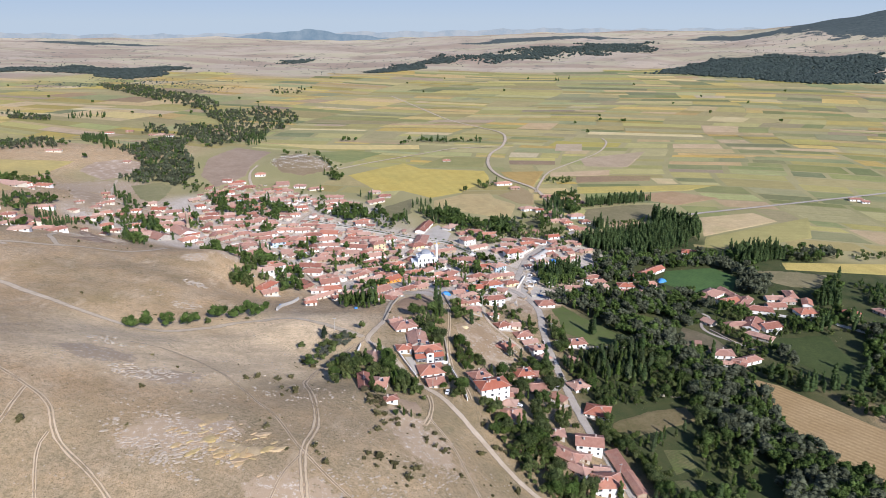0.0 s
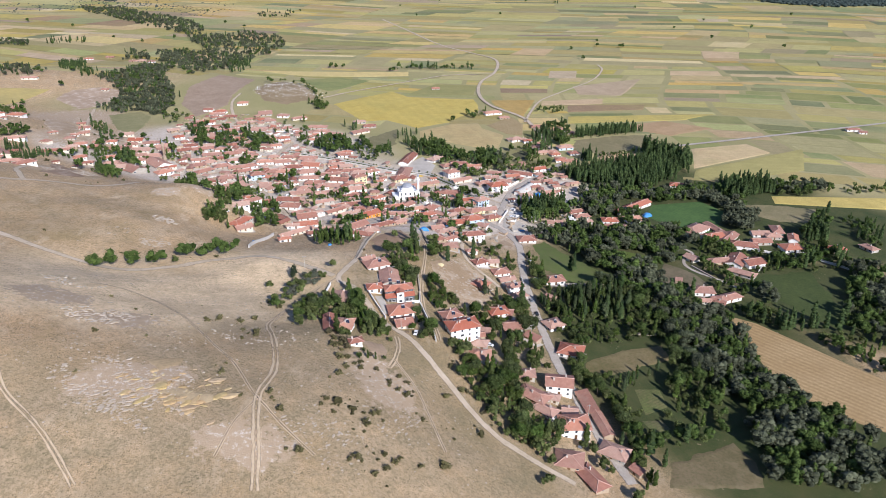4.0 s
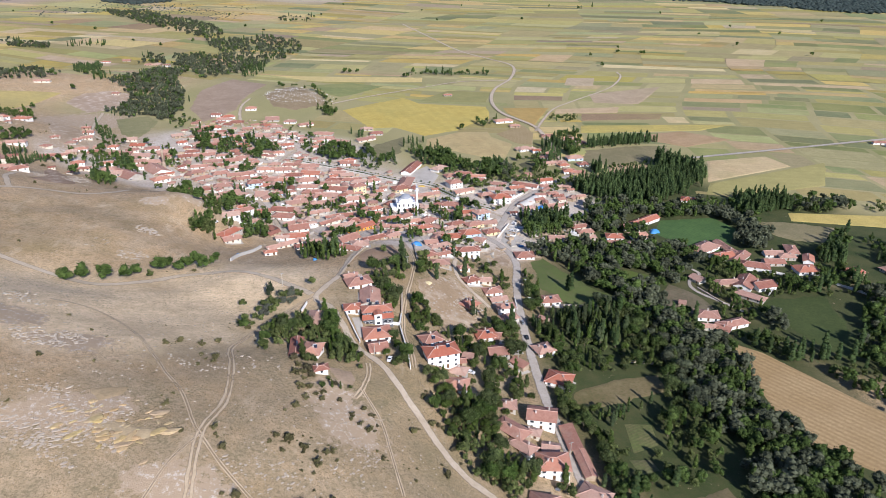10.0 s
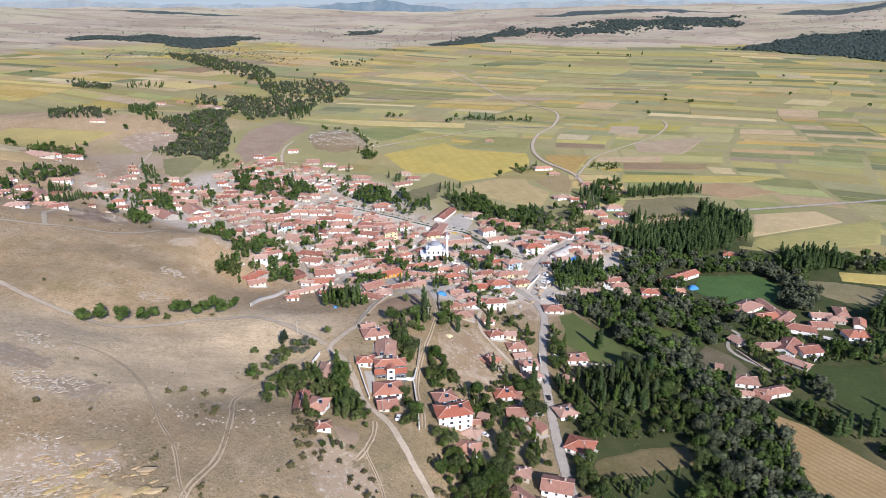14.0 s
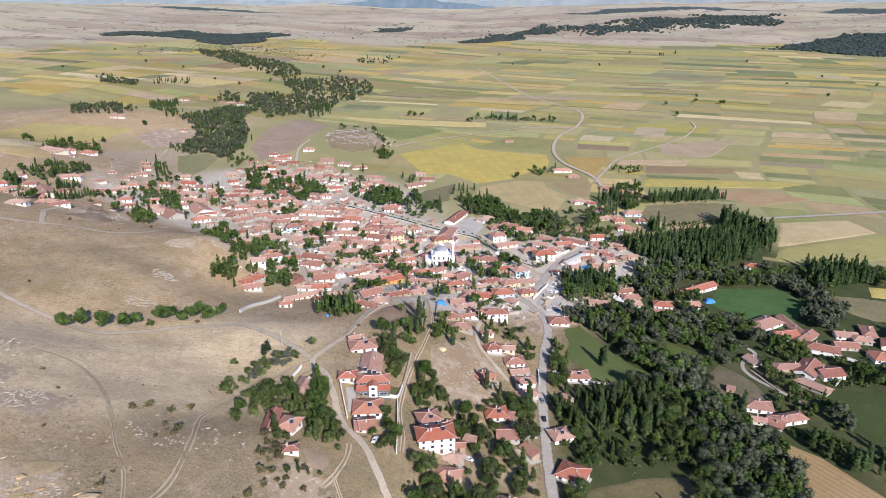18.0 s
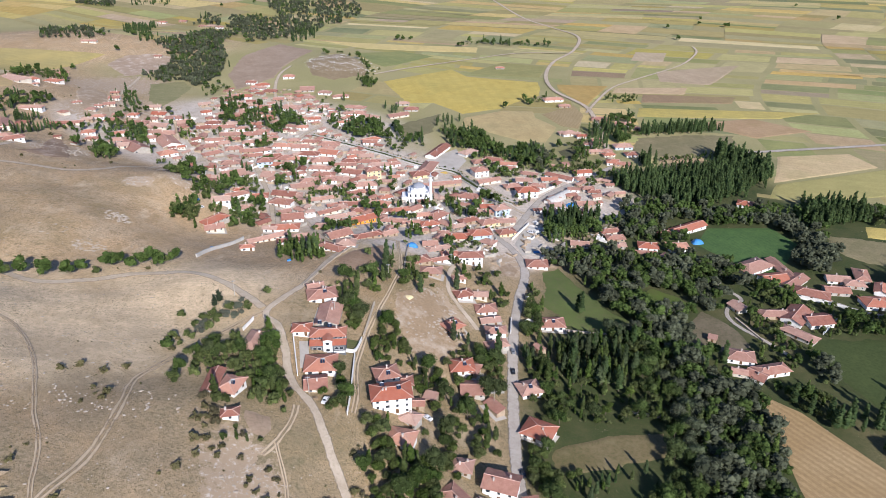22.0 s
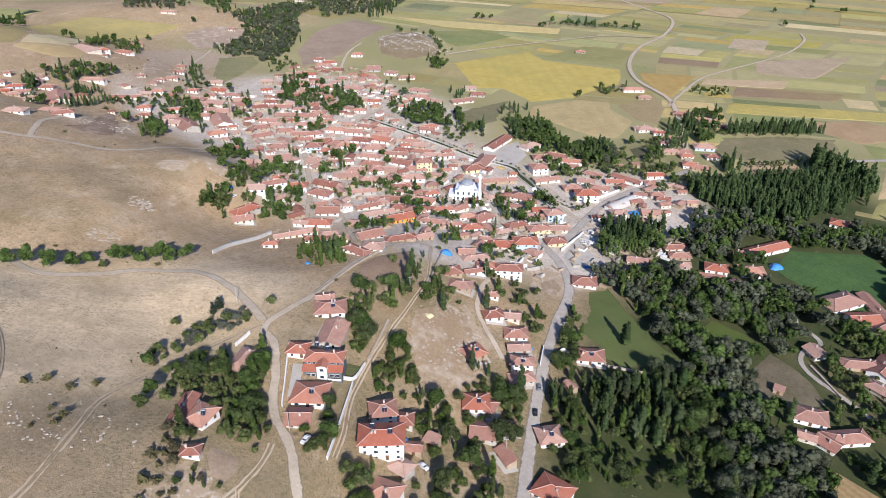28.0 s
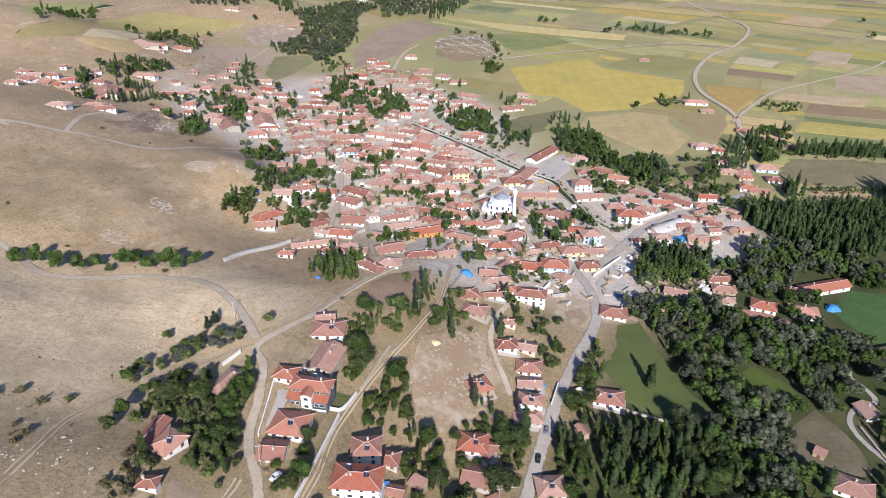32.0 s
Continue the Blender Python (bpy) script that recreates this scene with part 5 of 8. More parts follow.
houses('middle street', [
    (-133.9, 637.3, 17.3, 8.7, -2, 1, 1), (-129.4, 653.7, 16.8, 9.2, 10, 1, 1), (-113.6, 642.0, 18.0, 10.8, 24, 1, 0),
    (-108.9, 622.0, 18.0, 7.2, 11, 1, 0), (-143.2, 671.0, 14.9, 9.0, 9, 1, 1), (-121.4, 686.6, 18.9, 9.5, 9, 1, 0),
    (-114.0, 662.5, 17.5, 10.5, -3, 1, 1), (-90.8, 635.1, 17.8, 6.2, 16, 1, 0), (-80.6, 619.4, 18.5, 9.3, -1, 1, 0),
    (-65.6, 611.0, 17.0, 7.7, -1, 1, 0), (-61.3, 614.6, 11.7, 9.3, 24, 3, 5), (-62.9, 591.8, 19.4, 8.7, 24, 1, 1),
    (-64.3, 573.0, 11.7, 5.9, 24, 1, 0),
])
houses('school street', [
    (-62.1, 547.0, 12.0, 7.2, 2, 1, 0), (-48.4, 552.8, 13.6, 8.2, 12, 1, 0), (-40.0, 553.0, 14.2, 8.5, -8, 1, 1),
    (-52.1, 534.0, 7.9, 6.4, 24, 1, 0), (-46.8, 472.9, 14.2, 9.9, 34, 1, 0), (-27.3, 472.0, 16.4, 5.7, 40, 1, 0),
    (-16.5, 482.1, 9.5, 5.7, 34, 1, 0), (-34.5, 449.2, 10.8, 8.1, 14, 1, 1), (-40.2, 440.3, 15.2, 6.1, -28, 1, 0),
    (-57.2, 578.3, 12.0, 4.8, 12, 1, 0), (-39.7, 568.2, 9.9, 6.0, 24, 1, 1), (-22.7, 541.0, 14.3, 6.4, 19, 1, 1),
    (-21.3, 515.2, 16.8, 5.9, -7, 1, 0),
])
houses('square', [
    (-4.6, 534.5, 10.4, 5.2, 24, 1, 1), (4.3, 537.5, 15.7, 10.2, 60, 1, 0), (3.5, 516.0, 12.0, 7.2, 24, 1, 6),
    (-8.8, 513.7, 11.4, 3.5, 24, 1, 0), (22.9, 521.1, 10.0, 5.0, 23, 1, 0), (15.5, 502.6, 7.0, 3.5, 23, 1, 0),
    (25.5, 500.8, 15.1, 8.3, 13, 1, 0), (38.8, 508.0, 14.1, 9.9, 13, 2, 4), (11.3, 474.2, 8.4, 6.7, 23, 1, 0),
    (17.6, 469.8, 14.2, 5.0, 23, 1, 0), (24.9, 464.2, 8.7, 5.2, 23, 1, 1), (21.7, 453.6, 11.3, 4.0, 23, 1, 0),
    (11.8, 443.9, 8.3, 7.9, 23, 1, 0),
])
houses('upper street', [
    (19.4, 433.1, 11.3, 7.4, -3, 1, 0), (37.3, 466.0, 14.9, 7.5, 20, 2, 1), (45.0, 501.4, 8.7, 6.9, -15, 1, 1),
    (27.4, 536.1, 13.5, 6.7, 34, 1, 0), (41.8, 537.0, 13.5, 8.1, 23, 1, 5), (52.6, 544.0, 13.3, 6.7, 13, 1, 0),
    (54.9, 524.3, 11.8, 7.6, 23, 1, 5), (47.6, 561.0, 11.3, 9.0, 24, 2, 4), (39.6, 558.0, 8.5, 4.2, 24, 1, 0),
    (21.3, 586.4, 14.3, 10.0, -11, 1, 0), (-3.0, 609.1, 30.3, 6.1, 28, 1, 0), (-2.0, 579.0, 13.0, 6.5, -34, 1, 0),
    (-87.1, 707.8, 16.2, 8.1, 38, 1, 1),
])
houses('yellow house row', [
    (-24.5, 627.3, 15.0, 10.5, 24, 1, 5), (-21.2, 644.7, 28.1, 11.2, 76, 1, 0), (-51.7, 646.1, 11.4, 5.7, 24, 1, 1),
    (-63.2, 643.0, 17.8, 7.1, -2, 1, 0), (-73.4, 648.4, 18.2, 7.3, -2, 1, 0), (-90.1, 667.9, 15.1, 7.6, -3, 1, 0),
    (-19.6, 688.6, 34.0, 9.4, 65, 1, 1), (7.7, 690.6, 15.8, 9.5, 47, 1, 1), (21.7, 668.9, 14.7, 8.8, 24, 1, 0),
    (32.3, 676.3, 17.3, 6.9, -3, 1, 0), (43.8, 665.9, 20.7, 6.2, 2, 1, 1),
])
houses('garden quarter', [
    (23.8, 640.2, 12.4, 10.5, 24, 2, 1), (46.6, 655.6, 10.7, 6.4, -3, 1, 1), (32.8, 623.5, 19.2, 6.7, 24, 1, 0),
    (61.3, 629.8, 12.3, 7.4, 11, 1, 1), (52.6, 615.4, 12.4, 7.5, 24, 1, 0), (64.5, 646.1, 14.2, 6.4, -2, 1, 0),
    (64.9, 602.3, 16.0, 11.2, 12, 2, 1), (72.4, 620.8, 12.7, 7.6, 11, 1, 0), (81.5, 637.1, 12.9, 6.4, 11, 1, 0),
    (90.2, 644.2, 23.3, 7.0, -35, 1, 0), (109.1, 658.1, 13.7, 6.9, 11, 1, 6), (107.4, 642.0, 7.8, 6.3, 24, 1, 4),
    (88.8, 582.1, 10.7, 7.5, 24, 1, 1),
])
houses('east lane', [
    (83.4, 669.4, 4.2, 3.5, 24, 1, 3), (95.1, 675.9, 5.8, 4.7, 24, 1, 3), (112.7, 622.3, 9.4, 5.7, 24, 1, 0),
    (117.4, 617.1, 9.2, 5.5, 12, 1, 0), (109.6, 590.2, 11.5, 6.9, 12, 1, 0), (97.1, 765.9, 14.1, 8.5, 32, 1, 1),
    (110.2, 758.9, 9.4, 5.6, 24, 1, 1), (123.4, 749.6, 9.2, 5.5, 24, 1, 0), (120.9, 716.0, 13.1, 6.6, 24, 1, 0),
    (133.4, 709.5, 10.3, 6.2, 24, 1, 0),
])
houses('west end', [
    (-406.9, 533.1, 9.7, 4.8, 45, 1, 0), (-420.4, 556.6, 15.6, 9.3, 8, 1, 1), (-444.3, 572.5, 11.9, 6.0, 24, 1, 0),
    (-430.6, 571.9, 11.8, 5.9, 24, 1, 0), (-424.0, 582.1, 12.0, 7.2, 24, 1, 1), (-408.6, 561.9, 16.6, 8.3, 8, 1, 0),
    (-398.4, 564.7, 9.2, 5.7, 24, 1, 0), (-407.2, 582.8, 13.2, 6.6, 36, 1, 4), (-391.8, 576.2, 10.3, 6.4, 24, 1, 0),
    (-387.3, 563.0, 10.0, 6.2, 24, 1, 0), (-369.1, 560.0, 10.3, 6.2, 44, 1, 1), (-394.9, 602.8, 12.6, 7.6, 8, 1, 1),
    (-413.4, 612.3, 7.0, 4.3, 24, 1, 0),
])
houses('hill top', [
    (-367.9, 585.8, 30.4, 15.0, -33, 1, 0), (-354.7, 563.8, 9.0, 5.6, 24, 1, 0), (-325.4, 506.0, 15.0, 8.0, 13, 1, 0),
    (-312.2, 532.7, 14.8, 7.4, 31, 1, 1), (-324.5, 535.1, 14.8, 5.2, 24, 1, 0), (-392.3, 652.5, 20.9, 7.3, 24, 1, 1),
    (-349.7, 628.8, 17.9, 6.3, 24, 1, 0), (-342.9, 641.9, 14.1, 5.7, 24, 1, 0), (-341.9, 658.8, 9.3, 5.8, 24, 1, 0),
    (-467.9, 749.8, 16.1, 9.6, 48, 1, 1), (-475.4, 738.4, 33.9, 15.0, -29, 1, 0), (-449.4, 734.9, 5.9, 3.7, 24, 1, 0),
    (-461.3, 777.1, 18.1, 9.1, -8, 1, 1),
])
houses('north hamlet', [
    (-507.5, 849.6, 15.1, 9.1, 71, 1, 0), (-317.2, 622.9, 10.7, 7.5, 24, 1, 1), (-303.1, 606.6, 10.4, 5.2, 24, 1, 0),
    (-297.8, 637.3, 12.3, 6.2, 24, 1, 1), (-276.1, 605.1, 14.4, 8.6, 9, 1, 0), (-440.8, 608.1, 5.5, 4.4, 24, 1, 1),
    (-382.5, 702.5, 8.5, 4.2, 45, 1, 0), (-362.9, 707.2, 6.7, 4.1, 24, 1, 0), (-360.8, 721.2, 10.2, 6.3, 24, 1, 0),
    (-373.9, 750.6, 10.6, 6.6, 24, 1, 0), (-390.4, 777.0, 8.6, 5.3, 24, 1, 0), (-340.0, 671.6, 11.6, 6.9, 24, 1, 1),
    (-327.1, 671.2, 11.5, 7.1, 24, 1, 0),
])
houses('old minaret quarter', [
    (-331.2, 690.0, 10.7, 6.6, 24, 1, 0), (-322.8, 699.9, 9.7, 6.8, 24, 1, 1), (-325.4, 741.6, 13.7, 6.9, 24, 1, 0),
    (-306.2, 719.6, 14.6, 8.8, 7, 1, 0), (-302.6, 697.0, 11.8, 7.3, 24, 1, 0), (-288.9, 713.5, 16.3, 8.1, 24, 1, 0),
    (-272.8, 703.9, 14.9, 9.2, 24, 1, 0), (-306.7, 677.3, 23.4, 8.2, -4, 1, 0), (-290.7, 668.4, 12.3, 7.6, 24, 1, 0),
    (-286.5, 681.1, 19.7, 9.8, -4, 1, 0), (-279.1, 659.5, 12.6, 7.8, 24, 1, 0), (-268.1, 662.4, 19.3, 9.6, 9, 1, 0),
    (-271.5, 639.1, 11.7, 7.0, 24, 1, 1),
])
houses('west quarter', [
    (-287.0, 616.9, 12.4, 7.7, 24, 1, 0), (-265.9, 607.7, 27.3, 15.0, -42, 1, 0), (-235.9, 606.8, 14.2, 10.0, 39, 1, 1),
    (-205.9, 580.2, 9.5, 5.7, 24, 1, 0), (-253.8, 638.7, 28.3, 15.0, -44, 1, 0), (-272.8, 749.6, 10.2, 7.1, 24, 1, 1),
    (-290.8, 781.1, 11.8, 7.1, 24, 1, 0), (-248.4, 714.3, 13.4, 8.0, 24, 1, 1), (-233.0, 706.4, 20.3, 8.1, 8, 1, 0),
    (-248.6, 695.5, 13.0, 8.1, 24, 1, 0), (-232.4, 720.4, 10.7, 6.6, 24, 1, 0), (-218.1, 644.5, 13.4, 8.3, 24, 1, 0),
    (-211.5, 657.8, 11.7, 7.2, 24, 1, 0),
])
houses('north west quarter', [
    (-222.6, 664.4, 15.9, 6.4, 9, 1, 0), (-217.0, 685.1, 18.2, 7.3, 24, 1, 0), (-215.3, 706.9, 10.4, 6.3, 24, 1, 1),
    (-199.1, 694.2, 15.2, 9.5, 24, 1, 0), (-193.9, 705.6, 12.3, 7.7, 24, 1, 0), (-182.1, 697.9, 10.1, 6.1, 24, 1, 1),
    (-205.6, 675.9, 9.9, 6.2, 24, 1, 0), (-191.5, 669.2, 12.2, 7.6, 24, 1, 0), (-182.7, 675.3, 11.8, 7.3, 24, 1, 0),
    (-182.0, 645.6, 14.0, 7.0, 10, 1, 0), (-171.7, 651.2, 14.2, 8.5, 24, 1, 1), (-196.5, 647.2, 14.3, 8.8, 24, 1, 0),
    (-206.0, 626.1, 16.5, 7.4, 39, 1, 0),
])
houses('north quarter', [
    (-160.0, 669.1, 16.1, 8.1, 9, 1, 1), (-156.4, 688.5, 10.9, 6.7, 24, 1, 0), (-267.2, 828.8, 18.5, 9.3, 24, 1, 1),
    (-267.8, 885.7, 15.7, 9.4, 24, 1, 1), (-274.1, 874.0, 7.8, 4.7, 24, 1, 1), (-249.0, 861.9, 16.3, 8.2, 5, 1, 0),
    (-238.3, 771.6, 14.3, 8.8, 24, 1, 0), (-240.0, 757.7, 10.1, 6.3, 24, 1, 0), (-224.7, 790.8, 15.1, 9.0, 24, 1, 1),
    (-225.3, 829.0, 10.9, 6.8, 24, 1, 0), (-197.6, 794.7, 19.4, 9.7, 7, 1, 1), (-239.6, 791.5, 8.2, 4.9, 24, 1, 4),
    (-171.9, 635.8, 11.1, 6.9, 24, 1, 0),
])
houses('north streets', [
    (-278.8, 828.9, 16.5, 6.6, 6, 1, 0), (-227.0, 790.8, 14.4, 8.6, 6, 1, 1), (-184.4, 869.0, 14.2, 8.5, 6, 1, 1),
    (-195.3, 843.7, 13.8, 8.6, 6, 1, 0), (-162.2, 858.1, 18.1, 7.2, 19, 1, 0), (-167.2, 809.2, 11.9, 7.4, 6, 1, 0),
    (-154.9, 798.1, 6.5, 3.9, 6, 1, 1), (-132.8, 815.2, 22.6, 9.0, 6, 1, 0), (-124.6, 793.0, 18.1, 9.0, 6, 1, 1),
    (-108.7, 785.6, 20.6, 7.2, -12, 1, 0), (-129.0, 755.5, 9.3, 5.6, 6, 1, 1), (-160.9, 761.2, 12.5, 7.5, 6, 1, 1),
    (-162.8, 729.8, 10.8, 6.5, 6, 1, 1),
])
houses('north rim', [
    (-85.9, 700.4, 12.6, 7.5, 17, 1, 1), (-85.4, 841.6, 14.1, 7.1, 26, 1, 0), (-80.6, 795.0, 22.4, 8.9, 41, 1, 0),
    (-71.5, 822.0, 14.6, 9.0, 6, 1, 0), (-141.3, 689.3, 13.6, 6.8, 6, 1, 0), (-118.6, 674.5, 12.2, 7.6, 6, 1, 0),
    (-199.7, 800.1, 19.7, 7.9, 6, 1, 1), (-285.5, 895.2, 11.8, 7.1, 6, 1, 1), (-266.3, 873.2, 14.4, 7.2, 6, 1, 0),
    (-89.9, 645.4, 12.7, 7.9, 6, 1, 0), (-79.6, 661.7, 11.9, 7.4, 6, 1, 0), (-144.6, 637.7, 13.7, 8.5, 6, 1, 0),
    (-149.0, 617.6, 12.3, 7.4, 6, 1, 1),
])
houses('far hamlet', [
    (-516.4, 1262.4, 14.5, 9.0, 6, 1, 0), (-494.1, 1248.4, 12.3, 7.4, 6, 1, 1), (-531.1, 1259.2, 12.4, 7.7, 6, 1, 0),
    (-452.1, 975.4, 9.7, 6.0, 6, 1, 0), (-592.7, 1307.9, 12.9, 8.0, 6, 1, 0), (-621.6, 1287.1, 14.9, 7.5, 6, 1, 1),
    (-568.5, 1001.0, 21.7, 6.5, 6, 1, 0),
])


CANAL = [(-148.4, 713.1), (-105.9, 693.9), (-65.8, 674.7), (-30.8, 654.7), (1.6, 642.5), (10.1, 629.9), (27.1, 608.9), (41.9, 592.4), (57.2, 582.5)]
ribbon("canal_bed", CANAL, 4.6, F_DARK, 0.4, "weedy dark stream bed between concrete walls", category="canal")

SPOTS += [(-45.0, 510.1, 14.0), (-36.0, 503.0, 9.0)]        # the school and its yard
OLD_VILLAGE = [(-300, 690), (-230, 800), (-130, 740), (20, 640), (70, 560), (40, 490), (-20, 490), (-102, 483), (-149, 522), (-230, 600)]
infill("old village", 620, OLD_VILLAGE)
infill("north village", 200, [(-300, 860), (-230, 880), (-110, 770), (-140, 740), (-230, 790), (-290, 770)])
infill("bridge quarter", 90, [(70, 560), (62, 600), (95, 640), (135, 650), (130, 590), (110, 575)])
infill("west village", 24, [(-440, 640), (-380, 700), (-300, 690), (-240, 600), (-278, 577), (-380, 580)])


def yard_walls(group, count, pts):
    """Low rubble walls and sheds between the yards of a quarter, in one mass."""
    rng = random.Random(group + " yards")
    xs, ys = [p[0] for p in pts], [p[1] for p in pts]
    verts, faces, slots = [], [], []
    for _ in range(count):
        x, y = rng.uniform(min(xs), max(xs)), rng.uniform(min(ys), max(ys))
        if not inside(x, y, pts) or any(math.hypot(hx - x, hy - y) < r * 0.75 for hx, hy, r in SPOTS):
            continue
        if any(math.hypot(rx - x, ry - y) < r + 1 for rx, ry, r in ROAD_SPOTS.get((int(x // 16), int(y // 16)), ())):
            continue
        m = pose(x, y, float(height(x, y)), 0, 0, rng.choice([15, 40, -30, 70]) + rng.uniform(-12, 12))
        a, b, h = rng.uniform(3, 8), rng.uniform(2.5, 6), rng.uniform(1.0, 1.7)
        v, f = [], []
        box(v, f, 0, -0.2, -1, a, 0.2, h)
        box(v, f, -0.2, -0.2, -1, 0.2, b, h * 0.95)
        if rng.random() < 0.35:
            box(v, f, 0.4, 0.4, -1, rng.uniform(2, 3.5), rng.uniform(1.8, 3), rng.uniform(1.4, 2.1))
        k = len(verts)
        verts += [tuple(m @ Vector(q)) for q in v]
        faces += [tuple(k + i for i in q) for q in f]
        slots += [rng.choice([0, 0, 1, 2])] * len(f)
    tagged(new("yard_walls", mesh_from("yard_walls", verts, faces, [M_ADOBE, M_CEMENT, M_WHITE], slots)), "low rubble and cement yard walls between the houses", "walls", kind="stuff")


yard_walls("old village", 700, OLD_VILLAGE)
yard_walls("north village", 200, [(-300, 860), (-230, 880), (-110, 770), (-140, 740), (-230, 790), (-290, 770)])
yard_walls("square", 160, [(20, 560), (60, 580), (130, 560), (120, 500), (60, 470), (20, 480)])

# grey courtyards beside the plastered houses of the lower slope
for _x, _y, _z, _t, _L, _D, _H, _k in list(ROOFTOPS):
    if 290 < _y < 480 and _x < 110 and _L > 8 and int(_x * 7 + _y * 3) % 5 < 3:
        _c, _s = math.cos(radians(_t)), math.sin(radians(_t))
        _q = [(-_L / 2 - 1.5, -_D / 2 - 3.2), (_L / 2 + 3.0, -_D / 2 - 2.6), (_L / 2 + 3.4, _D / 2 + 0.6), (-_L / 2 - 1.0, _D / 2 + 0.8)]
        plot("courtyard", M_DIRTYARD, "worn grey concrete yard round a house", [(_x + _c * u - _s * w, _y + _s * u + _c * w) for u, w in _q])


# ---- single buildings ----
M_STONE = simple("weathered_limestone", (0.50, 0.43, 0.345), (0.41, 0.34, 0.26), 0.6, 0.95, 0.35, 0.12, 0.6)
M_OLDSTONE = simple("brown_cut_stone", (0.44, 0.35, 0.26), (0.34, 0.26, 0.19), 0.8, 0.95, 0.4, 0.1, 0.5)
M_LEAD = simple("grey_lead_dome", (0.34, 0.36, 0.39), (0.27, 0.29, 0.32), 0.5, 0.45, 0.2, 0.05)
M_CONCRETE = simple("pale_concrete", (0.56, 0.54, 0.50), (0.46, 0.44, 0.40), 0.4, 0.92, 0.25, 0.06)
M_MARBLE = simple("smooth_white_plaster", (0.84, 0.84, 0.83), (0.78, 0.78, 0.77), 0.3, 0.85, 0.1, 0.04)


def mosque(x, y, turn):
    """White hall in two steps, ribbed dome, small corner domes, porch and slim minaret."""
    z = float(height(x, y)) - 0.3
    top = new("mosque")
    top.matrix_world = pose(x, y, z, 0, 0, turn)
    tagged(top, "white village mosque with grey dome and slim minaret", "mosque")
    SPOTS.append((x, y, 13))
    child("wall", boxes("wall", [(-7.6, -6.8, -1, 7.6, 6.8, 8.4)], M_MARBLE), top)
    child("upper_wall", boxes("upper_wall", [(-5.4, -5.4, 8.4, 5.4, 5.4, 9.9)], M_MARBLE), top)
    child("cornice", boxes("cornice", [(-7.9, -7.1, 8.1, 7.9, 7.1, 8.5)], M_MARBLE), top)
    child("drum", turned("drum", [(4.5, 9.8), (4.5, 11.0)], M_MARBLE, 20, 0), top)
    dome = [(4.55 * math.cos(a), 11.0 + 2.9 * math.sin(a)) for a in [k * math.pi / 2 / 9 for k in range(9)]] + [(0.1, 13.95)]
    child("dome", turned("dome", dome, M_LEAD, 24, 0), top, "grey lead dome")
    child("finial", turned("finial", [(0.1, 13.8), (0.22, 14.3), (0.06, 14.6), (0.14, 14.9), (0.02, 15.5)], M_STEEL, 8), top)
    for sx in (-1, 1):
        for sy in (-1, 1):
            small = [(1.15 * math.cos(a), 8.5 + 1.0 * math.sin(a)) for a in [k * math.pi / 2 / 5 for k in range(5)]] + [(0.05, 9.55)]
            child("corner_dome", turned("corner_dome", small, M_LEAD, 14, 0), top, "", Matrix.Translation((sx * 6.3, sy * 5.6, 0)))
    child("porch", boxes("porch", [(-12.4, -5.2, -1, -7.6, 5.2, 4.2), (-12.7, -5.5, 4.2, -7.5, 5.5, 4.55)], M_MARBLE), top)
    arch = window_mesh(1.3, 2.4)
    for lev in (1.2, 5.0):
        for k in range(4):
            child("window", arch, top, "", Matrix.Translation((-5.7 + k * 3.8, -6.83, lev)))
            child("window", arch, top, "", pose(7.63, -5.1 + k * 3.4, lev, 0, 0, 90))
    child("door", boxes("door", [(-12.47, -0.9, 0, -12.38, 0.9, 2.6)], M_WOOD), top)
    # minaret at the corner by the street
    mx, my = 9.2, -4.6
    body = [(1.35, -1), (1.35, 6.5), (1.0, 7.5), (0.95, 16.6), (1.15, 17.1), (1.6, 17.5), (1.6, 18.5), (1.48, 18.5), (1.48, 17.7), (0.8, 17.65), (0.76, 20.6)]
    minaret = child("minaret", turned("minaret", body, M_MARBLE, 12, 0), top, "slim white minaret with one balcony", Matrix.Translation((mx, my, 0)))
    child("spire", turned("spire", [(0.92, 20.55), (0.9, 20.8), (0.03, 24.2)], M_LEAD, 12, 0), minaret)


mosque(-15.5, 574.5, 10)


def old_minaret(x, y):
    z = float(height(x, y))
    top = new("old_minaret")
    top.matrix_world = pose(x, y, z)
    tagged(top, "old brown stone minaret above the red roofs", "minaret")
    child("base", turned("base", [(1.9, -1), (1.9, 5.0), (1.3, 6.2)], M_OLDSTONE, 8, 0), top)
    child("shaft", turned("shaft", [(1.25, 6.0), (1.1, 15.2), (1.6, 16.0), (1.6, 16.8), (0.9, 16.8), (0.85, 19.0)], M_OLDSTONE, 12, 0), top)
    child("cap", turned("cap", [(1.0, 18.9), (0.05, 22.0)], M_LEAD, 12, 0), top)


old_minaret(-253.1, 654.8)
house(24.9, 310.8, 15.3, 9.6, 19, 3, 1, "", True, M_WHITE, ROOFS[2])
house(-45.0, 510.1, 23.2, 8.6, 41, 1, 1, "", True, M_ORANGE, ROOFS[2])


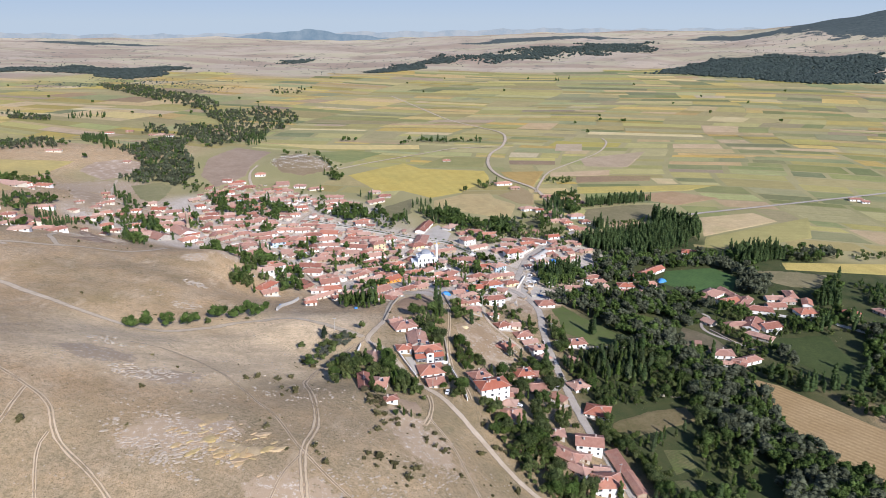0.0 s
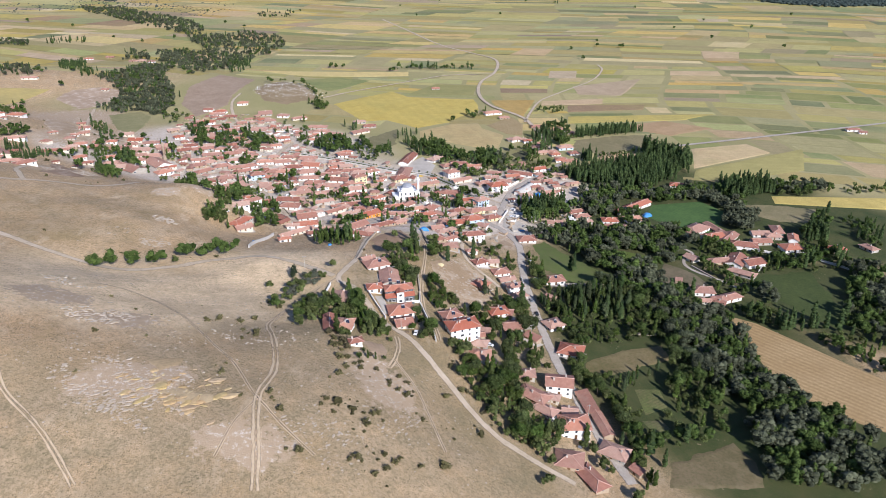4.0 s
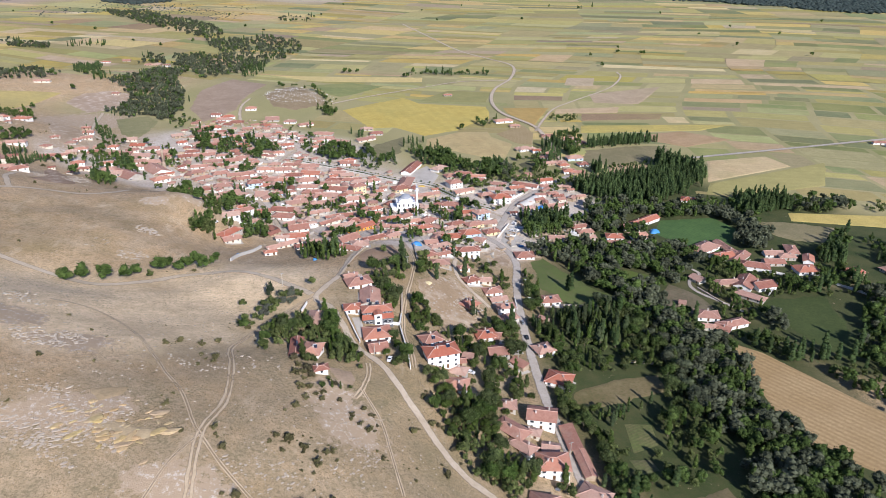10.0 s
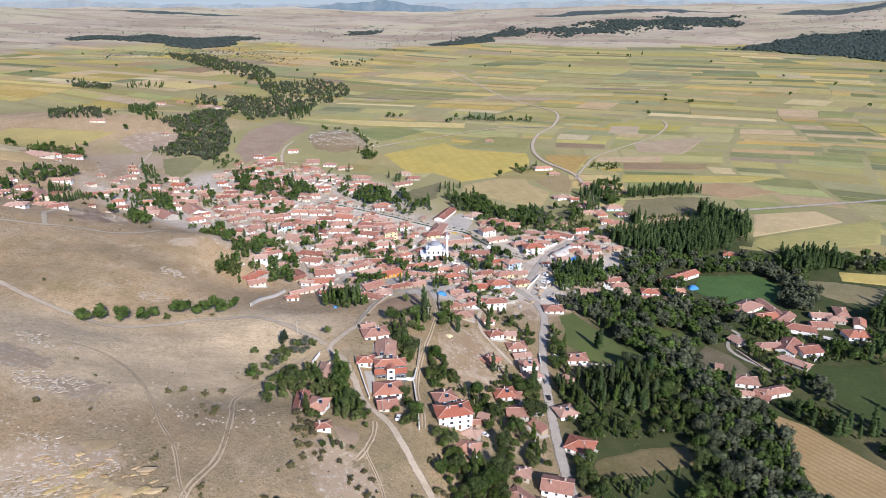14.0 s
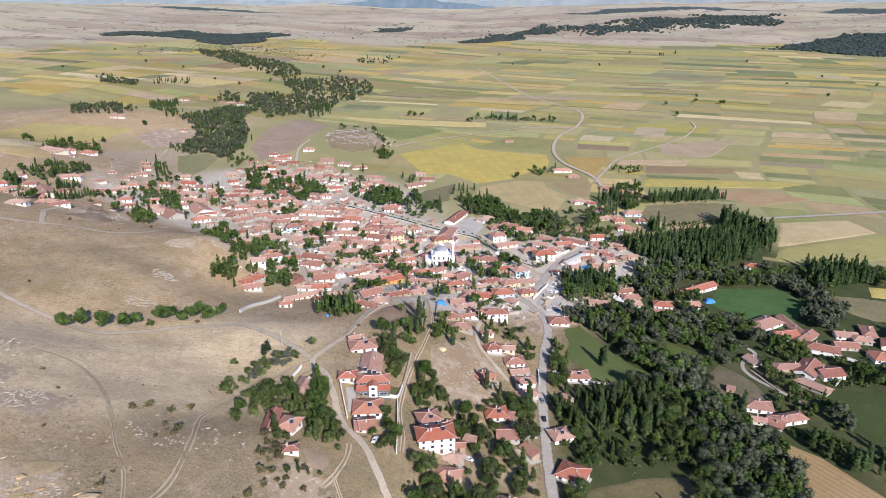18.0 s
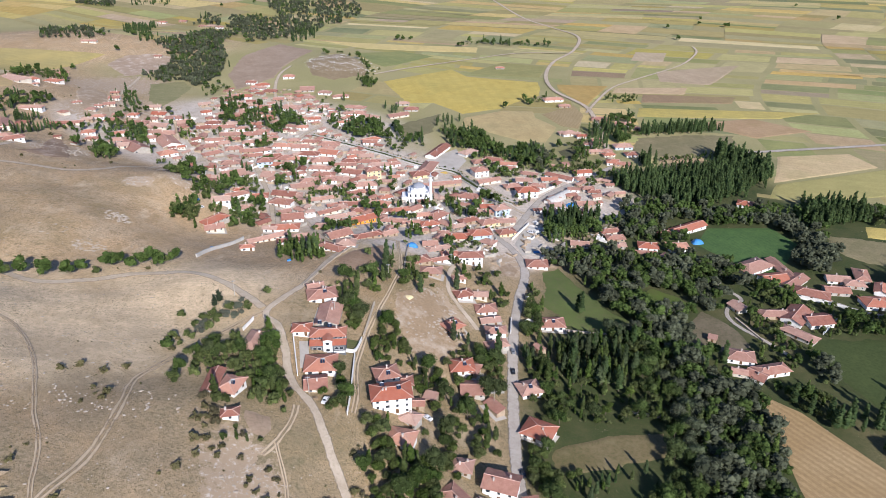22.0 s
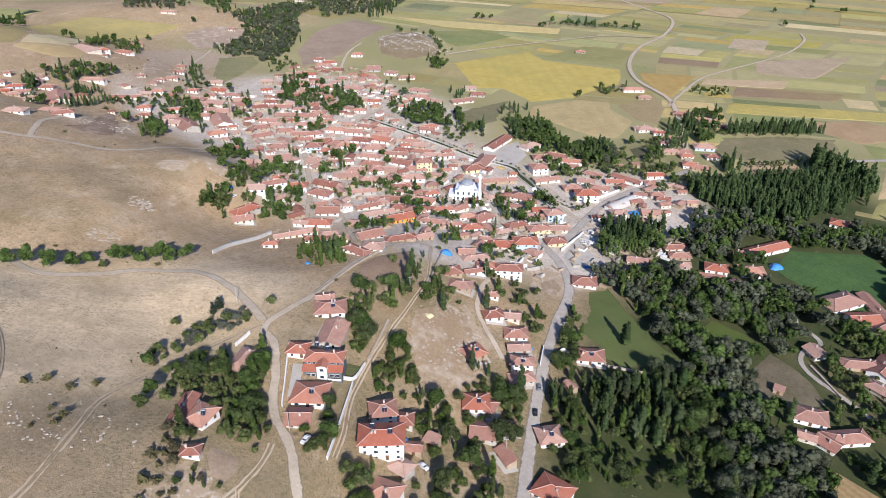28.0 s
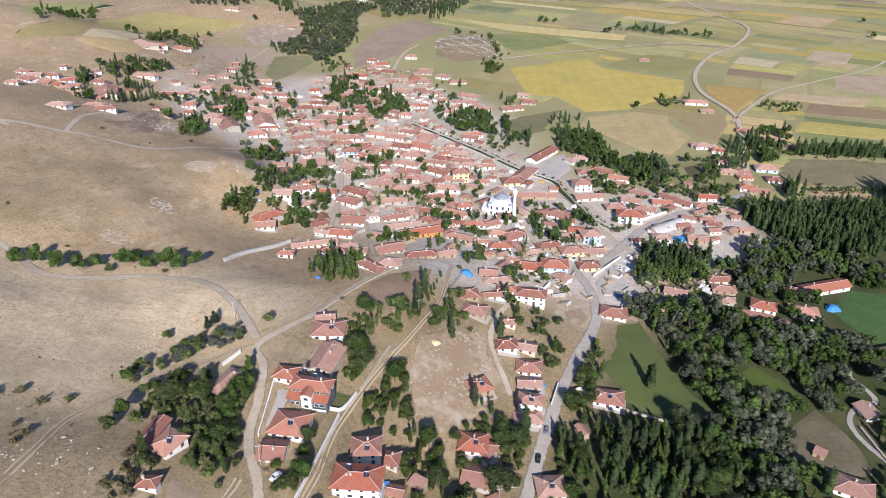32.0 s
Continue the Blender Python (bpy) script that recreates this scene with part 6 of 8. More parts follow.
def villa(x, y, turn):
    """Dark grey two-storey house with white bay, two roof levels and a garage."""
    z = float(height(x, y))
    top = new("villa")
    top.matrix_world = pose(x, y, z, 0, 0, turn)
    tagged(top, "modern dark grey villa with red roofs and white bay windows", "house")
    SPOTS.append((x, y, 10))
    child("wall", boxes("wall", [(-7.4, -2.8, -2, 7.4, 4.2, 6.0)], M_GREYPAINT), top, "dark grey plaster")
    child("front_wall", boxes("front_wall", [(-7.4, -5.4, -2, 7.4, -2.8, 3.4)], M_GREYPAINT), top)
    v, f, lines, _ = roof_shape(14.8, 7.0, 6.0, "hip", 0.5)
    child("roof", mesh_from("roof", v, f, R_NEW), top, "bright red tiles", Matrix.Translation((0, 0.7, 0)))
    child("ridge_tiles", ridge_mesh(v, lines), top, "", Matrix.Translation((0, 0.7, 0)))
    lean = [(-7.9, -6.0, 3.4), (7.9, -6.0, 3.4), (7.9, -2.7, 4.5), (-7.9, -2.7, 4.5), (-7.9, -6.0, 3.55), (7.9, -6.0, 3.55), (7.9, -2.7, 4.7), (-7.9, -2.7, 4.7)]
    child("lower_roof", mesh_from("lower_roof", lean, [(3, 2, 1, 0), (0, 1, 5, 4), (1, 2, 6, 5), (2, 3, 7, 6), (3, 0, 4, 7), (4, 5, 6, 7)], R_NEW), top)
    child("bay", boxes("bay", [(-1.9, -6.2, -2, 1.9, -2.8, 6.1)], M_WHITE), top, "white projecting bay")
    v, f, lines, _ = roof_shape(4.2, 3.8, 6.1, "gable", 0.4)
    child("bay_roof", mesh_from("bay_roof", v, f, R_NEW), top, "", pose(0, -4.2, 0, 0, 0, 90))
    for u in (-5.6, -3.6, 3.6, 5.6):
        child("window", WIDE_WINDOW, top, "", Matrix.Translation((u, -5.45, 0.9)))
        child("window", WINDOW, top, "", Matrix.Translation((u, -2.85, 4.75)))
    for zz in (0.6, 3.9):
        child("window", WIDE_WINDOW, top, "", Matrix.Translation((0, -6.24, zz)))
    for u in (-1.5, 2.2):
        child("window", WINDOW, top, "", pose(7.45, u, 3.9, 0, 0, 90))
    child("balcony_rail", boxes("balcony_rail", [(2.4, -6.9, 0.2, 7.4, -6.8, 1.1), (2.4, -6.9, 1.1, 7.5, -6.75, 1.2)], M_FRAME), top)
    child("chimney", CHIMNEY, top, "", Matrix.Translation((3.5, 1.5, 7.3)))


villa(-8.4, 336.3, 13)
house(-21.4, 339.3, 7.4, 6.0, 13, 1, 6, "", True, M_WHITE, ROOFS[2])


def hangar(x, y, L, R, turn):
    """Round-backed store with a ribbed pale skin."""
    z = float(height(x, y))
    top = new("hangar")
    top.matrix_world = pose(x, y, z, 0, 0, turn)
    tagged(top, "long round-backed store with pale metal skin", "hangar")
    SPOTS.append((x, y, 9))
    n, verts, faces = 12, [], []
    for i in range(9):
        for k in range(n + 1):
            a = math.pi * k / n
            verts.append((-L / 2 + L * i / 8, -math.cos(a) * R, math.sin(a) * R * 0.95 - 0.3))
    for i in range(8):
        faces += [(i * (n + 1) + k, i * (n + 1) + k + 1, (i + 1) * (n + 1) + k + 1, (i + 1) * (n + 1) + k) for k in range(n)]
    child("skin", mesh_from("skin", verts, faces, M_CONCRETE, smooth=True), top)
    for s in (-1, 1):
        fan = [(s * L / 2, -math.cos(math.pi * k / n) * R, math.sin(math.pi * k / n) * R * 0.95 - 0.3) for k in range(n + 1)]
        child("end_wall", mesh_from("end_wall", fan, [tuple(range(n + 1))], M_CEMENT), top)
        child("door", boxes("door", [(s * L / 2 - 0.06, -1.4, 0, s * L / 2 + 0.06, 1.4, 3)], M_STEEL), top)
    for i in range(9):
        ring = []
        for k in range(n + 1):
            a = math.pi * k / n
            for rr, dx in ((R + 0.08, -0.12), (R + 0.08, 0.12)):
                ring.append((-L / 2 + L * i / 8 + dx, -math.cos(a) * rr, math.sin(a) * rr * 0.95 - 0.3))
        child("rib", mesh_from("rib", ring, [(2 * k, 2 * k + 1, 2 * k + 3, 2 * k + 2) for k in range(n)], M_STEEL), top)


hangar(89.2, 600.5, 26, 4.4, 55)


# ---- walls, canal, bridge ----
def yard_wall(pts, tall, mat, label, thick=0.35):
    """A wall that steps along the land, with a coping."""
    line = smooth_line(pts, 2.5) if len(pts) > 2 else [Vector((*pts[0], 0)).lerp(Vector((*pts[1], 0)), k / 8) for k in range(9)]
    verts, faces = [], []
    rng = random.Random(str(pts))
    for k, q in enumerate(line):
        d = (line[min(k + 1, len(line) - 1)] - line[max(k - 1, 0)]).normalized()
        n = Vector((-d.y, d.x, 0)) * thick / 2
        z = float(height(q.x, q.y))
        t = z + tall + rng.uniform(-0.06, 0.06)
        for s, w, h in ((-1, 1, z - 0.6), (-1, 1, t - 0.12), (-1, 1.35, t - 0.1), (-1, 1.35, t), (1, 1.35, t), (1, 1.35, t - 0.1), (1, 1, t - 0.12), (1, 1, z - 0.6)):
            verts.append((q.x + n.x * s * w, q.y + n.y * s * w, h))
    for k in range(len(line) - 1):
        a = k * 8
        faces += [(a + j, a + j + 1, a + j + 9, a + j + 8) for j in range(7)]
    faces += [tuple(range(8))[::-1], tuple(len(verts) - 8 + j for j in range(8))]
    return tagged(new("yard_wall", mesh_from("yard_wall", verts, faces, mat)), label, "wall", "yard walls")


for _pts in ([(-13.4, 310.7), (-26.8, 341.5)], [(-4.1, 334.7), (2.1, 337.4), (2.4, 349.5)], [(11.7, 294.7), (9.5, 306.7), (5.3, 325.5), (3.0, 335.7)],
             [(67.2, 399.1), (66.4, 413.1)], [(73.9, 412.0), (75.6, 415.9), (82.0, 412.8)], [(-131.6, 498.4), (-117.5, 498.3), (-113.5, 509.4), (-119.4, 532.6)],
             [(-46.2, 333.6), (-45.5, 343.4)], [(-26.4, 547.6), (2.6, 564.9)], [(69.5, 547.2), (59.7, 516.3)], [(229.9, 475.1), (251.9, 468.5), (268.8, 456.5)],
             [(247.9, 457.2), (232.7, 436.8)], [(284.0, 454.8), (299.4, 439.1)], [(65.9, 595.2), (91.5, 631.8)]):
    yard_wall(_pts, 1.7, M_WHITE, "whitewashed yard wall with flat coping")
for _pts in ([(82.4, 412.4), (106.6, 413.5), (118.2, 414.8), (133.9, 416.4)], [(0.1, 464.1), (3.7, 437.9), (6.2, 421.7)], [(-35.8, 381.5), (-33.6, 418.0), (-30.1, 446.9)],
             [(121.5, 353.3), (139.8, 351.7)], [(189.1, 444.8), (199.2, 423.9)], [(0.0, 381.9), (2.3, 352.5)], [(-119.8, 542.8), (-103.6, 512.3)]):
    yard_wall(_pts, 1.1, M_STONE, "low dry-stone wall of pale field stones", 0.6)
yard_wall([(-107.4, 408.7), (-108.2, 423.6), (-105.9, 445.6), (-104.6, 461.0)], 2.2, M_CONCRETE, "pale concrete retaining wall beside the lane", 0.6)
for _s in (-2.3, 2.3):
    yard_wall([(x + _s * 0.5, y + _s) for x, y in CANAL], 1.1, M_CONCRETE, "low concrete wall along the stream canal", 0.4)
bridge = new("bridge")
bridge.matrix_world = pose(82, 538, float(height(82, 538)) + 0.5, 0, 0, -15)
tagged(bridge, "short concrete road bridge with low parapets", "bridge")
child("deck", boxes("deck", [(-13, -3, -0.6, 13, 3, 0.25)], M_CONCRETE), bridge)
for _s in (-1, 1):
    child("parapet", boxes("parapet", [(-13, _s * 2.9 - 0.15, 0.25, 13, _s * 2.9 + 0.15, 1.1)], M_CONCRETE), bridge)


def heap(name, x, y, r, tall, mat, label, category, seed):
    """A sagging covered heap."""
    rng = np.random.RandomState(seed)
    n, m, verts, faces = 14, 6, [], []
    z = float(height(x, y))
    for i in range(m):
        f = i / (m - 1)
        for k in range(n):
            a = 2 * math.pi * k / n
            q = r * (1 - f * 0.88) ** 0.8 * (1 + 0.13 * math.sin(3 * a + seed) + rng.uniform(-0.05, 0.05))
            verts.append((x + math.cos(a) * q * 1.25, y + math.sin(a) * q, z - 0.2 + tall * math.sin(f * math.pi / 2) + rng.uniform(-0.06, 0.06)))
    for i in range(m - 1):
        faces += [(i * n + k, i * n + (k + 1) % n, (i + 1) * n + (k + 1) % n, (i + 1) * n + k) for k in range(n)]
    faces.append(tuple(range((m - 1) * n, m * n)))
    return tagged(new(name, mesh_from(name, verts, faces, mat)), label, category)


heap("covered_haystack", 1.7, 465.9, 3.1, 2.6, M_TARP, "haystack under a creased blue tarpaulin", "haystack", 3)
heap("covered_haystack", 99.4, 587.7, 3.4, 2.8, M_TARP, "haystack under a blue tarpaulin in a garden", "haystack", 5)
heap("covered_haystack", 183.8, 540.1, 3.4, 3.0, M_TARP, "round haystack under blue tarpaulin by the field", "haystack", 8)
heap("sand_heap", -45.0, 498.0, 2.6, 1.1, F_GOLD, "low heap of yellow grain on the yard", "heap", 2)
heap("sand_heap", -6.0, 640.0, 3.0, 0.8, F_GOLD, "spread heap of yellow grain on gravel", "heap", 4)
heap("straw_heap", 13.6, 398.3, 2.0, 1.3, M_YELLOW, "yellow covered straw heap beside the lane", "heap", 6)


# ---- solar water heaters ----
def roof_height(x, y, up):
    """Height of the tiles over a point, or the given height over the ground where no listed roof lies."""
    for hx, hy, base, turn, L, D, H, kind in ROOFTOPS:
        c, s = math.cos(radians(turn)), math.sin(radians(turn))
        u, w = (x - hx) * c + (y - hy) * s, -(x - hx) * s + (y - hy) * c
        a, b = L / 2 + 0.8 - abs(u), D / 2 + 0.8 - abs(w)
        if a > 0 and b > 0:
            return base + H + 0.14 + 0.37 * (min(a, b) if kind == "hip" else b)
    return float(height(x, y)) + up


def solar_heater(x, y, up, turn):
    top = new("solar_water_heater")
    top.matrix_world = pose(x, y, roof_height(x, y, up) + 0.12, 0, 0, turn) @ Matrix.Diagonal((0.75, 0.75, 0.75, 1))
    tagged(top, "roof solar water heater with steel tank and dark panels", "solar heater", "solar heaters on the roofs")
    tilt = pose(0, 0, 0.35, 38, 0, 0)
    for u in (-0.62, 0.62):
        child("panel", boxes("panel", [(u - 0.55, -1.1, -0.05, u + 0.55, 0.9, 0.05)], M_PANEL), top, "dark glass panel", tilt)
    child("tank", turned("tank", [(0.05, -1.0), (0.3, -0.95), (0.3, 0.95), (0.05, 1.0)], M_STEEL, 12, 0), top, "steel tank", pose(0, 0.9, 1.15, 0, 90, 0))
    child("stand", boxes("stand", [(-0.9, 0.8, -0.9, -0.8, 0.9, 1.0), (0.8, 0.8, -0.9, 0.9, 0.9, 1.0), (-0.9, -0.8, -0.9, -0.8, -0.7, 0.0), (0.8, -0.8, -0.9, 0.9, -0.7, 0.0)], M_STEEL), top)


for _x, _y, _up, _t in ((-5.2, 318.1, 5.4, 12), (-13.1, 339.4, 7.6, 13), (-8.7, 339.5, 7.6, 13), (28.1, 310.9, 11.0, 19), (21.0, 311.9, 11.0, 19), (20.5, 324.8, 8.0, 17), (48.5, 357.5, 5.2, 16),
                        (-21.3, 371.5, 5.2, 20), (79.5, 354.5, 5.2, 17), (89.0, 413.5, 5.0, 17), (60.5, 390.5, 7.6, 19), (40.0, 387.0, 5.0, 38), (-29.2, 288.3, 5.0, 20)):
    solar_heater(_x, _y, _up, _t)


# ---- cars ----
def car_parts(paint):
    top = new("car")
    prof = [(-2.1, 0.35), (-2.1, 0.85), (-1.9, 0.95), (-1.0, 1.0), (-0.5, 1.42), (1.0, 1.45), (1.75, 1.0), (2.1, 0.9), (2.1, 0.35)]
    v = [(a, -0.84, b) for a, b in prof] + [(a, 0.84, b) for a, b in prof]
    n = len(prof)
    f = [(k, (k + 1) % n, n + (k + 1) % n, n + k) for k in range(n)] + [tuple(range(n))[::-1], tuple(range(n, 2 * n))]
    child("body", mesh_from("body", v, f, paint), top)
    g = [(-0.92, 1.02), (-0.5, 1.36), (0.95, 1.38), (1.55, 1.03)]
    for s in (-1, 1):
        child("side_window", mesh_from("side_window", [(a, s * 0.85, b) for a, b in g], [(0, 1, 2, 3) if s > 0 else (3, 2, 1, 0)], M_GLASS), top)
    child("windscreen", mesh_from("windscreen", [(-0.98, -0.72, 1.03), (-0.98, 0.72, 1.03), (-0.53, 0.66, 1.41), (-0.53, -0.66, 1.41)], [(0, 1, 2, 3)], M_GLASS), top)
    wheel = turned("wheel", [(0.2, -0.11), (0.32, -0.1), (0.32, 0.1), (0.2, 0.11)], M_TYRE, 12, 0)
    for u in (-1.3, 1.3):
        for s in (-0.8, 0.8):
            child("wheel", wheel, top, "", pose(u, s, 0.32, 90, 0, 0))
    return top


M_TYRE = simple("black_rubber", (0.02, 0.02, 0.02), (0.03, 0.03, 0.03), 2, 0.9, 0.1, 0.05, 0)
PAINTS = {"white": simple("white_car_paint", (0.75, 0.75, 0.75), (0.72, 0.72, 0.72), 1, 0.3, 0.05, 0.02, 0),
          "black": simple("black_car_paint", (0.03, 0.032, 0.038), (0.025, 0.027, 0.03), 1, 0.25, 0.05, 0.02, 0),
          "grey": simple("grey_car_paint", (0.22, 0.23, 0.25), (0.20, 0.21, 0.23), 1, 0.3, 0.05, 0.02, 0)}
for _x, _y, _t, _c in ((-143.7, 484.7, 40, "white"), (2.0, 298.6, 80, "white"), (70.7, 367.6, 100, "black"), (71.2, 532.2, 150, "white"), (-127.1, 532.8, 40, "white"),
                       (39.1, 314.1, 150, "white"), (79.1, 302.2, 108, "black"), (74.7, 248.2, 60, "grey"), (64.1, 261.2, 60, "white"), (69.5, 369.5 + 14, 100, "grey")):
    _car = car_parts(PAINTS[_c])
    _car.matrix_world = pose(_x, _y, float(height(_x, _y)) + 0.32, 0, 0, _t)
    tagged(_car, f"{_c} saloon car standing on the lane", "car", "cars in the village")


# ---- poles ----
def power_pole(x, y, turn):
    top = new("power_pole")
    top.matrix_world = pose(x, y, float(height(x, y)), 0, 0, turn)
    tagged(top, "thin grey power pole with one cross-arm", "pole", "power poles")
    child("pole", turned("pole", [(0.16, -0.5), (0.1, 8.5)], M_CEMENT, 8), top)
    child("cross_arm", boxes("cross_arm", [(-0.9, -0.06, 7.9, 0.9, 0.06, 8.02)], M_STEEL), top)
    for u in (-0.8, 0.0, 0.8):
        child("insulator", turned("insulator", [(0.05, 8.0), (0.08, 8.15), (0.03, 8.3)], M_FRAME, 6), top, "", Matrix.Translation((u, 0, 0)))


for _x, _y in ((-62.7, 361.7), (27.9, 451.8), (-5.2, 300.8), (-51.6, 432.2), (47.3, 499.9), (73.8, 427.7), (50.6, 550.1), (123.6, 595.1), (64.0, 340.0), (82.0, 269.5), (-13.0, 359.8), (0.5, 410.0)):
    power_pole(_x, _y, 20)


# ---- fence, sheets, firewood ----
fence = new("fence")
tagged(fence, "leaning wooden post and wire fence above the lane", "fence")
_line = smooth_line([(15.9, 286.6), (20.1, 280.8), (24.7, 274.0), (29.2, 267.2), (34.7, 260.8), (38.8, 253.0)], 2.6)
_r = random.Random(2)
for _q in _line:
    child("post", turned("post", [(0.07, -0.4), (0.06, 1.3)], M_WOOD, 6), fence, "", pose(_q.x, _q.y, float(height(_q.x, _q.y)), _r.uniform(-5, 5), _r.uniform(-5, 5), 0))
for _h in (0.55, 1.1):
    _v = []
    for _q in _line:
        _z = float(height(_q.x, _q.y)) + _h
        _v += [(_q.x, _q.y, _z - 0.012), (_q.x, _q.y, _z + 0.012)]
    child("wire", mesh_from("wire", _v, [(2 * k, 2 * k + 2, 2 * k + 3, 2 * k + 1) for k in range(len(_line) - 1)], M_STEEL), fence)


def sheet(x, y, w, d, turn):
    """A creased cover thrown over low stacks."""
    rng = random.Random(x)
    n, v, f = 6, [], []
    for i in range(n + 1):
        for j in range(n + 1):
            e = min(i, j, n - i, n - j)
            v.append(((i / n - 0.5) * w + rng.uniform(-0.08, 0.08), (j / n - 0.5) * d + rng.uniform(-0.08, 0.08), (0.0 if e == 0 else 0.9 + rng.uniform(-0.12, 0.12))))
    f = [(i * (n + 1) + j, (i + 1) * (n + 1) + j, (i + 1) * (n + 1) + j + 1, i * (n + 1) + j + 1) for i in range(n) for j in range(n)]
    ob = new("tarpaulin", mesh_from("tarpaulin", v, f, M_TARP))
    ob.matrix_world = pose(x, y, float(height(x, y)) + 0.02, 0, 0, turn)
    tagged(ob, "creased blue tarpaulin over a low stack", "tarpaulin", "blue tarpaulins")


def firewood(x, y, turn):
    top = new("firewood_stack")
    top.matrix_world = pose(x, y, float(height(x, y)), 0, 0, turn)
    tagged(top, "low stack of split grey firewood logs", "firewood", "firewood stacks")
    log = turned("log", [(0.13, -0.6), (0.14, 0.0), (0.12, 0.6)], M_BARK2, 7)
    for k in range(6):
        for j in range(4 - k % 2):
            child("log", log, top, "", pose(-0.9 + k * 0.34, 0, 0.1 + j * 0.24, 90, 0, 0))


M_BARK2 = simple("split_firewood", (0.36, 0.27, 0.18), (0.27, 0.20, 0.13), 2.0, 0.95, 0.4, 0.1)
for _x, _y, _w, _d, _t in ((-57.6, 417.6, 2.4, 2.0, 20), (18.6, 491.6, 3.2, 2.4, 10), (60.5, 408.3, 3.0, 1.6, 20), (-149.0, 490.8, 3.0, 2.2, 0), (76.7, 502.8, 5.0, 1.8, 20), (29.5, 321.3, 2.6, 2.2, 20), (-110.8, 432.3, 2.0, 1.6, 40)):
    sheet(_x, _y, _w, _d, _t)
for _x, _y, _t in ((-2.1, 299.0, 20), (78.5, 407.7, 60), (5.4, 355.9, 80), (44.4, 386.7, 10)):
    firewood(_x, _y, _t)


# ---- trees ----
def leaf_material(name, a, b):
    m = Mat(name, 0.7)
    m.b.inputs["Specular IOR Level"].default_value = 0.06
    c = m.mix(m.island(), a, b)
    c = m.mix(m.ramp(m.noise(0.25, 3), 0.4, 0.7, 0, 0.5), c, tuple(v * 0.62 for v in a))
    c = m.tint(c, m.ramp(m.each(), 0, 1, 0.485, 0.515), m.ramp(m.each(), 0, 1, 0.85, 1.1), m.ramp(m.noise(0.05, 2), 0.3, 0.7, 0.72, 1.3))
    thin, both = m.n.new("ShaderNodeBsdfTranslucent"), m.n.new("ShaderNodeMixShader")
    m.put(thin.inputs["Color"], m.tint(c, 0.49, 1.05, 1.5))
    both.inputs[0].default_value = 0.3
    m.l.new(m.b.outputs[0], both.inputs[1])
    m.l.new(thin.outputs[0], both.inputs[2])
    m.l.new(both.outputs[0], m.n["Material Output"].inputs[0])
    return m.done(c)


L_BROAD = leaf_material("walnut_leaves", (0.036, 0.056, 0.017), (0.136, 0.184, 0.059))
L_FRUIT = leaf_material("orchard_leaves", (0.046, 0.066, 0.019), (0.178, 0.218, 0.069))
L_POPLAR = leaf_material("poplar_leaves", (0.047, 0.073, 0.031), (0.117, 0.156, 0.061))
L_YOUNG = leaf_material("young_poplar_leaves", (0.044, 0.067, 0.018), (0.164, 0.215, 0.065))
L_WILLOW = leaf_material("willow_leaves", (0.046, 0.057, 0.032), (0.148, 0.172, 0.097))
L_OLIVE = leaf_material("oleaster_leaves", (0.1058, 0.1164, 0.0846), (0.1410, 0.1481, 0.1128))
L_PINE = leaf_material("pine_needles", (0.028, 0.044, 0.024), (0.046, 0.060, 0.032))
L_BUSH = leaf_material("scrub_leaves", (0.10, 0.092, 0.045), (0.175, 0.155, 0.078))
M_BARK = simple("bark", (0.17, 0.135, 0.10), (0.11, 0.085, 0.065), 2.0, 0.95, 0.4, 0.1, 0.6)

# height, crown's half-width, clear trunk, lobes, leaf size, leaves
FORMS = {"broad": (9.5, 4.2, 1.5, 10, 1.0, L_BROAD), "fruit": (5.4, 2.6, 1.0, 8, 0.68, L_FRUIT), "poplar": (13.0, 1.75, 1.0, 10, 0.8, L_POPLAR),
         "young": (9.0, 1.35, 0.9, 8, 0.66, L_YOUNG), "willow": (10.0, 4.6, 1.3, 11, 1.0, L_WILLOW), "olive": (4.4, 2.5, 0.8, 6, 0.7, L_OLIVE),
         "pine": (6.0, 1.7, 0.8, 6, 0.6, L_PINE), "bush": (1.5, 1.35, 0.0, 5, 0.42, L_BUSH)}


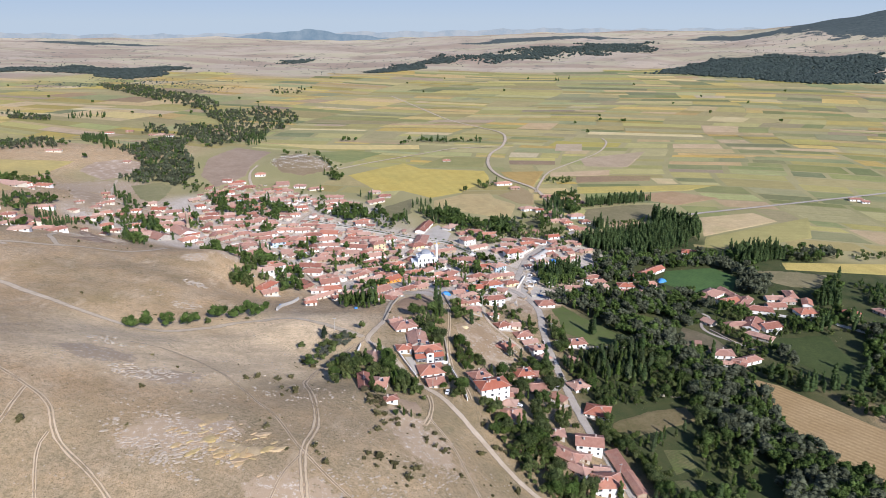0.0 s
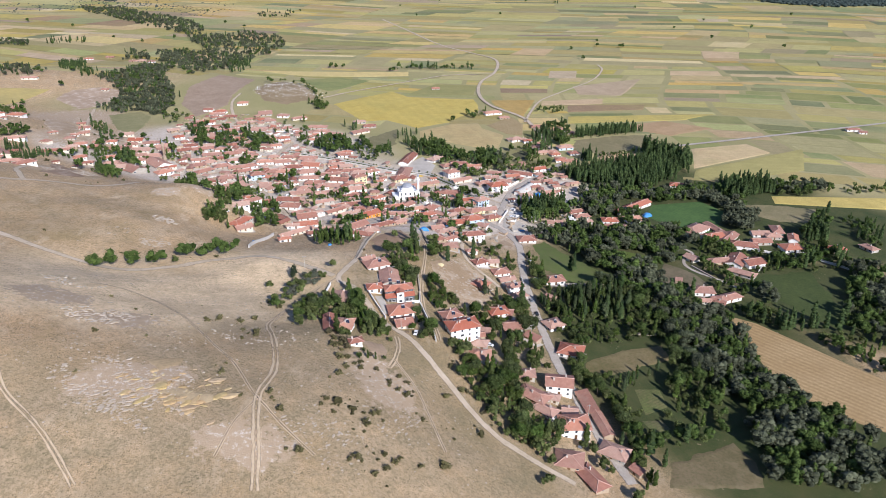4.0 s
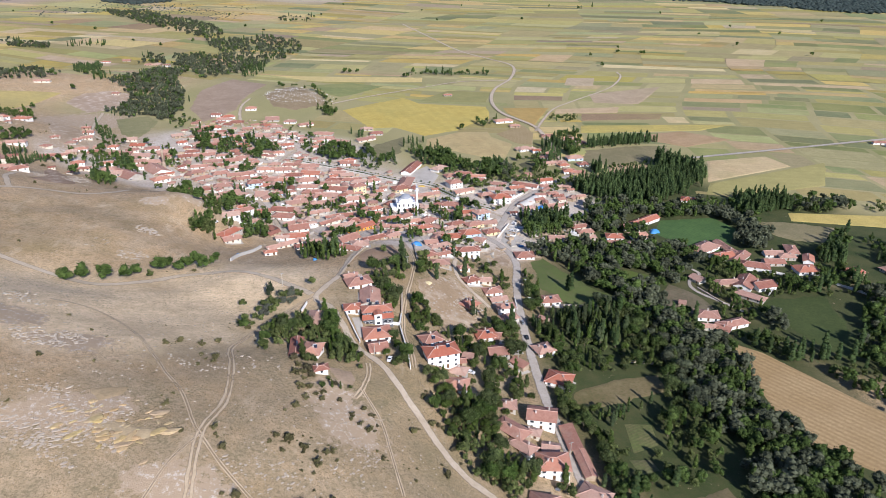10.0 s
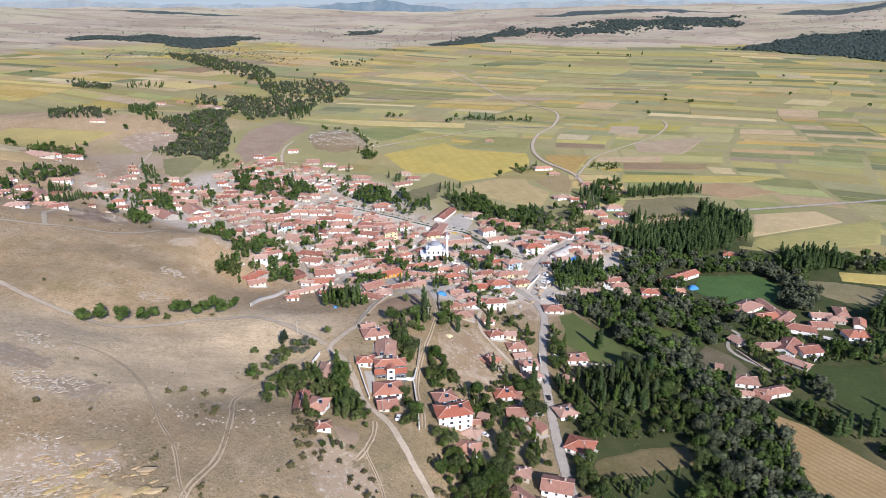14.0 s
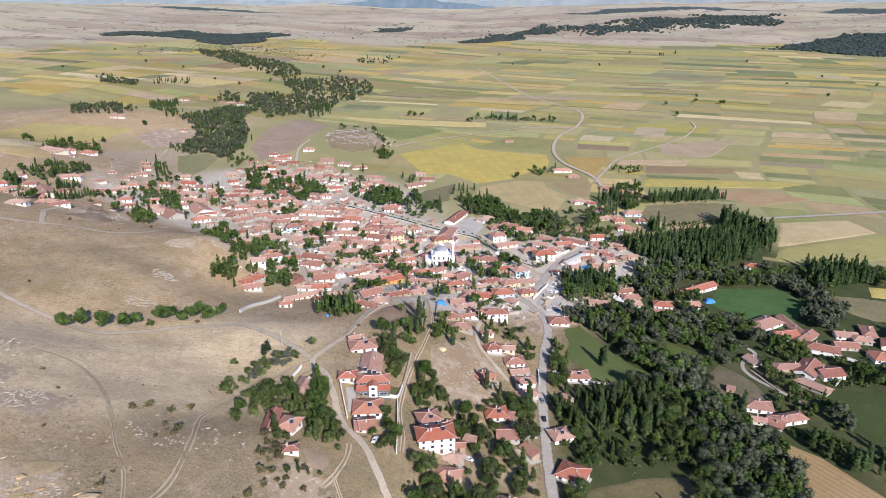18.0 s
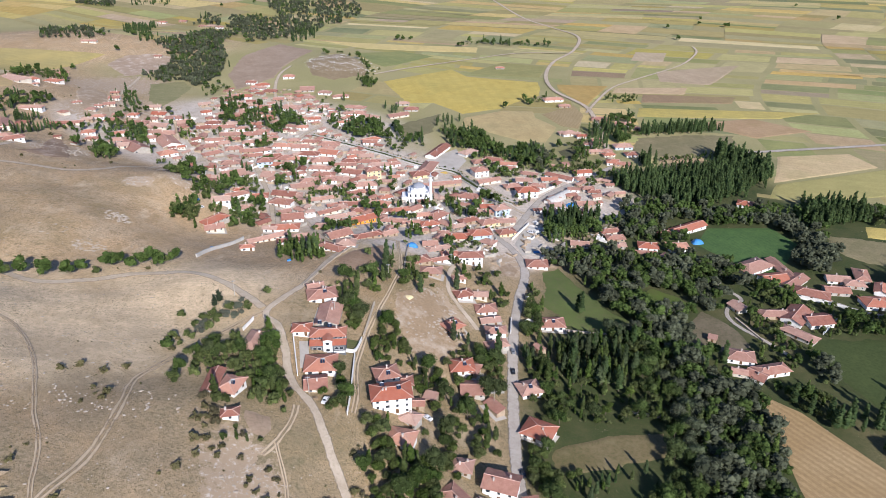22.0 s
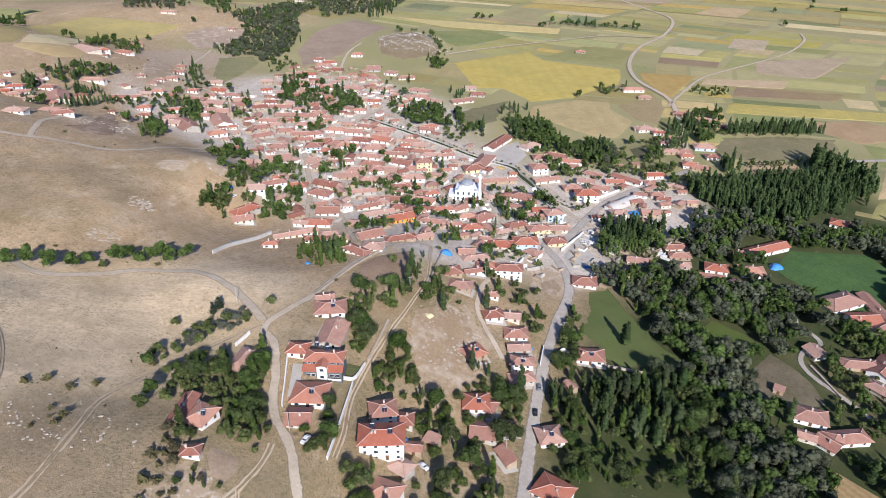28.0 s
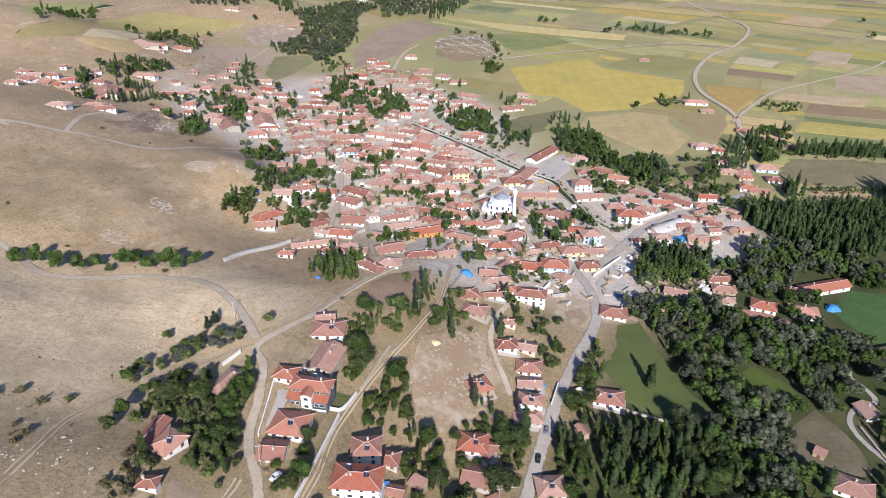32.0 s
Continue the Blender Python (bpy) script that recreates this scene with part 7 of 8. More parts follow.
def crown_arrays(kind, seed, leaves):
    """A crown of overlapping lobes clad in small leaf clumps."""
    H, R, trunk, lobes, size, _ = FORMS[kind]
    rng = np.random.RandomState(seed)
    centres = []
    for k in range(lobes):
        f = (k + 0.5) / lobes
        a = k * 2.4 + rng.uniform(-0.5, 0.5)
        if kind in ("poplar", "young", "pine"):
            z = trunk + (H - trunk) * (0.05 + 0.9 * f)
            w = R * (1.0 - 0.68 * f ** 2.4) * (0.6 + 0.4 * min(1, f * 5 + 0.4)) * rng.uniform(0.8, 1.1)
            if kind == "pine":
                w = R * (1.05 - 0.9 * f)
            centres.append((math.cos(a) * R * 0.22, math.sin(a) * R * 0.22, z, w, (H - trunk) / lobes * 1.05))
        else:
            z = trunk + (H - trunk) * (0.25 + 0.5 * rng.rand())
            d = R * 0.58 * math.sqrt(rng.rand() * 0.7 + 0.3) if k else 0
            w = R * rng.uniform(0.34, 0.56)
            centres.append((math.cos(a) * d, math.sin(a) * d, z if k else trunk + (H - trunk) * 0.68, w, w * rng.uniform(0.75, 1.0)))
    verts, faces = [], []
    # dense hearts of the lobes
    for cx, cy, cz, w, h in centres:
        b, n = len(verts), 6 if leaves > 80 else 4
        verts.append((cx, cy, cz - h * 0.8))
        for r in (-0.45, 0.35):
            q = math.sqrt(1 - r * r) * (0.98 if kind in ("poplar", "young") else 0.8)
            for j in range(n):
                t = 2 * math.pi * j / n + r
                k = rng.uniform(0.8, 1.1)
                verts.append((cx + math.cos(t) * w * q * k, cy + math.sin(t) * w * q * k, cz + h * r * k))
        verts.append((cx, cy, cz + h * 0.82))
        for j in range(n):
            i = (j + 1) % n
            faces += [(b, b + 1 + i, b + 1 + j), (b + 1 + j, b + 1 + i, b + 1 + n + i, b + 1 + n + j), (b + 1 + n + j, b + 1 + n + i, b + 1 + 2 * n)]
    weight = np.array([c[3] * c[4] for c in centres])
    for k in rng.choice(len(centres), leaves, p=weight / weight.sum()):
        cx, cy, cz, w, h = centres[k]
        d = rng.normal(size=3)
        d[2] = d[2] * 0.9 + 0.25
        d /= np.linalg.norm(d)
        tight = kind in ("poplar", "young")
        g = rng.uniform(0.85, 1.08) if tight else rng.uniform(0.78, 1.22)
        p = np.array([cx + d[0] * w * g, cy + d[1] * w * g, cz + d[2] * h * g])
        if p[2] < trunk * 0.6:
            continue
        nrm = d + rng.normal(size=3) * 0.42
        nrm /= np.linalg.norm(nrm)
        u = np.cross(nrm, rng.normal(size=3))
        u /= np.linalg.norm(u) + 1e-6
        v = np.cross(nrm, u)
        s = size * (0.75 if tight else 1.0) * (1.4 if leaves < 80 else 0.8 if leaves < 300 else 0.5) * rng.uniform(0.5, 1.2)
        b = len(verts)
        q = [p - u * s * 0.5, p - v * s * 0.36 + nrm * s * 0.12, p + u * s * 0.5, p + v * s * 0.36 + nrm * s * 0.12]
        verts += [tuple(t) for t in q]
        faces.append((b, b + 1, b + 2, b + 3))
    return verts, faces


def trunk_mesh(kind, seed):
    """A tapered trunk with limbs that reach into the crown."""
    H, R, trunk, lobes, _, _ = FORMS[kind]
    rng = random.Random(seed)
    verts, faces = [], []

    def limb(p, q, r0, r1):
        d = (q - p).normalized()
        s = d.orthogonal().normalized()
        t = d.cross(s)
        b = len(verts)
        for o, r in ((p, r0), (p.lerp(q, 0.5) + Vector((rng.uniform(-0.1, 0.1), rng.uniform(-0.1, 0.1), 0)), (r0 + r1) / 2), (q, r1)):
            for k in range(6):
                a = k * math.pi / 3
                verts.append(tuple(o + s * math.cos(a) * r + t * math.sin(a) * r))
        for lv in range(2):
            for k in range(6):
                i, j = b + lv * 6 + k, b + lv * 6 + (k + 1) % 6
                faces.append((i, j, j + 6, i + 6))

    r = 0.05 + H * 0.018
    limb(Vector((0, 0, -0.5)), Vector((0, 0, trunk + (H - trunk) * 0.55)), r, r * 0.45)
    for k in range(4):
        a = k * 1.7 + rng.random()
        z = trunk + (H - trunk) * (0.05 + 0.1 * k)
        limb(Vector((0, 0, z)), Vector((math.cos(a) * R * 0.6, math.sin(a) * R * 0.6, z + (H - trunk) * 0.25)), r * 0.5, r * 0.2)
    return mesh_from("trunk", verts, faces, M_BARK)


CROWNS, TRUNKS, LIGHT, FAR = {}, {}, {}, {}
for _k, _f in FORMS.items():
    CROWNS[_k] = [mesh_from("crown", *crown_arrays(_k, 11 + j * 7, 1250 if _k != "bush" else 150), _f[5]) for j in range(3)]
    TRUNKS[_k] = [trunk_mesh(_k, 3 + j) for j in range(2)]
    for _d, _n in ((LIGHT, 230), (FAR, 34)):
        _d[_k] = []
        for j in range(4):
            _v, _q = crown_arrays(_k, 100 + j * 13, (_n + 26 if _k in ("poplar", "young") and _n < 80 else _n) if _k != "bush" else 40)
            _d[_k].append((np.array(_v), [np.array([p for p in _q if len(p) == 3]), np.array([p for p in _q if len(p) == 4])]))

MIX = {"valley": ("broad", "broad", "young", "willow"), "river": ("willow", "willow", "broad", "broad", "young"), "plantation": ("young", "poplar", "young"), "broad": ("broad", "broad", "fruit", "poplar"),
       # vale: mostly willow, so its grey-green puts distance haze into the colour
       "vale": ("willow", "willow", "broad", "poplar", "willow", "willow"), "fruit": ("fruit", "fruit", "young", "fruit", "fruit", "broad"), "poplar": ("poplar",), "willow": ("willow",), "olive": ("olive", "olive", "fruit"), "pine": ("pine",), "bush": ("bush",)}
STANDING = []        # kind, x, y, scale
CELLS = {}
OPEN_PLOTS = [((min(q[0] for q in p), min(q[1] for q in p)), (max(q[0] for q in p), max(q[1] for q in p)), p) for p in PLOTS]


def free(x, y, gap):
    if any(lo[0] < x < hi[0] and lo[1] < y < hi[1] and inside(x, y, pts) for lo, hi, pts in OPEN_PLOTS):
        return False
    for hx, hy, r in SPOTS:
        if abs(hx - x) < r + gap and abs(hy - y) < r + gap and math.hypot(hx - x, hy - y) < (r - 0.3 if gap == 2.5 else r + gap * 0.5):
            return False
    i, j = int(x // 8), int(y // 8)
    for a in (i - 1, i, i + 1):
        for b in (j - 1, j, j + 1):
            for tx, ty in CELLS.get((a, b), ()):
                if math.hypot(tx - x, ty - y) < gap:
                    return False
    for rx, ry, r in ROAD_SPOTS.get((int(x // 16), int(y // 16)), ()):
        if math.hypot(rx - x, ry - y) < r + (2.4 if gap > 2 else 1.0):
            return False
    return True


def stand(kind, x, y, scale):
    CELLS.setdefault((int(x // 8), int(y // 8)), []).append((x, y))
    STANDING.append((kind, x, y, scale))


def edge_distance(x, y, pts):
    best = 1e9
    for (ax, ay), (bx, by) in zip(pts, pts[1:] + pts[:1]):
        dx, dy = bx - ax, by - ay
        k = max(0.0, min(1.0, ((x - ax) * dx + (y - ay) * dy) / (dx * dx + dy * dy + 1e-9)))
        best = min(best, math.hypot(x - ax - dx * k, y - ay - dy * k))
    return best


def grove(mix, count, size, pts):
    rng = random.Random(str(pts))
    xs, ys = [p[0] for p in pts], [p[1] for p in pts]
    gap = 1.75 if mix == "poplar" else 2.2 if mix in ("poplar", "plantation") else 2.5 if mix == "fruit" else 3.3
    for _ in range(count):
        for _ in range(25):
            x, y = rng.uniform(min(xs) - 5, max(xs) + 5), rng.uniform(min(ys) - 5, max(ys) + 5)
            if not inside(x, y, pts) and not (inside(x + rng.uniform(-7, 7), y + rng.uniform(-7, 7), pts) and rng.random() < 0.35):
                continue
            if edge_distance(x, y, pts) < rng.uniform(-3, 6) and count > 30:
                continue
            if min(ys) > 880 and mix != "vale" and float(wave(np.array(x), np.array(y), 26.0, 1.0)) < rng.uniform(-0.5, 0.45):
                continue
            if free(x, y, gap):
                stand(rng.choice(MIX[mix]), x, y, size * rng.uniform(0.55, 1.2))
                break


def single_trees(kind, rows):
    rng = random.Random(kind)
    for x, y in rows:
        stand(kind, x, y, rng.uniform(0.85, 1.2))


TREE_WORDS = {"broad": "full green walnut tree with rounded leafy crown", "fruit": "small bushy green orchard tree", "poplar": "tall slender dark green poplar",
              "young": "young light green poplar in a plantation", "willow": "grey-green willow with wide billowing crown", "olive": "silvery grey-green oleaster tree",
              "pine": "small dark green pine tree", "bush": "low dusty thorn bush on dry ground"}
TREE_NAMES = {"broad": "walnut_tree", "fruit": "orchard_tree", "poplar": "poplar", "young": "young_poplar", "willow": "willow", "olive": "oleaster", "pine": "pine", "bush": "bush"}


def plant_all():
    """The trees nearest to the lower lanes are things of their own; the rest of the woods is one mass for each kind."""
    rng = random.Random(9)
    order = sorted(STANDING, key=lambda t: math.hypot(t[1] - 50, t[2] - 340))
    own, counts = [], {}
    rest = {}
    for t in order:
        k = t[0]
        if counts.get(k, 0) < 220 and len(own) < 640:
            counts[k] = counts.get(k, 0) + 1
            own.append(t)
        else:
            rest.setdefault(k, []).append(t)
    for kind, x, y, sc in own:
        top = new(TREE_NAMES[kind])
        tall = sc * rng.uniform(0.9, 1.12)
        top.matrix_world = pose(x, y, float(height(x, y)) - 0.05, 0, 0, rng.uniform(0, 360)) @ Matrix.Diagonal((sc, sc, tall, 1))
        tagged(top, TREE_WORDS[kind], "bush" if kind == "bush" else "tree", TREE_NAMES[kind].replace("_", " ") + " trees")
        j = rng.randrange(3)
        child("crown", CROWNS[kind][j], top)
        if kind != "bush":
            child("trunk", TRUNKS[kind][j % 2], top)
    for kind, rows in rest.items():
        vs, tris, quads, base = [], [], [], 0
        for _, x, y, sc in rows:
            v, (t3, t4) = (LIGHT if y < 480 else FAR)[kind][rng.randrange(4)]
            a = rng.uniform(0, 2 * math.pi)
            c, s = math.cos(a), math.sin(a)
            p = v * sc
            p = np.stack([p[:, 0] * c - p[:, 1] * s + x, p[:, 0] * s + p[:, 1] * c + y, p[:, 2] * rng.uniform(0.9, 1.15) + float(height(x, y)) - 0.1], 1)
            vs.append(p)
            tris.append(t3 + base)
            quads.append(t4 + base)
            base += len(v)
        me = mesh_from("wood", np.concatenate(vs).tolist(), np.concatenate(tris).tolist() + np.concatenate(quads).tolist(), FORMS[kind][5])
        tagged(new("wood_of_" + TREE_NAMES[kind], me), "many crowns of the kind: " + TREE_WORDS[kind], "wood", kind="stuff")


# ---- groves: kind, number of trees, corners of the plot ----
grove('fruit', 21, 1, [(-61, 300), (-66, 319), (-62, 332), (-54, 328), (-40, 316), (-38, 305), (-47, 288)])
grove('plantation', 42, 0.95, [(-68, 428), (-71, 447), (-53, 456), (-40, 440), (-35, 423), (-50, 411)])
grove('fruit', 26, 0.55, [(2, 405), (2, 415), (-4, 455), (-7, 456), (-2, 418), (0, 405)])
grove('olive', 16, 1.0, [(-58, 346), (-56, 356), (-54, 364), (-47, 357), (-49, 348), (-53, 342)])
grove('fruit', 30, 1, [(-36, 305), (-28, 324), (-16, 312), (-7, 290), (-7, 280), (-21, 285), (-30, 295)])
grove('fruit', 5, 1, [(-35, 282), (-30, 284), (-26, 279), (-29, 276)])
grove('olive', 13, 1, [(-65, 327), (-53, 357), (-44, 350), (-58, 333)])
grove('fruit', 9, 1, [(-40, 316), (-32, 329), (-27, 325), (-34, 313)])
grove('plantation', 10, 1, [(-73, 438), (-68, 454), (-61, 471), (-43, 446), (-40, 419), (-55, 409)])
grove('fruit', 17, 1, [(-21, 388), (-12, 403), (-2, 386), (-6, 370), (-14, 371)])
grove('fruit', 13, 1, [(-13, 365), (-10, 374), (1, 367), (3, 353), (-7, 352)])
grove('fruit', 35, 1, [(2, 367), (12, 379), (22, 365), (27, 351), (14, 337), (8, 345)])
grove('fruit', 32, 1, [(24, 340), (37, 356), (48, 331), (38, 321)])
grove('fruit', 12, 1, [(1, 318), (6, 318), (15, 296), (10, 294)])
grove('poplar', 3, 0.55, [(39, 388), (41, 390), (47, 380), (44, 375)])
grove('broad', 9, 1, [(160, 404), (178, 409), (175, 398), (158, 390)])
grove('fruit', 6, 1, [(193, 446), (200, 453), (196, 417), (192, 419)])
grove('willow', 8, 1, [(138, 427), (160, 439), (162, 418), (147, 415)])
grove('river', 40, 1, [(320, 622), (376, 614), (366, 596), (310, 600)])
grove('fruit', 15, 1, [(382, 611), (426, 608), (417, 594), (372, 593)])
grove('fruit', 39, 1, [(-254, 993), (-247, 1046), (-227, 1076), (-182, 1028), (-152, 969), (-157, 961), (-182, 1003), (-216, 1027), (-234, 1008)])
grove('fruit', 15, 1, [(52, 366), (62, 378), (68, 360), (59, 357)])
grove('fruit', 8, 1, [(51, 435), (64, 442), (67, 419), (60, 418)])
grove('fruit', 15, 1, [(66, 451), (77, 453), (84, 426), (75, 415)])
grove('poplar', 9, 0.6, [(73, 386), (86, 397), (88, 386), (76, 376)])
grove('fruit', 20, 1, [(96, 366), (108, 374), (145, 382), (145, 363), (137, 350), (106, 346)])
grove('fruit', 17, 1, [(39, 374), (58, 376), (63, 354), (61, 338), (45, 345)])
grove('fruit', 12, 1, [(72, 387), (82, 387), (93, 369), (91, 364), (78, 368)])
grove('plantation', 60, 1, [(84, 393), (97, 401), (117, 406), (120, 399), (119, 389), (91, 384)])
grove('plantation', 50, 1, [(93, 377), (119, 389), (129, 377), (96, 361)])
grove('broad', 30, 1, [(118, 398), (128, 409), (141, 412), (146, 401), (148, 385), (129, 377)])
grove('willow', 15, 1, [(143, 413), (153, 425), (160, 417), (160, 395), (148, 387)])
grove('broad', 9, 1, [(76, 376), (89, 383), (91, 368), (80, 365)])
grove('fruit', 17, 1, [(-22, 398), (-7, 402), (5, 411), (10, 427), (3, 437), (22, 432), (20, 403), (5, 388)])
grove('fruit', 12, 1, [(34, 445), (46, 458), (55, 443), (43, 431)])
grove('fruit', 15, 1, [(-20, 394), (6, 429), (25, 418), (15, 402)])
grove('broad', 36, 1, [(79, 543), (117, 574), (123, 543), (100, 532), (85, 524)])
grove('river', 126, 1, [(84, 479), (94, 500), (118, 515), (144, 514), (160, 506), (176, 497), (179, 467), (163, 480), (145, 483), (132, 446), (128, 432), (118, 448), (104, 468)])
grove('willow', 7, 1, [(80, 495), (92, 502), (96, 484), (85, 475)])
grove('poplar', 33, 1, [(83, 552), (99, 564), (104, 540), (89, 530)])
grove('river', 318, 1, [(115, 480), (136, 507), (162, 501), (185, 481), (180, 456), (157, 421), (169, 383), (188, 357), (180, 306), (154, 302), (142, 332), (142, 358), (124, 387), (113, 424)])
grove('river', 196, 1, [(182, 376), (192, 354), (183, 313), (192, 297), (208, 280), (205, 264), (211, 242), (205, 232), (153, 231), (154, 258), (162, 286), (149, 303), (150, 333), (156, 363)])
grove('river', 85, 1, [(295, 437), (317, 446), (306, 406), (264, 335), (252, 335), (252, 358)])
grove('fruit', 32, 1, [(236, 358), (258, 324), (252, 314), (227, 346)])
grove('fruit', 17, 1, [(202, 380), (220, 394), (219, 364), (223, 358), (193, 363)])
grove('poplar', 9, 1, [(230, 373), (245, 377), (237, 359), (224, 358)])
grove('poplar', 7, 1, [(210, 367), (224, 364), (218, 355), (206, 357)])
grove('willow', 5, 1, [(221, 405), (230, 405), (224, 390), (215, 390)])
grove('river', 89, 1, [(166, 520), (193, 498), (177, 445), (146, 415), (143, 444)])
grove('willow', 20, 1, [(256, 541), (273, 536), (249, 496), (242, 504)])
grove('broad', 35, 1, [(313, 545), (334, 546), (308, 494), (286, 484)])
grove('broad', 10, 1, [(341, 522), (362, 522), (343, 484), (324, 484)])
grove('poplar', 7, 1, [(290, 455), (301, 457), (292, 437), (282, 437)])
grove('fruit', 8, 1, [(201, 445), (208, 441), (200, 418), (193, 424)])
grove('fruit', 12, 1, [(246, 454), (254, 446), (243, 424), (235, 428)])
grove('plantation', 12, 0.6, [(102, 305), (113, 306), (112, 299), (100, 298)])
grove('plantation', 10, 0.6, [(117, 311), (139, 317), (138, 303), (114, 301)])
grove('fruit', 27, 1, [(133, 307), (145, 303), (148, 277), (146, 265), (123, 264), (121, 284)])
grove('fruit', 22, 1, [(96, 282), (103, 287), (105, 262), (115, 254), (103, 255), (95, 261)])
grove('fruit', 12, 1, [(85, 340), (91, 329), (94, 299), (97, 282), (93, 279), (87, 308)])
grove('fruit', 15, 1, [(136, 327), (151, 308), (151, 285), (146, 285), (140, 303)])
grove('fruit', 17, 1, [(48, 328), (54, 318), (56, 287), (50, 288), (46, 307)])
grove('broad', 8, 1, [(65, 392), (74, 395), (73, 367), (65, 362)])
grove('fruit', 12, 1, [(39, 282), (49, 283), (51, 271), (40, 266)])
grove('broad', 18, 1, [(100, 266), (141, 263), (137, 259), (114, 252), (102, 244), (97, 258)])
grove('fruit', 30, 1, [(40, 269), (54, 282), (61, 255), (60, 230), (53, 231), (40, 242)])
grove('fruit', 17, 1, [(19, 293), (29, 300), (37, 281), (35, 263), (26, 270)])
grove('fruit', 15, 1, [(49, 334), (64, 335), (55, 302), (65, 312), (75, 321), (57, 320)])
grove('fruit', 12, 1, [(87, 323), (99, 325), (102, 310), (94, 299)])
grove('broad', 10, 1, [(89, 268), (97, 261), (93, 239), (91, 257)])
grove('poplar', 760, 0.9, [(133, 634), (156, 615), (181, 602), (214, 616), (263, 672), (260, 689), (228, 692), (215, 690), (173, 668), (136, 652)])
grove('poplar', 150, 1.3, [(230, 729), (269, 684), (262, 674), (226, 716)])
grove('poplar', 170, 0.9, [(169, 788), (254, 820), (253, 808), (169, 780)])
grove('poplar', 170, 1.0, [(276, 614), (318, 618), (312, 598), (266, 577)])
grove('fruit', 24, 1, [(314, 591), (350, 606), (343, 590), (309, 579)])
grove('river', 118, 1, [(123, 564), (177, 571), (239, 591), (238, 565), (169, 534), (123, 535)])
grove('willow', 28, 1, [(246, 592), (259, 564), (249, 512), (240, 520)])
grove('poplar', 9, 0.7, [(-105, 836), (-85, 850), (-75, 809), (-98, 796)])
grove('poplar', 10, 0.7, [(-37, 795), (-13, 811), (-6, 767), (-35, 758)])
grove('broad', 162, 1, [(-28, 751), (13, 752), (38, 704), (72, 720), (79, 667), (39, 662), (12, 678)])
grove('broad', 40, 0.95, [(-135, 760), (-85, 753), (-66, 711), (-104, 705)])
grove('fruit', 13, 1, [(-76, 710), (-54, 713), (-49, 676), (-70, 676)])
grove('fruit', 13, 1, [(47, 897), (77, 908), (69, 869), (45, 863)])
grove('fruit', 24, 1, [(135, 916), (178, 928), (174, 898), (133, 890)])
grove('poplar', 60, 0.85, [(118, 782), (139, 820), (144, 786), (129, 713), (116, 693), (113, 739)])
grove('poplar', 9, 1, [(162, 708), (171, 718), (168, 683), (159, 678)])
grove('broad', 10, 1, [(-287, 594), (-279, 616), (-263, 581), (-269, 566)])
grove('broad', 25, 1, [(-293, 659), (-269, 650), (-249, 599), (-266, 613)])
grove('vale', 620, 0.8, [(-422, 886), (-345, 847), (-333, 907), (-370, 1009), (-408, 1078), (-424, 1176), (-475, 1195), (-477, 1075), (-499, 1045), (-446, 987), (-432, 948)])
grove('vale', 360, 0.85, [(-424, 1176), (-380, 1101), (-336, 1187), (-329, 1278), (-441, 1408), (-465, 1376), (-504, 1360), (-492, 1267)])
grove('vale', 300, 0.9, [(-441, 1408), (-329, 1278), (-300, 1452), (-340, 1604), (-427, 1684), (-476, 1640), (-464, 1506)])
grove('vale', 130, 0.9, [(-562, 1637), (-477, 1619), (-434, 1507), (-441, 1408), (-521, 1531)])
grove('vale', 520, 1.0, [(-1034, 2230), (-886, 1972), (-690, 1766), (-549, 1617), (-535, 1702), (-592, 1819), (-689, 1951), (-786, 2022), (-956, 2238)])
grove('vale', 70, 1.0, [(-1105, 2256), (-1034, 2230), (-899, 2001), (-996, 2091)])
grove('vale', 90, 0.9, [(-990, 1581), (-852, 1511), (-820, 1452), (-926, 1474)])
grove('poplar', 26, 0.9, [(-830, 1539), (-758, 1560), (-723, 1489), (-798, 1478)])
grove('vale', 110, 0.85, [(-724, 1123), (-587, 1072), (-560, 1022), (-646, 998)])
grove('poplar', 110, 0.8, [(-625, 1191), (-616, 1266), (-515, 1062), (-539, 1031)])
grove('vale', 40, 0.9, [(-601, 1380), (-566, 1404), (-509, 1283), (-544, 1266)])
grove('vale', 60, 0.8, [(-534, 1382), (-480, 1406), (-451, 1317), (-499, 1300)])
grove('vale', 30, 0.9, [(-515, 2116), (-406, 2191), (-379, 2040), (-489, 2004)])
grove('poplar', 40, 0.9, [(-359, 1237), (-332, 1292), (-303, 1195), (-323, 1124)])
grove('broad', 70, 0.85, [(-424, 628), (-436, 657), (-429, 677), (-411, 704), (-394, 685), (-400, 646), (-409, 620)])
grove('poplar', 45, 0.7, [(-370, 593), (-386, 622), (-379, 634), (-351, 624), (-335, 604), (-339, 564)])
grove('broad', 18, 0.8, [(-422, 604), (-424, 618), (-400, 599), (-394, 581)])
grove('broad', 30, 0.7, [(-352, 630), (-328, 645), (-291, 663), (-284, 651), (-313, 627), (-338, 614)])
grove('broad', 22, 0.75, [(-282, 574), (-286, 601), (-261, 579), (-255, 552)])
grove('broad', 45, 0.8, [(-365, 733), (-409, 806), (-381, 795), (-317, 714), (-322, 692)])
grove('broad', 34, 0.75, [(-309, 633), (-291, 651), (-258, 618), (-248, 591), (-280, 626), (-296, 616)])
grove('broad', 70, 0.85, [(-559, 680), (-876, 941), (-844, 944), (-752, 936), (-717, 901), (-560, 709)])
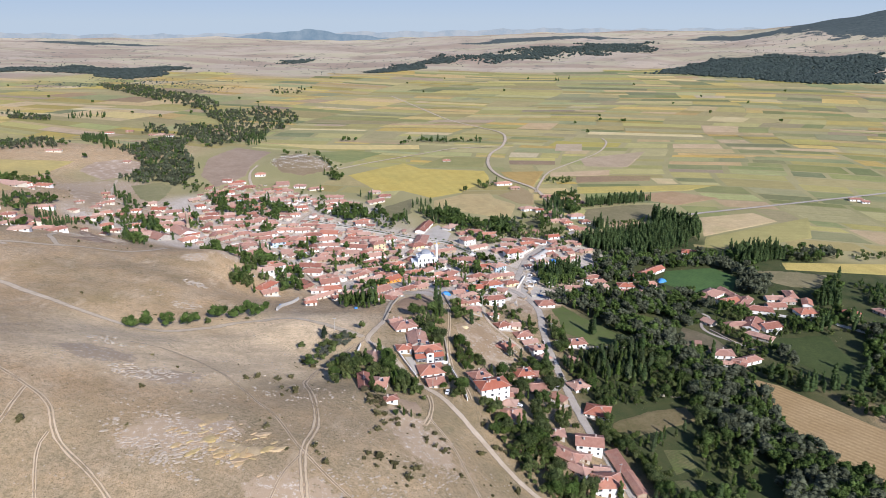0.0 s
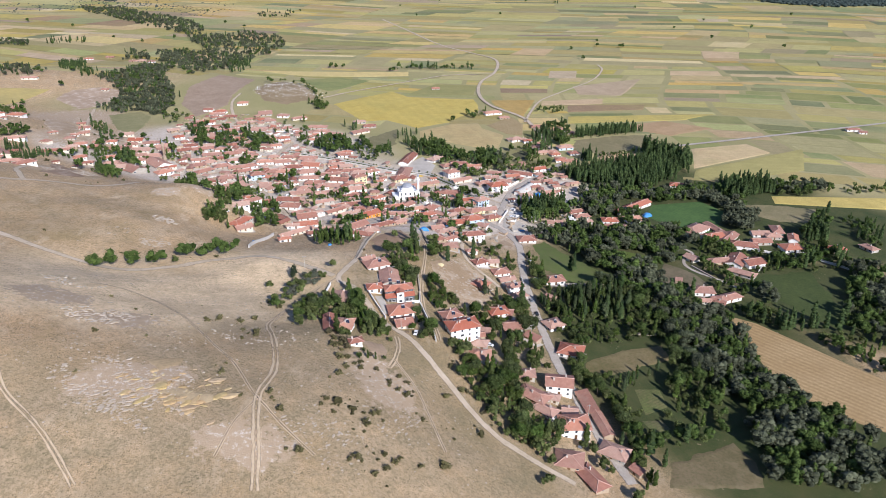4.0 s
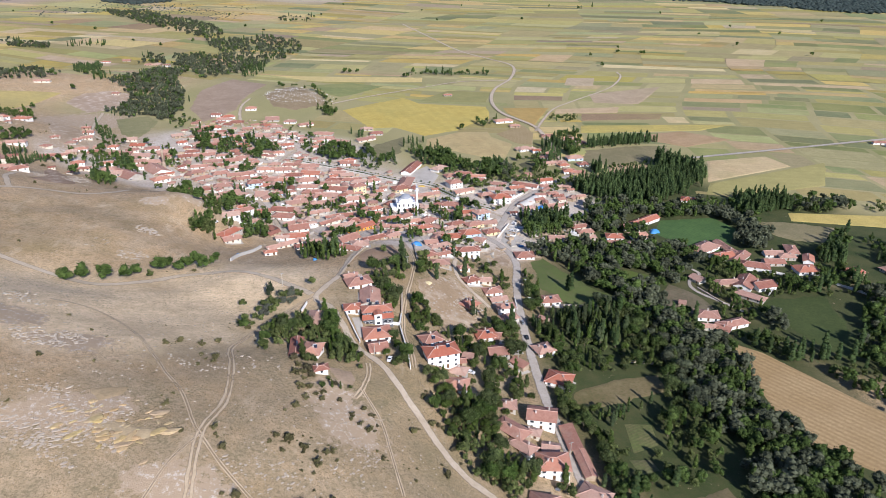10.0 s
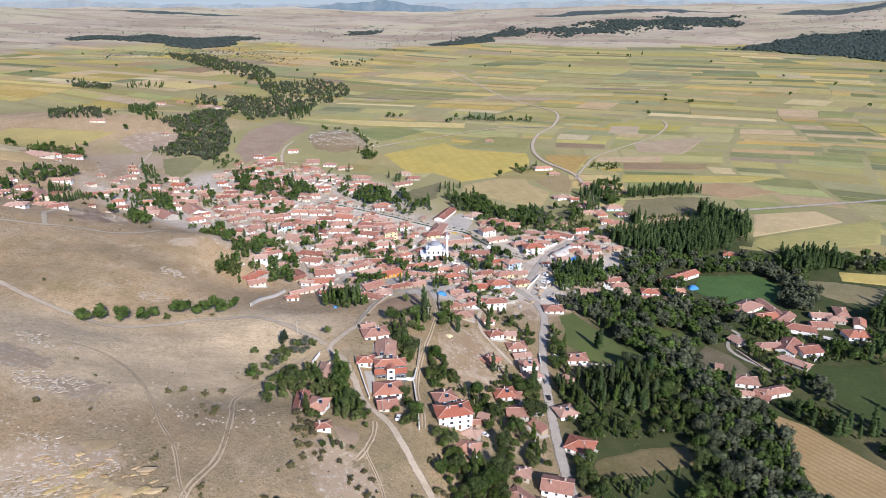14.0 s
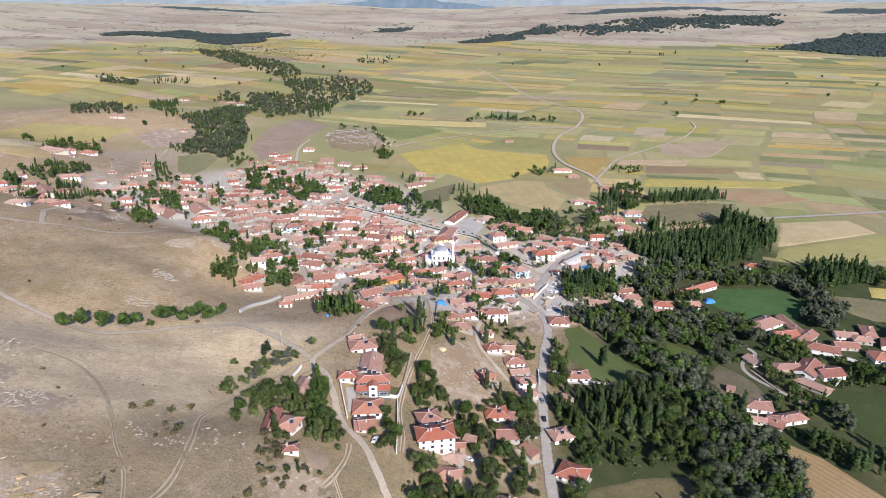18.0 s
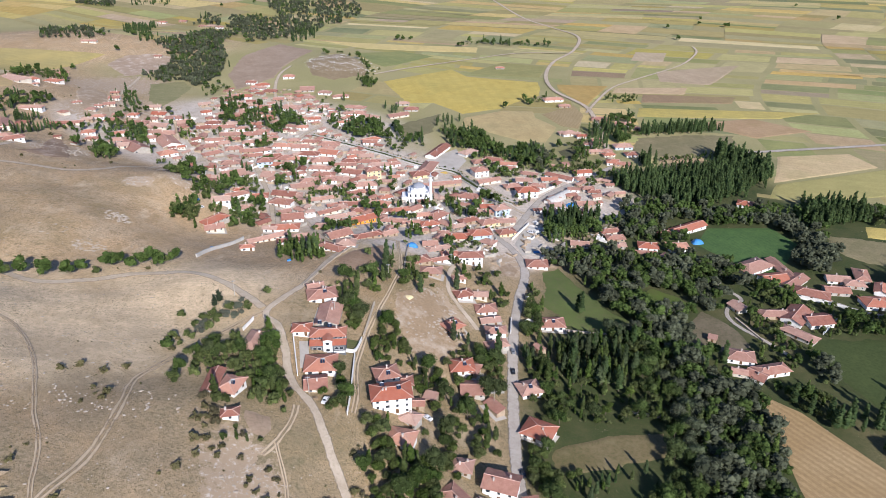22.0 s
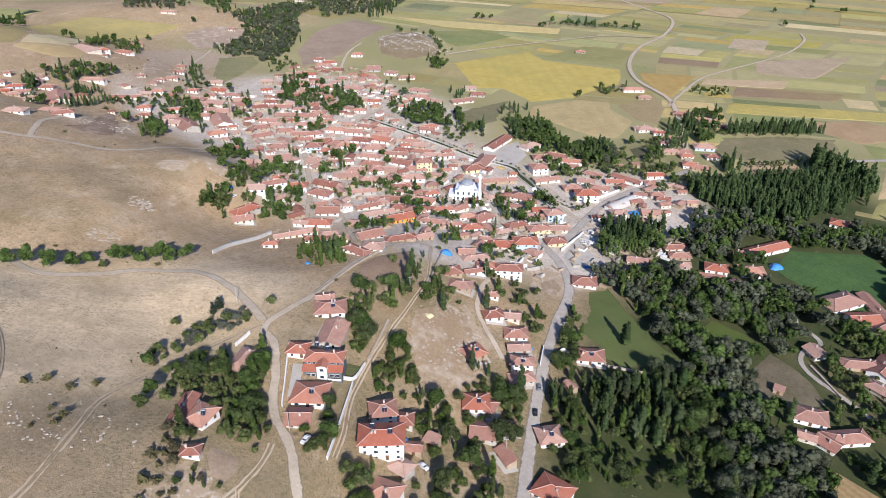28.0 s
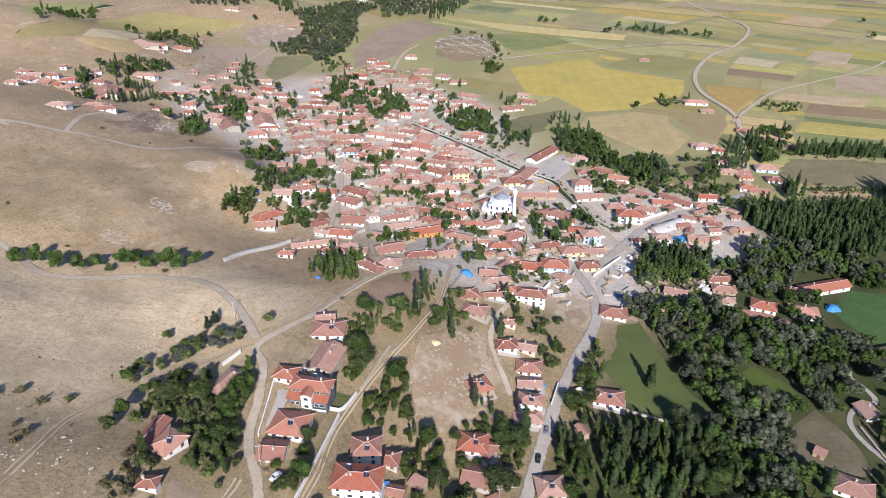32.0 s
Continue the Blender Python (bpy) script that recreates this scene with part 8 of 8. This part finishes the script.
grove('fruit', 30, 1.0, [(-501, 742), (-566, 816), (-552, 850), (-515, 811), (-489, 740)])
grove('fruit', 34, 1.0, [(-494, 790), (-540, 861), (-522, 876), (-461, 804), (-465, 782)])
grove('fruit', 26, 1.0, [(-202, 548), (-209, 592), (-186, 565), (-189, 542)])
grove('fruit', 22, 1.1, [(-153, 468), (-150, 483), (-139, 479), (-141, 466)])
grove('broad', 14, 1.0, [(-126, 484), (-128, 509), (-117, 505), (-108, 484), (-117, 477)])
grove('fruit', 26, 1.0, [(-156, 497), (-163, 530), (-139, 508), (-143, 494)])
grove('broad', 10, 0.95, [(-493, 2031), (-378, 2037), (-369, 1993), (-481, 1987)])
grove('broad', 8, 0.95, [(-180, 1231), (-148, 1231), (-145, 1214), (-177, 1214)])
grove('broad', 36, 0.95, [(-63, 1234), (70, 1233), (70, 1212), (-61, 1212)])
grove('broad', 8, 0.95, [(398, 2510), (463, 2540), (453, 2480), (390, 2448)])
grove('fruit', 45, 1, [(-168, 554), (-156, 590), (-119, 551), (-116, 500), (-136, 484)])
grove('fruit', 90, 1, [(-293, 828), (-178, 771), (-175, 680), (-226, 662)])
grove('fruit', 69, 1, [(-188, 636), (-66, 649), (-27, 591), (-106, 523)])
grove('fruit', 57, 1, [(-96, 592), (-12, 547), (42, 521), (36, 446), (-29, 487)])
grove('fruit', 66, 1, [(-9, 610), (69, 594), (42, 521), (-3, 549)])
grove('fruit', 60, 1, [(11, 696), (93, 672), (121, 644), (79, 609), (30, 631)])
grove('fruit', 51, 1, [(-361, 668), (-295, 699), (-226, 662), (-257, 620)])
grove('fruit', 36, 1, [(-180, 881), (-39, 689), (-118, 736), (-185, 795)])
grove('fruit', 39, 1, [(-282, 1042), (-203, 1039), (-149, 961), (-165, 941), (-211, 1003), (-267, 1006)])
grove('poplar', 5, 0.6, [(3, 581), (41, 603), (44, 548), (11, 537)])
grove('river', 20, 1, [(180, 508), (198, 506), (196, 483), (178, 485)])
grove('fruit', 30, 1, [(201, 488), (236, 492), (227, 448), (207, 460)])
grove('broad', 37, 1, [(249, 450), (287, 470), (261, 412), (244, 422)])
grove('fruit', 75, 1, [(22, 306), (35, 299), (51, 277), (61, 244), (61, 219), (51, 226), (39, 242), (25, 274)])
grove('fruit', 20, 1, [(75, 247), (84, 238), (92, 223), (94, 221), (104, 231), (91, 254)])
grove('fruit', 15, 1, [(78, 312), (90, 314), (90, 298), (81, 297)])
grove('broad', 134, 0.95, [(-262, 756), (-282, 812), (-251, 818), (-225, 783), (-187, 783), (-161, 735), (-169, 711), (-184, 701), (-207, 726), (-224, 704)])
grove('broad', 53, 0.95, [(-150, 750), (-132, 770), (-105, 774), (-79, 750), (-76, 726), (-108, 710)])
grove('broad', 25, 0.95, [(-80, 758), (-68, 773), (-45, 741), (-36, 704), (-54, 705)])
grove('fruit', 12, 1, [(-290, 579), (-284, 601), (-255, 566), (-257, 545)])
grove('fruit', 13, 1, [(-301, 649), (-293, 659), (-253, 611), (-255, 595)])
grove('fruit', 15, 1, [(-224, 572), (-220, 595), (-201, 584), (-187, 566), (-199, 541)])
grove('poplar', 9, 0.6, [(-187, 566), (-181, 577), (-149, 536), (-150, 514)])
grove('fruit', 7, 1, [(-158, 499), (-155, 516), (-146, 505), (-152, 492)])
grove('broad', 8, 1, [(-131, 493), (-123, 507), (-105, 495), (-107, 480), (-119, 476)])
grove('broad', 4, 1, [(-129, 529), (-122, 540), (-111, 517), (-121, 512)])
grove('fruit', 8, 1, [(-152, 465), (-145, 481), (-139, 478), (-147, 462)])
grove('fruit', 7, 1, [(-142, 488), (-136, 497), (-132, 492), (-139, 482)])
grove('broad', 6, 1, [(-70, 496), (-64, 506), (-46, 507), (-38, 490), (-60, 478)])
grove('fruit', 15, 1, [(-76, 576), (-58, 592), (-49, 568), (-64, 547)])
grove('fruit', 9, 1, [(-95, 557), (-84, 571), (-75, 552), (-90, 548)])
grove('poplar', 6, 0.6, [(-183, 623), (-176, 628), (-156, 595), (-160, 583)])
grove('fruit', 12, 1, [(-307, 725), (-295, 755), (-248, 684), (-249, 651)])
grove('fruit', 7, 1, [(-316, 684), (-299, 678), (-282, 648), (-296, 655)])
grove('fruit', 13, 1, [(-193, 677), (-179, 686), (-168, 667), (-182, 658)])
grove('fruit', 12, 1, [(-378, 561), (-382, 581), (-351, 556), (-352, 539)])
grove('broad', 20, 0.95, [(-563, 1078), (-513, 1071), (-496, 1029), (-531, 1025)])
grove('fruit', 24, 1, [(-598, 847), (-548, 856), (-507, 799), (-488, 711)])
grove('fruit', 21, 1, [(-565, 886), (-514, 869), (-483, 821), (-496, 793)])
grove('fruit', 45, 1, [(-184, 1027), (-155, 990), (-133, 919), (-148, 901), (-183, 989)])
grove('fruit', 21, 1, [(-345, 881), (-304, 875), (-280, 832), (-312, 822)])
grove('broad', 16, 1, [(200, 383), (210, 351), (200, 334), (190, 357)])
grove('broad', 8, 1, [(256, 384), (266, 377), (249, 346), (240, 346)])
grove('fruit', 22, 1, [(200, 357), (214, 339), (226, 320), (221, 316), (205, 332), (196, 348)])
grove('fruit', 50, 0.8, [(79, 353), (96, 366), (138, 369), (141, 351), (117, 339), (94, 336), (82, 339)])
grove('fruit', 8, 0.9, [(70, 422), (78, 426), (83, 404), (75, 397)])
grove('fruit', 17, 0.9, [(139, 381), (153, 372), (155, 347), (147, 346), (140, 358)])
grove('broad', 10, 0.8, [(77, 380), (92, 391), (94, 369), (80, 365)])
single_trees('broad', [(-167.0, 354.1), (-155.9, 355.7), (-146.8, 359.2), (-144.1, 365.7), (-134.2, 373.4), (-132.6, 378.4), (-125.7, 377.9), (-114.6, 385.0), (-122.5, 383.0), (-118.4, 385.1), (-172.6, 347.9), (-111.4, 394.7), (-785.6, 1480.3), (-761.3, 1502.6), (-730.6, 1498.6), (-613.1, 1509.4), (-65.8, 1190.4), (-71.4, 1189.4), (381.2, 1470.8), (386.8, 1471.7), (724.3, 1962.0), (-115.9, 2329.3), (28.3, 849.9), (338.1, 1485.8), (-667.7, 2130.2), (-536.2, 1850.9), (-468.4, 1774.9), (-567.6, 1573.5), (-395.9, 2505.0), (-55.7, 2051.2), (7.4, 2519.4), (184.2, 2095.6), (304.5, 2513.1), (626.8, 2307.7), (592.4, 1792.3), (620.4, 1610.8), (790.2, 1805.5), (721.2, 1476.1), (1028.6, 2106.5), (350.0, 1549.8)])
single_trees('broad', [(275.5, 1439.4), (278.0, 1322.8), (-1176.2, 1697.7), (-1319.0, 2140.1), (-1047.0, 1863.8), (-881.2, 1762.8), (-699.9, 1570.5), (-519.1, 888.9), (-513.8, 979.4)])
single_trees('fruit', [(-115.3, 393.4), (-136.9, 366.4), (-171.4, 349.6), (-177.6, 352.1), (-145.3, 476.7), (-150.5, 472.7), (-115.6, 486.8), (-111.0, 494.7), (-119.6, 476.0), (-122.1, 532.0), (-98.7, 504.1), (-118.2, 522.1), (-59.5, 484.2), (-66.8, 486.0), (-50.5, 501.8), (-43.8, 499.5), (-17.3, 529.0), (-12.4, 406.2), (30.6, 454.8), (50.4, 487.8), (33.7, 496.0), (37.2, 495.2), (-16.8, 433.0), (-130.2, 516.7), (-77.1, 338.0)])
single_trees('pine', [(-67.4, 350.8), (-67.4, 355.2), (-31.2, 555.1), (-25.3, 555.1), (-19.7, 556.1), (-14.2, 557.1), (-10.0, 561.8), (-6.6, 569.2), (-4.7, 575.7), (-2.2, 414.7), (-1.3, 409.8), (-4.2, 422.1)])
single_trees('poplar', [(-2.2, 414.7), (-4.9, 428.2), (35.1, 424.1), (103.8, 432.1), (40.3, 377.7), (27.5, 454.9), (102.1, 435.4), (18.3, 406.4)])
single_trees('bush', [(-135.8, 288.7), (-33.6, 400.4)])


# gardens and banks behind the bridge quarter
grove('fruit', 46, 0.8, [(80, 714), (110, 753), (122, 720), (117, 678), (90, 676), (78, 690)])
grove('broad', 26, 0.9, [(144, 831), (165, 838), (165, 793), (152, 781), (135, 802)])
grove('broad', 16, 0.9, [(140, 782), (157, 783), (155, 751), (141, 747)])
grove('poplar', 14, 0.9, [(160, 697), (168, 699), (168, 687), (161, 688)])
grove('fruit', 60, 0.6, [(179, 708), (228, 733), (228, 722), (179, 700)])
grove('fruit', 40, 0.5, [(157, 784), (208, 802), (206, 791), (157, 776)])
grove('willow', 26, 0.9, [(58, 723), (70, 726), (80, 674), (71, 647), (62, 681), (54, 693)])
grove('river', 150, 0.95, [(136, 590), (170, 605), (192, 601), (223, 599), (256, 609), (266, 585), (246, 580), (213, 571), (190, 562), (164, 566), (152, 542), (139, 558)])
grove('willow', 34, 0.85, [(249, 585), (266, 567), (268, 540), (254, 512), (247, 516), (254, 554)])
grove('plantation', 50, 1.0, [(79, 566), (99, 568), (116, 568), (114, 547), (102, 527), (84, 518)])
grove('broad', 26, 0.9, [(276, 622), (290, 616), (272, 559), (262, 573)])
grove('fruit', 60, 0.85, [(92, 650), (113, 624), (134, 660), (128, 690), (100, 672)])
grove('poplar', 18, 1.1, [(299, 508), (314, 505), (305, 487), (290, 487)])
grove('broad', 22, 0.85, [(348, 528), (358, 528), (342, 479), (333, 475)])
grove('fruit', 24, 0.8, [(283, 481), (302, 449), (296, 441), (279, 475)])
grove('river', 30, 0.9, [(309, 445), (296, 398), (284, 378), (280, 397), (294, 434)])
grove('fruit', 80, 0.8, [(196, 470), (240, 470), (300, 482), (302, 436), (270, 445), (225, 425), (205, 396), (190, 405)])
grove('broad', 16, 0.8, [(200, 440), (240, 440), (230, 425), (205, 396)])
# orchard round the farmhouse and the grey-leaved trees along the track
grove('fruit', 60, 1.0, [(-61, 307), (-45, 290), (-45, 299), (-43, 304), (-32, 302), (-24, 287), (-11, 282), (-8, 283), (-9, 298), (-15, 310), (-23, 318), (-26, 328), (-32, 336), (-35, 328), (-38, 318), (-43, 318), (-58, 327), (-60, 321), (-67, 318)])
grove('olive', 30, 0.9, [(-69, 318), (-66, 330), (-62, 342), (-57, 350), (-54, 362), (-46, 354), (-52, 345), (-57, 339), (-60, 326)])
grove('bush', 5, 1.2, [(-74, 271), (-69, 275), (-62, 266), (-67, 263)])
grove('bush', 12, 1.7, [(-34, 275), (-26, 276), (-21, 268), (-30, 267)])
grove('fruit', 10, 0.6, [(-22, 270), (-14, 267), (-12, 262), (-18, 264)])
grove('bush', 14, 1.7, [(-28, 254), (-21, 260), (-18, 255), (-25, 249)])


# ---- stones ----
def rock_arrays(seed, flat=0.6):
    rng = np.random.RandomState(seed)
    v = []
    for z, r, n in ((-0.3, 0.95, 6), (0.25, 1.0, 6), (0.62, 0.6, 6)):
        for k in range(n):
            a = 2 * math.pi * k / n + z
            v.append((math.cos(a) * r * rng.uniform(0.7, 1.2), math.sin(a) * r * rng.uniform(0.7, 1.2), z * flat * rng.uniform(0.8, 1.2)))
    f = []
    for i in range(2):
        f += [(i * 6 + k, i * 6 + (k + 1) % 6, i * 6 + 6 + (k + 1) % 6, i * 6 + 6 + k) for k in range(6)]
    return np.array(v), f + [(12, 13, 14, 15, 16, 17)]


ROCKS = [rock_arrays(k) for k in range(6)]
for _i, (_x, _y) in enumerate([(-83.7, 286.8), (-78.8, 276.6), (-71.1, 273.3), (-72.3, 270.2), (-62.5, 259.2), (-60.4, 263.6), (-48.6, 265.1), (-45.5, 272.6), (-45.0, 276.1), (-40.2, 269.1), (-35.1, 262.1),
                               (-52.6, 258.1), (-56.7, 274.1), (-52.8, 273.5), (-165.1, 394.0), (-155.9, 391.8), (-0.1, 219.0), (-23.2, 203.1), (6.0, 202.3), (17.2, 236.4), (-13.7, 195.1), (-55.0, 190.5), (-20.8, 205.6)]):
    _v, _f = ROCKS[_i % 6]
    _s = 0.5 + 0.2 * math.sin(_i * 2.3)
    _me = mesh_from("boulder", (_v * _s * np.array([1.4, 0.9, 0.8])).tolist(), _f, M_STONE)
    _ob = new("boulder", _me)
    _ob.matrix_world = pose(_x, _y, float(height(_x, _y)) + 0.08, 0, 0, _i * 47)
    tagged(_ob, "pale limestone boulder lying on dry grass", "rock", "boulders on the hillside")


def scatter_stones(name, label, rows, seed, mat, stretch=1.0, strike=0.0, up=0.05):
    """Outcrops and loose stones: centre, half-widths, number, smallest and largest size."""
    rng = random.Random(seed)
    vs, fs, base = [], [], 0
    for cx, cy, rx, ry, n, lo, hi in rows:
        for _ in range(n):
            a, q = rng.uniform(0, 2 * math.pi), math.sqrt(rng.random())
            x, y = cx + math.cos(a) * rx * q, cy + math.sin(a) * ry * q
            if math.sin(x * 0.21 + y * 0.33) + math.sin(x * 0.09 - y * 0.17 + 1) < rng.uniform(-1.6, 0.9):
                continue
            if not free_of_roads(x, y):
                continue
            v, f = ROCKS[rng.randrange(6)]
            s = lo + (hi - lo) * rng.random() ** 2.5
            t = radians(strike + rng.gauss(0, 28))
            c, w = math.cos(t), math.sin(t)
            p = v * s
            p[:, 0] *= 1 + (stretch - 1) * rng.random() * 1.3
            vs.append(np.stack([p[:, 0] * c - p[:, 1] * w + x, p[:, 0] * w + p[:, 1] * c + y, p[:, 2] * 0.8 + float(height(x, y)) + up], 1))
            fs += [tuple(k + base for k in q) for q in f]
            base += len(v)
    return tagged(new(name, mesh_from(name, np.concatenate(vs).tolist(), fs, mat)), label, "rocks", kind="stuff")


def free_of_roads(x, y):
    return all(math.hypot(rx - x, ry - y) > r + 0.4 for rx, ry, r in ROAD_SPOTS.get((int(x // 16), int(y // 16)), ()))


scatter_stones("limestone_outcrop", "pale limestone ribs breaking through the dry hillside",
               [(-98, 214, 25, 15, 660, 0.18, 0.68), (-85, 200, 16, 8, 286, 0.18, 0.74), (-128, 262, 14, 9, 330, 0.18, 0.74), (-160, 300, 16, 8, 264, 0.18, 0.74), (-30, 196, 20, 14, 198, 0.18, 0.56), (-5, 235, 12, 22, 242, 0.18, 0.56),
                (-293, 547, 26, 26, 572, 0.18, 0.93), (-186, 487, 10, 7, 154, 0.18, 0.74), (-167, 430, 9, 5, 110, 0.18, 0.81), (-159, 393, 9, 6, 110, 0.18, 0.74), (-162, 505, 12, 8, 110, 0.18, 0.56), (-345, 715, 55, 60, 330, 0.18, 0.81), (-430, 840, 60, 55, 198, 0.18, 0.81), (-169, 433, 8, 5, 88, 0.18, 0.99), (-184, 399, 10, 6, 88, 0.18, 0.81)], 3, M_STONE, 2.2, 25)
scatter_stones("loose_stones", "loose pale stones strewn over the slope",
               [(-70, 250, 60, 70, 900, 0.1, 0.5), (0, 230, 40, 40, 420, 0.1, 0.5), (-154, 333, 90, 60, 700, 0.1, 0.45), (-130, 230, 60, 50, 500, 0.1, 0.5), (-40, 399, 40, 40, 160, 0.1, 0.4), (-258, 478, 70, 60, 300, 0.12, 0.6), (25, 388, 15, 28, 520, 0.2, 0.95), (58, 474, 10, 15, 70, 0.15, 0.7), (-66, 266, 18, 13, 160, 0.15, 0.6), (-20, 205, 22, 14, 120, 0.15, 0.6), (-186, 416, 60, 30, 120, 0.12, 0.5)], 8, M_STONE, 1.2)
scatter_stones("clay_banks", "washed-out banks of yellow clay on the slope", [(-80, 214, 20, 12, 70, 0.5, 1.7), (-66, 203, 14, 7, 40, 0.5, 1.5)], 12, F_CLAY, 2.6, 15, 0.2)
scatter_stones("gravestones", "rows of small white gravestones on the knoll", [(-212, 1008, 42, 50, 900, 0.4, 1.0), (-170, 990, 20, 30, 160, 0.4, 1.0)], 4, M_WHITE, 0.7, up=0.4)

# thorn scrub on the dry slope
_r = random.Random(21)
for _cx, _cy, _rx, _ry, _n in ((-5, 228, 30, 38, 300), (-60, 255, 55, 50, 60), (-30, 200, 40, 25, 90), (-80, 285, 25, 30, 30), (-62, 299, 20, 25, 20), (21, 258, 22, 26, 130), (-120, 250, 60, 50, 24), (-164, 374, 60, 14, 26), (-275, 495, 40, 20, 20), (-60, 299, 16, 20, 14), (-390, 760, 60, 50, 60), (-211, 547, 40, 20, 20), (-329, 599, 60, 30, 30)):
    for _ in range(_n):
        _a, _q = _r.uniform(0, 6.28), math.sqrt(_r.random())
        _x, _y = _cx + math.cos(_a) * _rx * _q, _cy + math.sin(_a) * _ry * _q
        if math.sin(_x * 0.19 + _y * 0.11) + math.sin(_y * 0.23 - _x * 0.07) > _r.uniform(-0.3, 1.7) and free(_x, _y, 1.0):
            stand("bush", _x, _y, _r.choice([0.3, 0.4, 0.55, 0.7, 0.9, 1.2, 1.5]))


# weeds and low trees along the canal
for _k, _p in enumerate(smooth_line(CANAL, 4.5)):
    stand("fruit", _p.x + 2.6 + math.sin(_k * 1.9), _p.y + 3.0, 0.38 + 0.12 * math.sin(_k * 2.7))


# ---- distant woods ----
def far_wood(count, pts, lo, hi, ragged=60.0):
    """Forest on a far slope, thinning at its edge and broken by clearings."""
    rng = random.Random(str(pts))
    xs, ys = [p[0] for p in pts], [p[1] for p in pts]
    verts, faces = [], []
    for _ in range(count):
        for _ in range(20):
            x, y = rng.uniform(min(xs) - 40, max(xs) + 40), rng.uniform(min(ys) - 40, max(ys) + 40)
            e = edge_distance(x, y, pts) * (1 if inside(x, y, pts) else -1)
            if e + 0.7 * ragged * float(wave(x, y, 38.0, 0.5)) > rng.uniform(-0.3, 0.8) * ragged and float(wave(x, y, 21.0, 2.2)) > rng.uniform(-1.3, -0.3):
                break
        else:
            continue
        s, z, b = rng.uniform(lo, hi), float(height(x, y)), len(verts)
        t = rng.uniform(0, 1)
        verts += [(x + math.cos(k * 1.257 + t) * s * rng.uniform(0.7, 1.1), y + math.sin(k * 1.257 + t) * s * rng.uniform(0.7, 1.1), z + s * rng.uniform(0.3, 0.6)) for k in range(5)]
        verts += [(x, y, z + s * rng.uniform(0.65, 1.1)), (x, y, z - 2)]
        faces += [(b + k, b + (k + 1) % 5, b + 5) for k in range(5)] + [(b + (k + 1) % 5, b + k, b + 6) for k in range(5)]
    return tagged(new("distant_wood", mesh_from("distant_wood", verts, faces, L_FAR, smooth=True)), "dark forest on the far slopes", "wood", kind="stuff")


# leaf colour lightened and blued to carry the distance haze
L_FAR = leaf_material("haze_tinted_leaves", (0.058, 0.080, 0.070), (0.082, 0.105, 0.094))
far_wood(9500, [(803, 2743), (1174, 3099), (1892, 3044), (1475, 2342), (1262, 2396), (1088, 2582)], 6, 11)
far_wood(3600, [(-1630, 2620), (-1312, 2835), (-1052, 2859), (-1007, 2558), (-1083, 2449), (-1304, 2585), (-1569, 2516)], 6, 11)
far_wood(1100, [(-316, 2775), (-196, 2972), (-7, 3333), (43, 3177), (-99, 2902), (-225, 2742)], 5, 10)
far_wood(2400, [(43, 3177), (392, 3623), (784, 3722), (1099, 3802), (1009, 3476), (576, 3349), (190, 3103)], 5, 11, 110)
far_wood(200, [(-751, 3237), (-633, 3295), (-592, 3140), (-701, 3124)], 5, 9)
# scattered scrub over the dry tableland
far_wood(700, [(-2000, 2500), (-1500, 3300), (300, 3600), (1500, 3900), (2300, 3300), (1900, 3050), (900, 3400), (-200, 2800), (-900, 2650)], 1.5, 4, 260)
far_wood(500, [(-1300, 2150), (-1150, 2500), (-750, 2400), (-620, 2050), (-850, 2150)], 1.5, 3.5, 160)

plant_all()
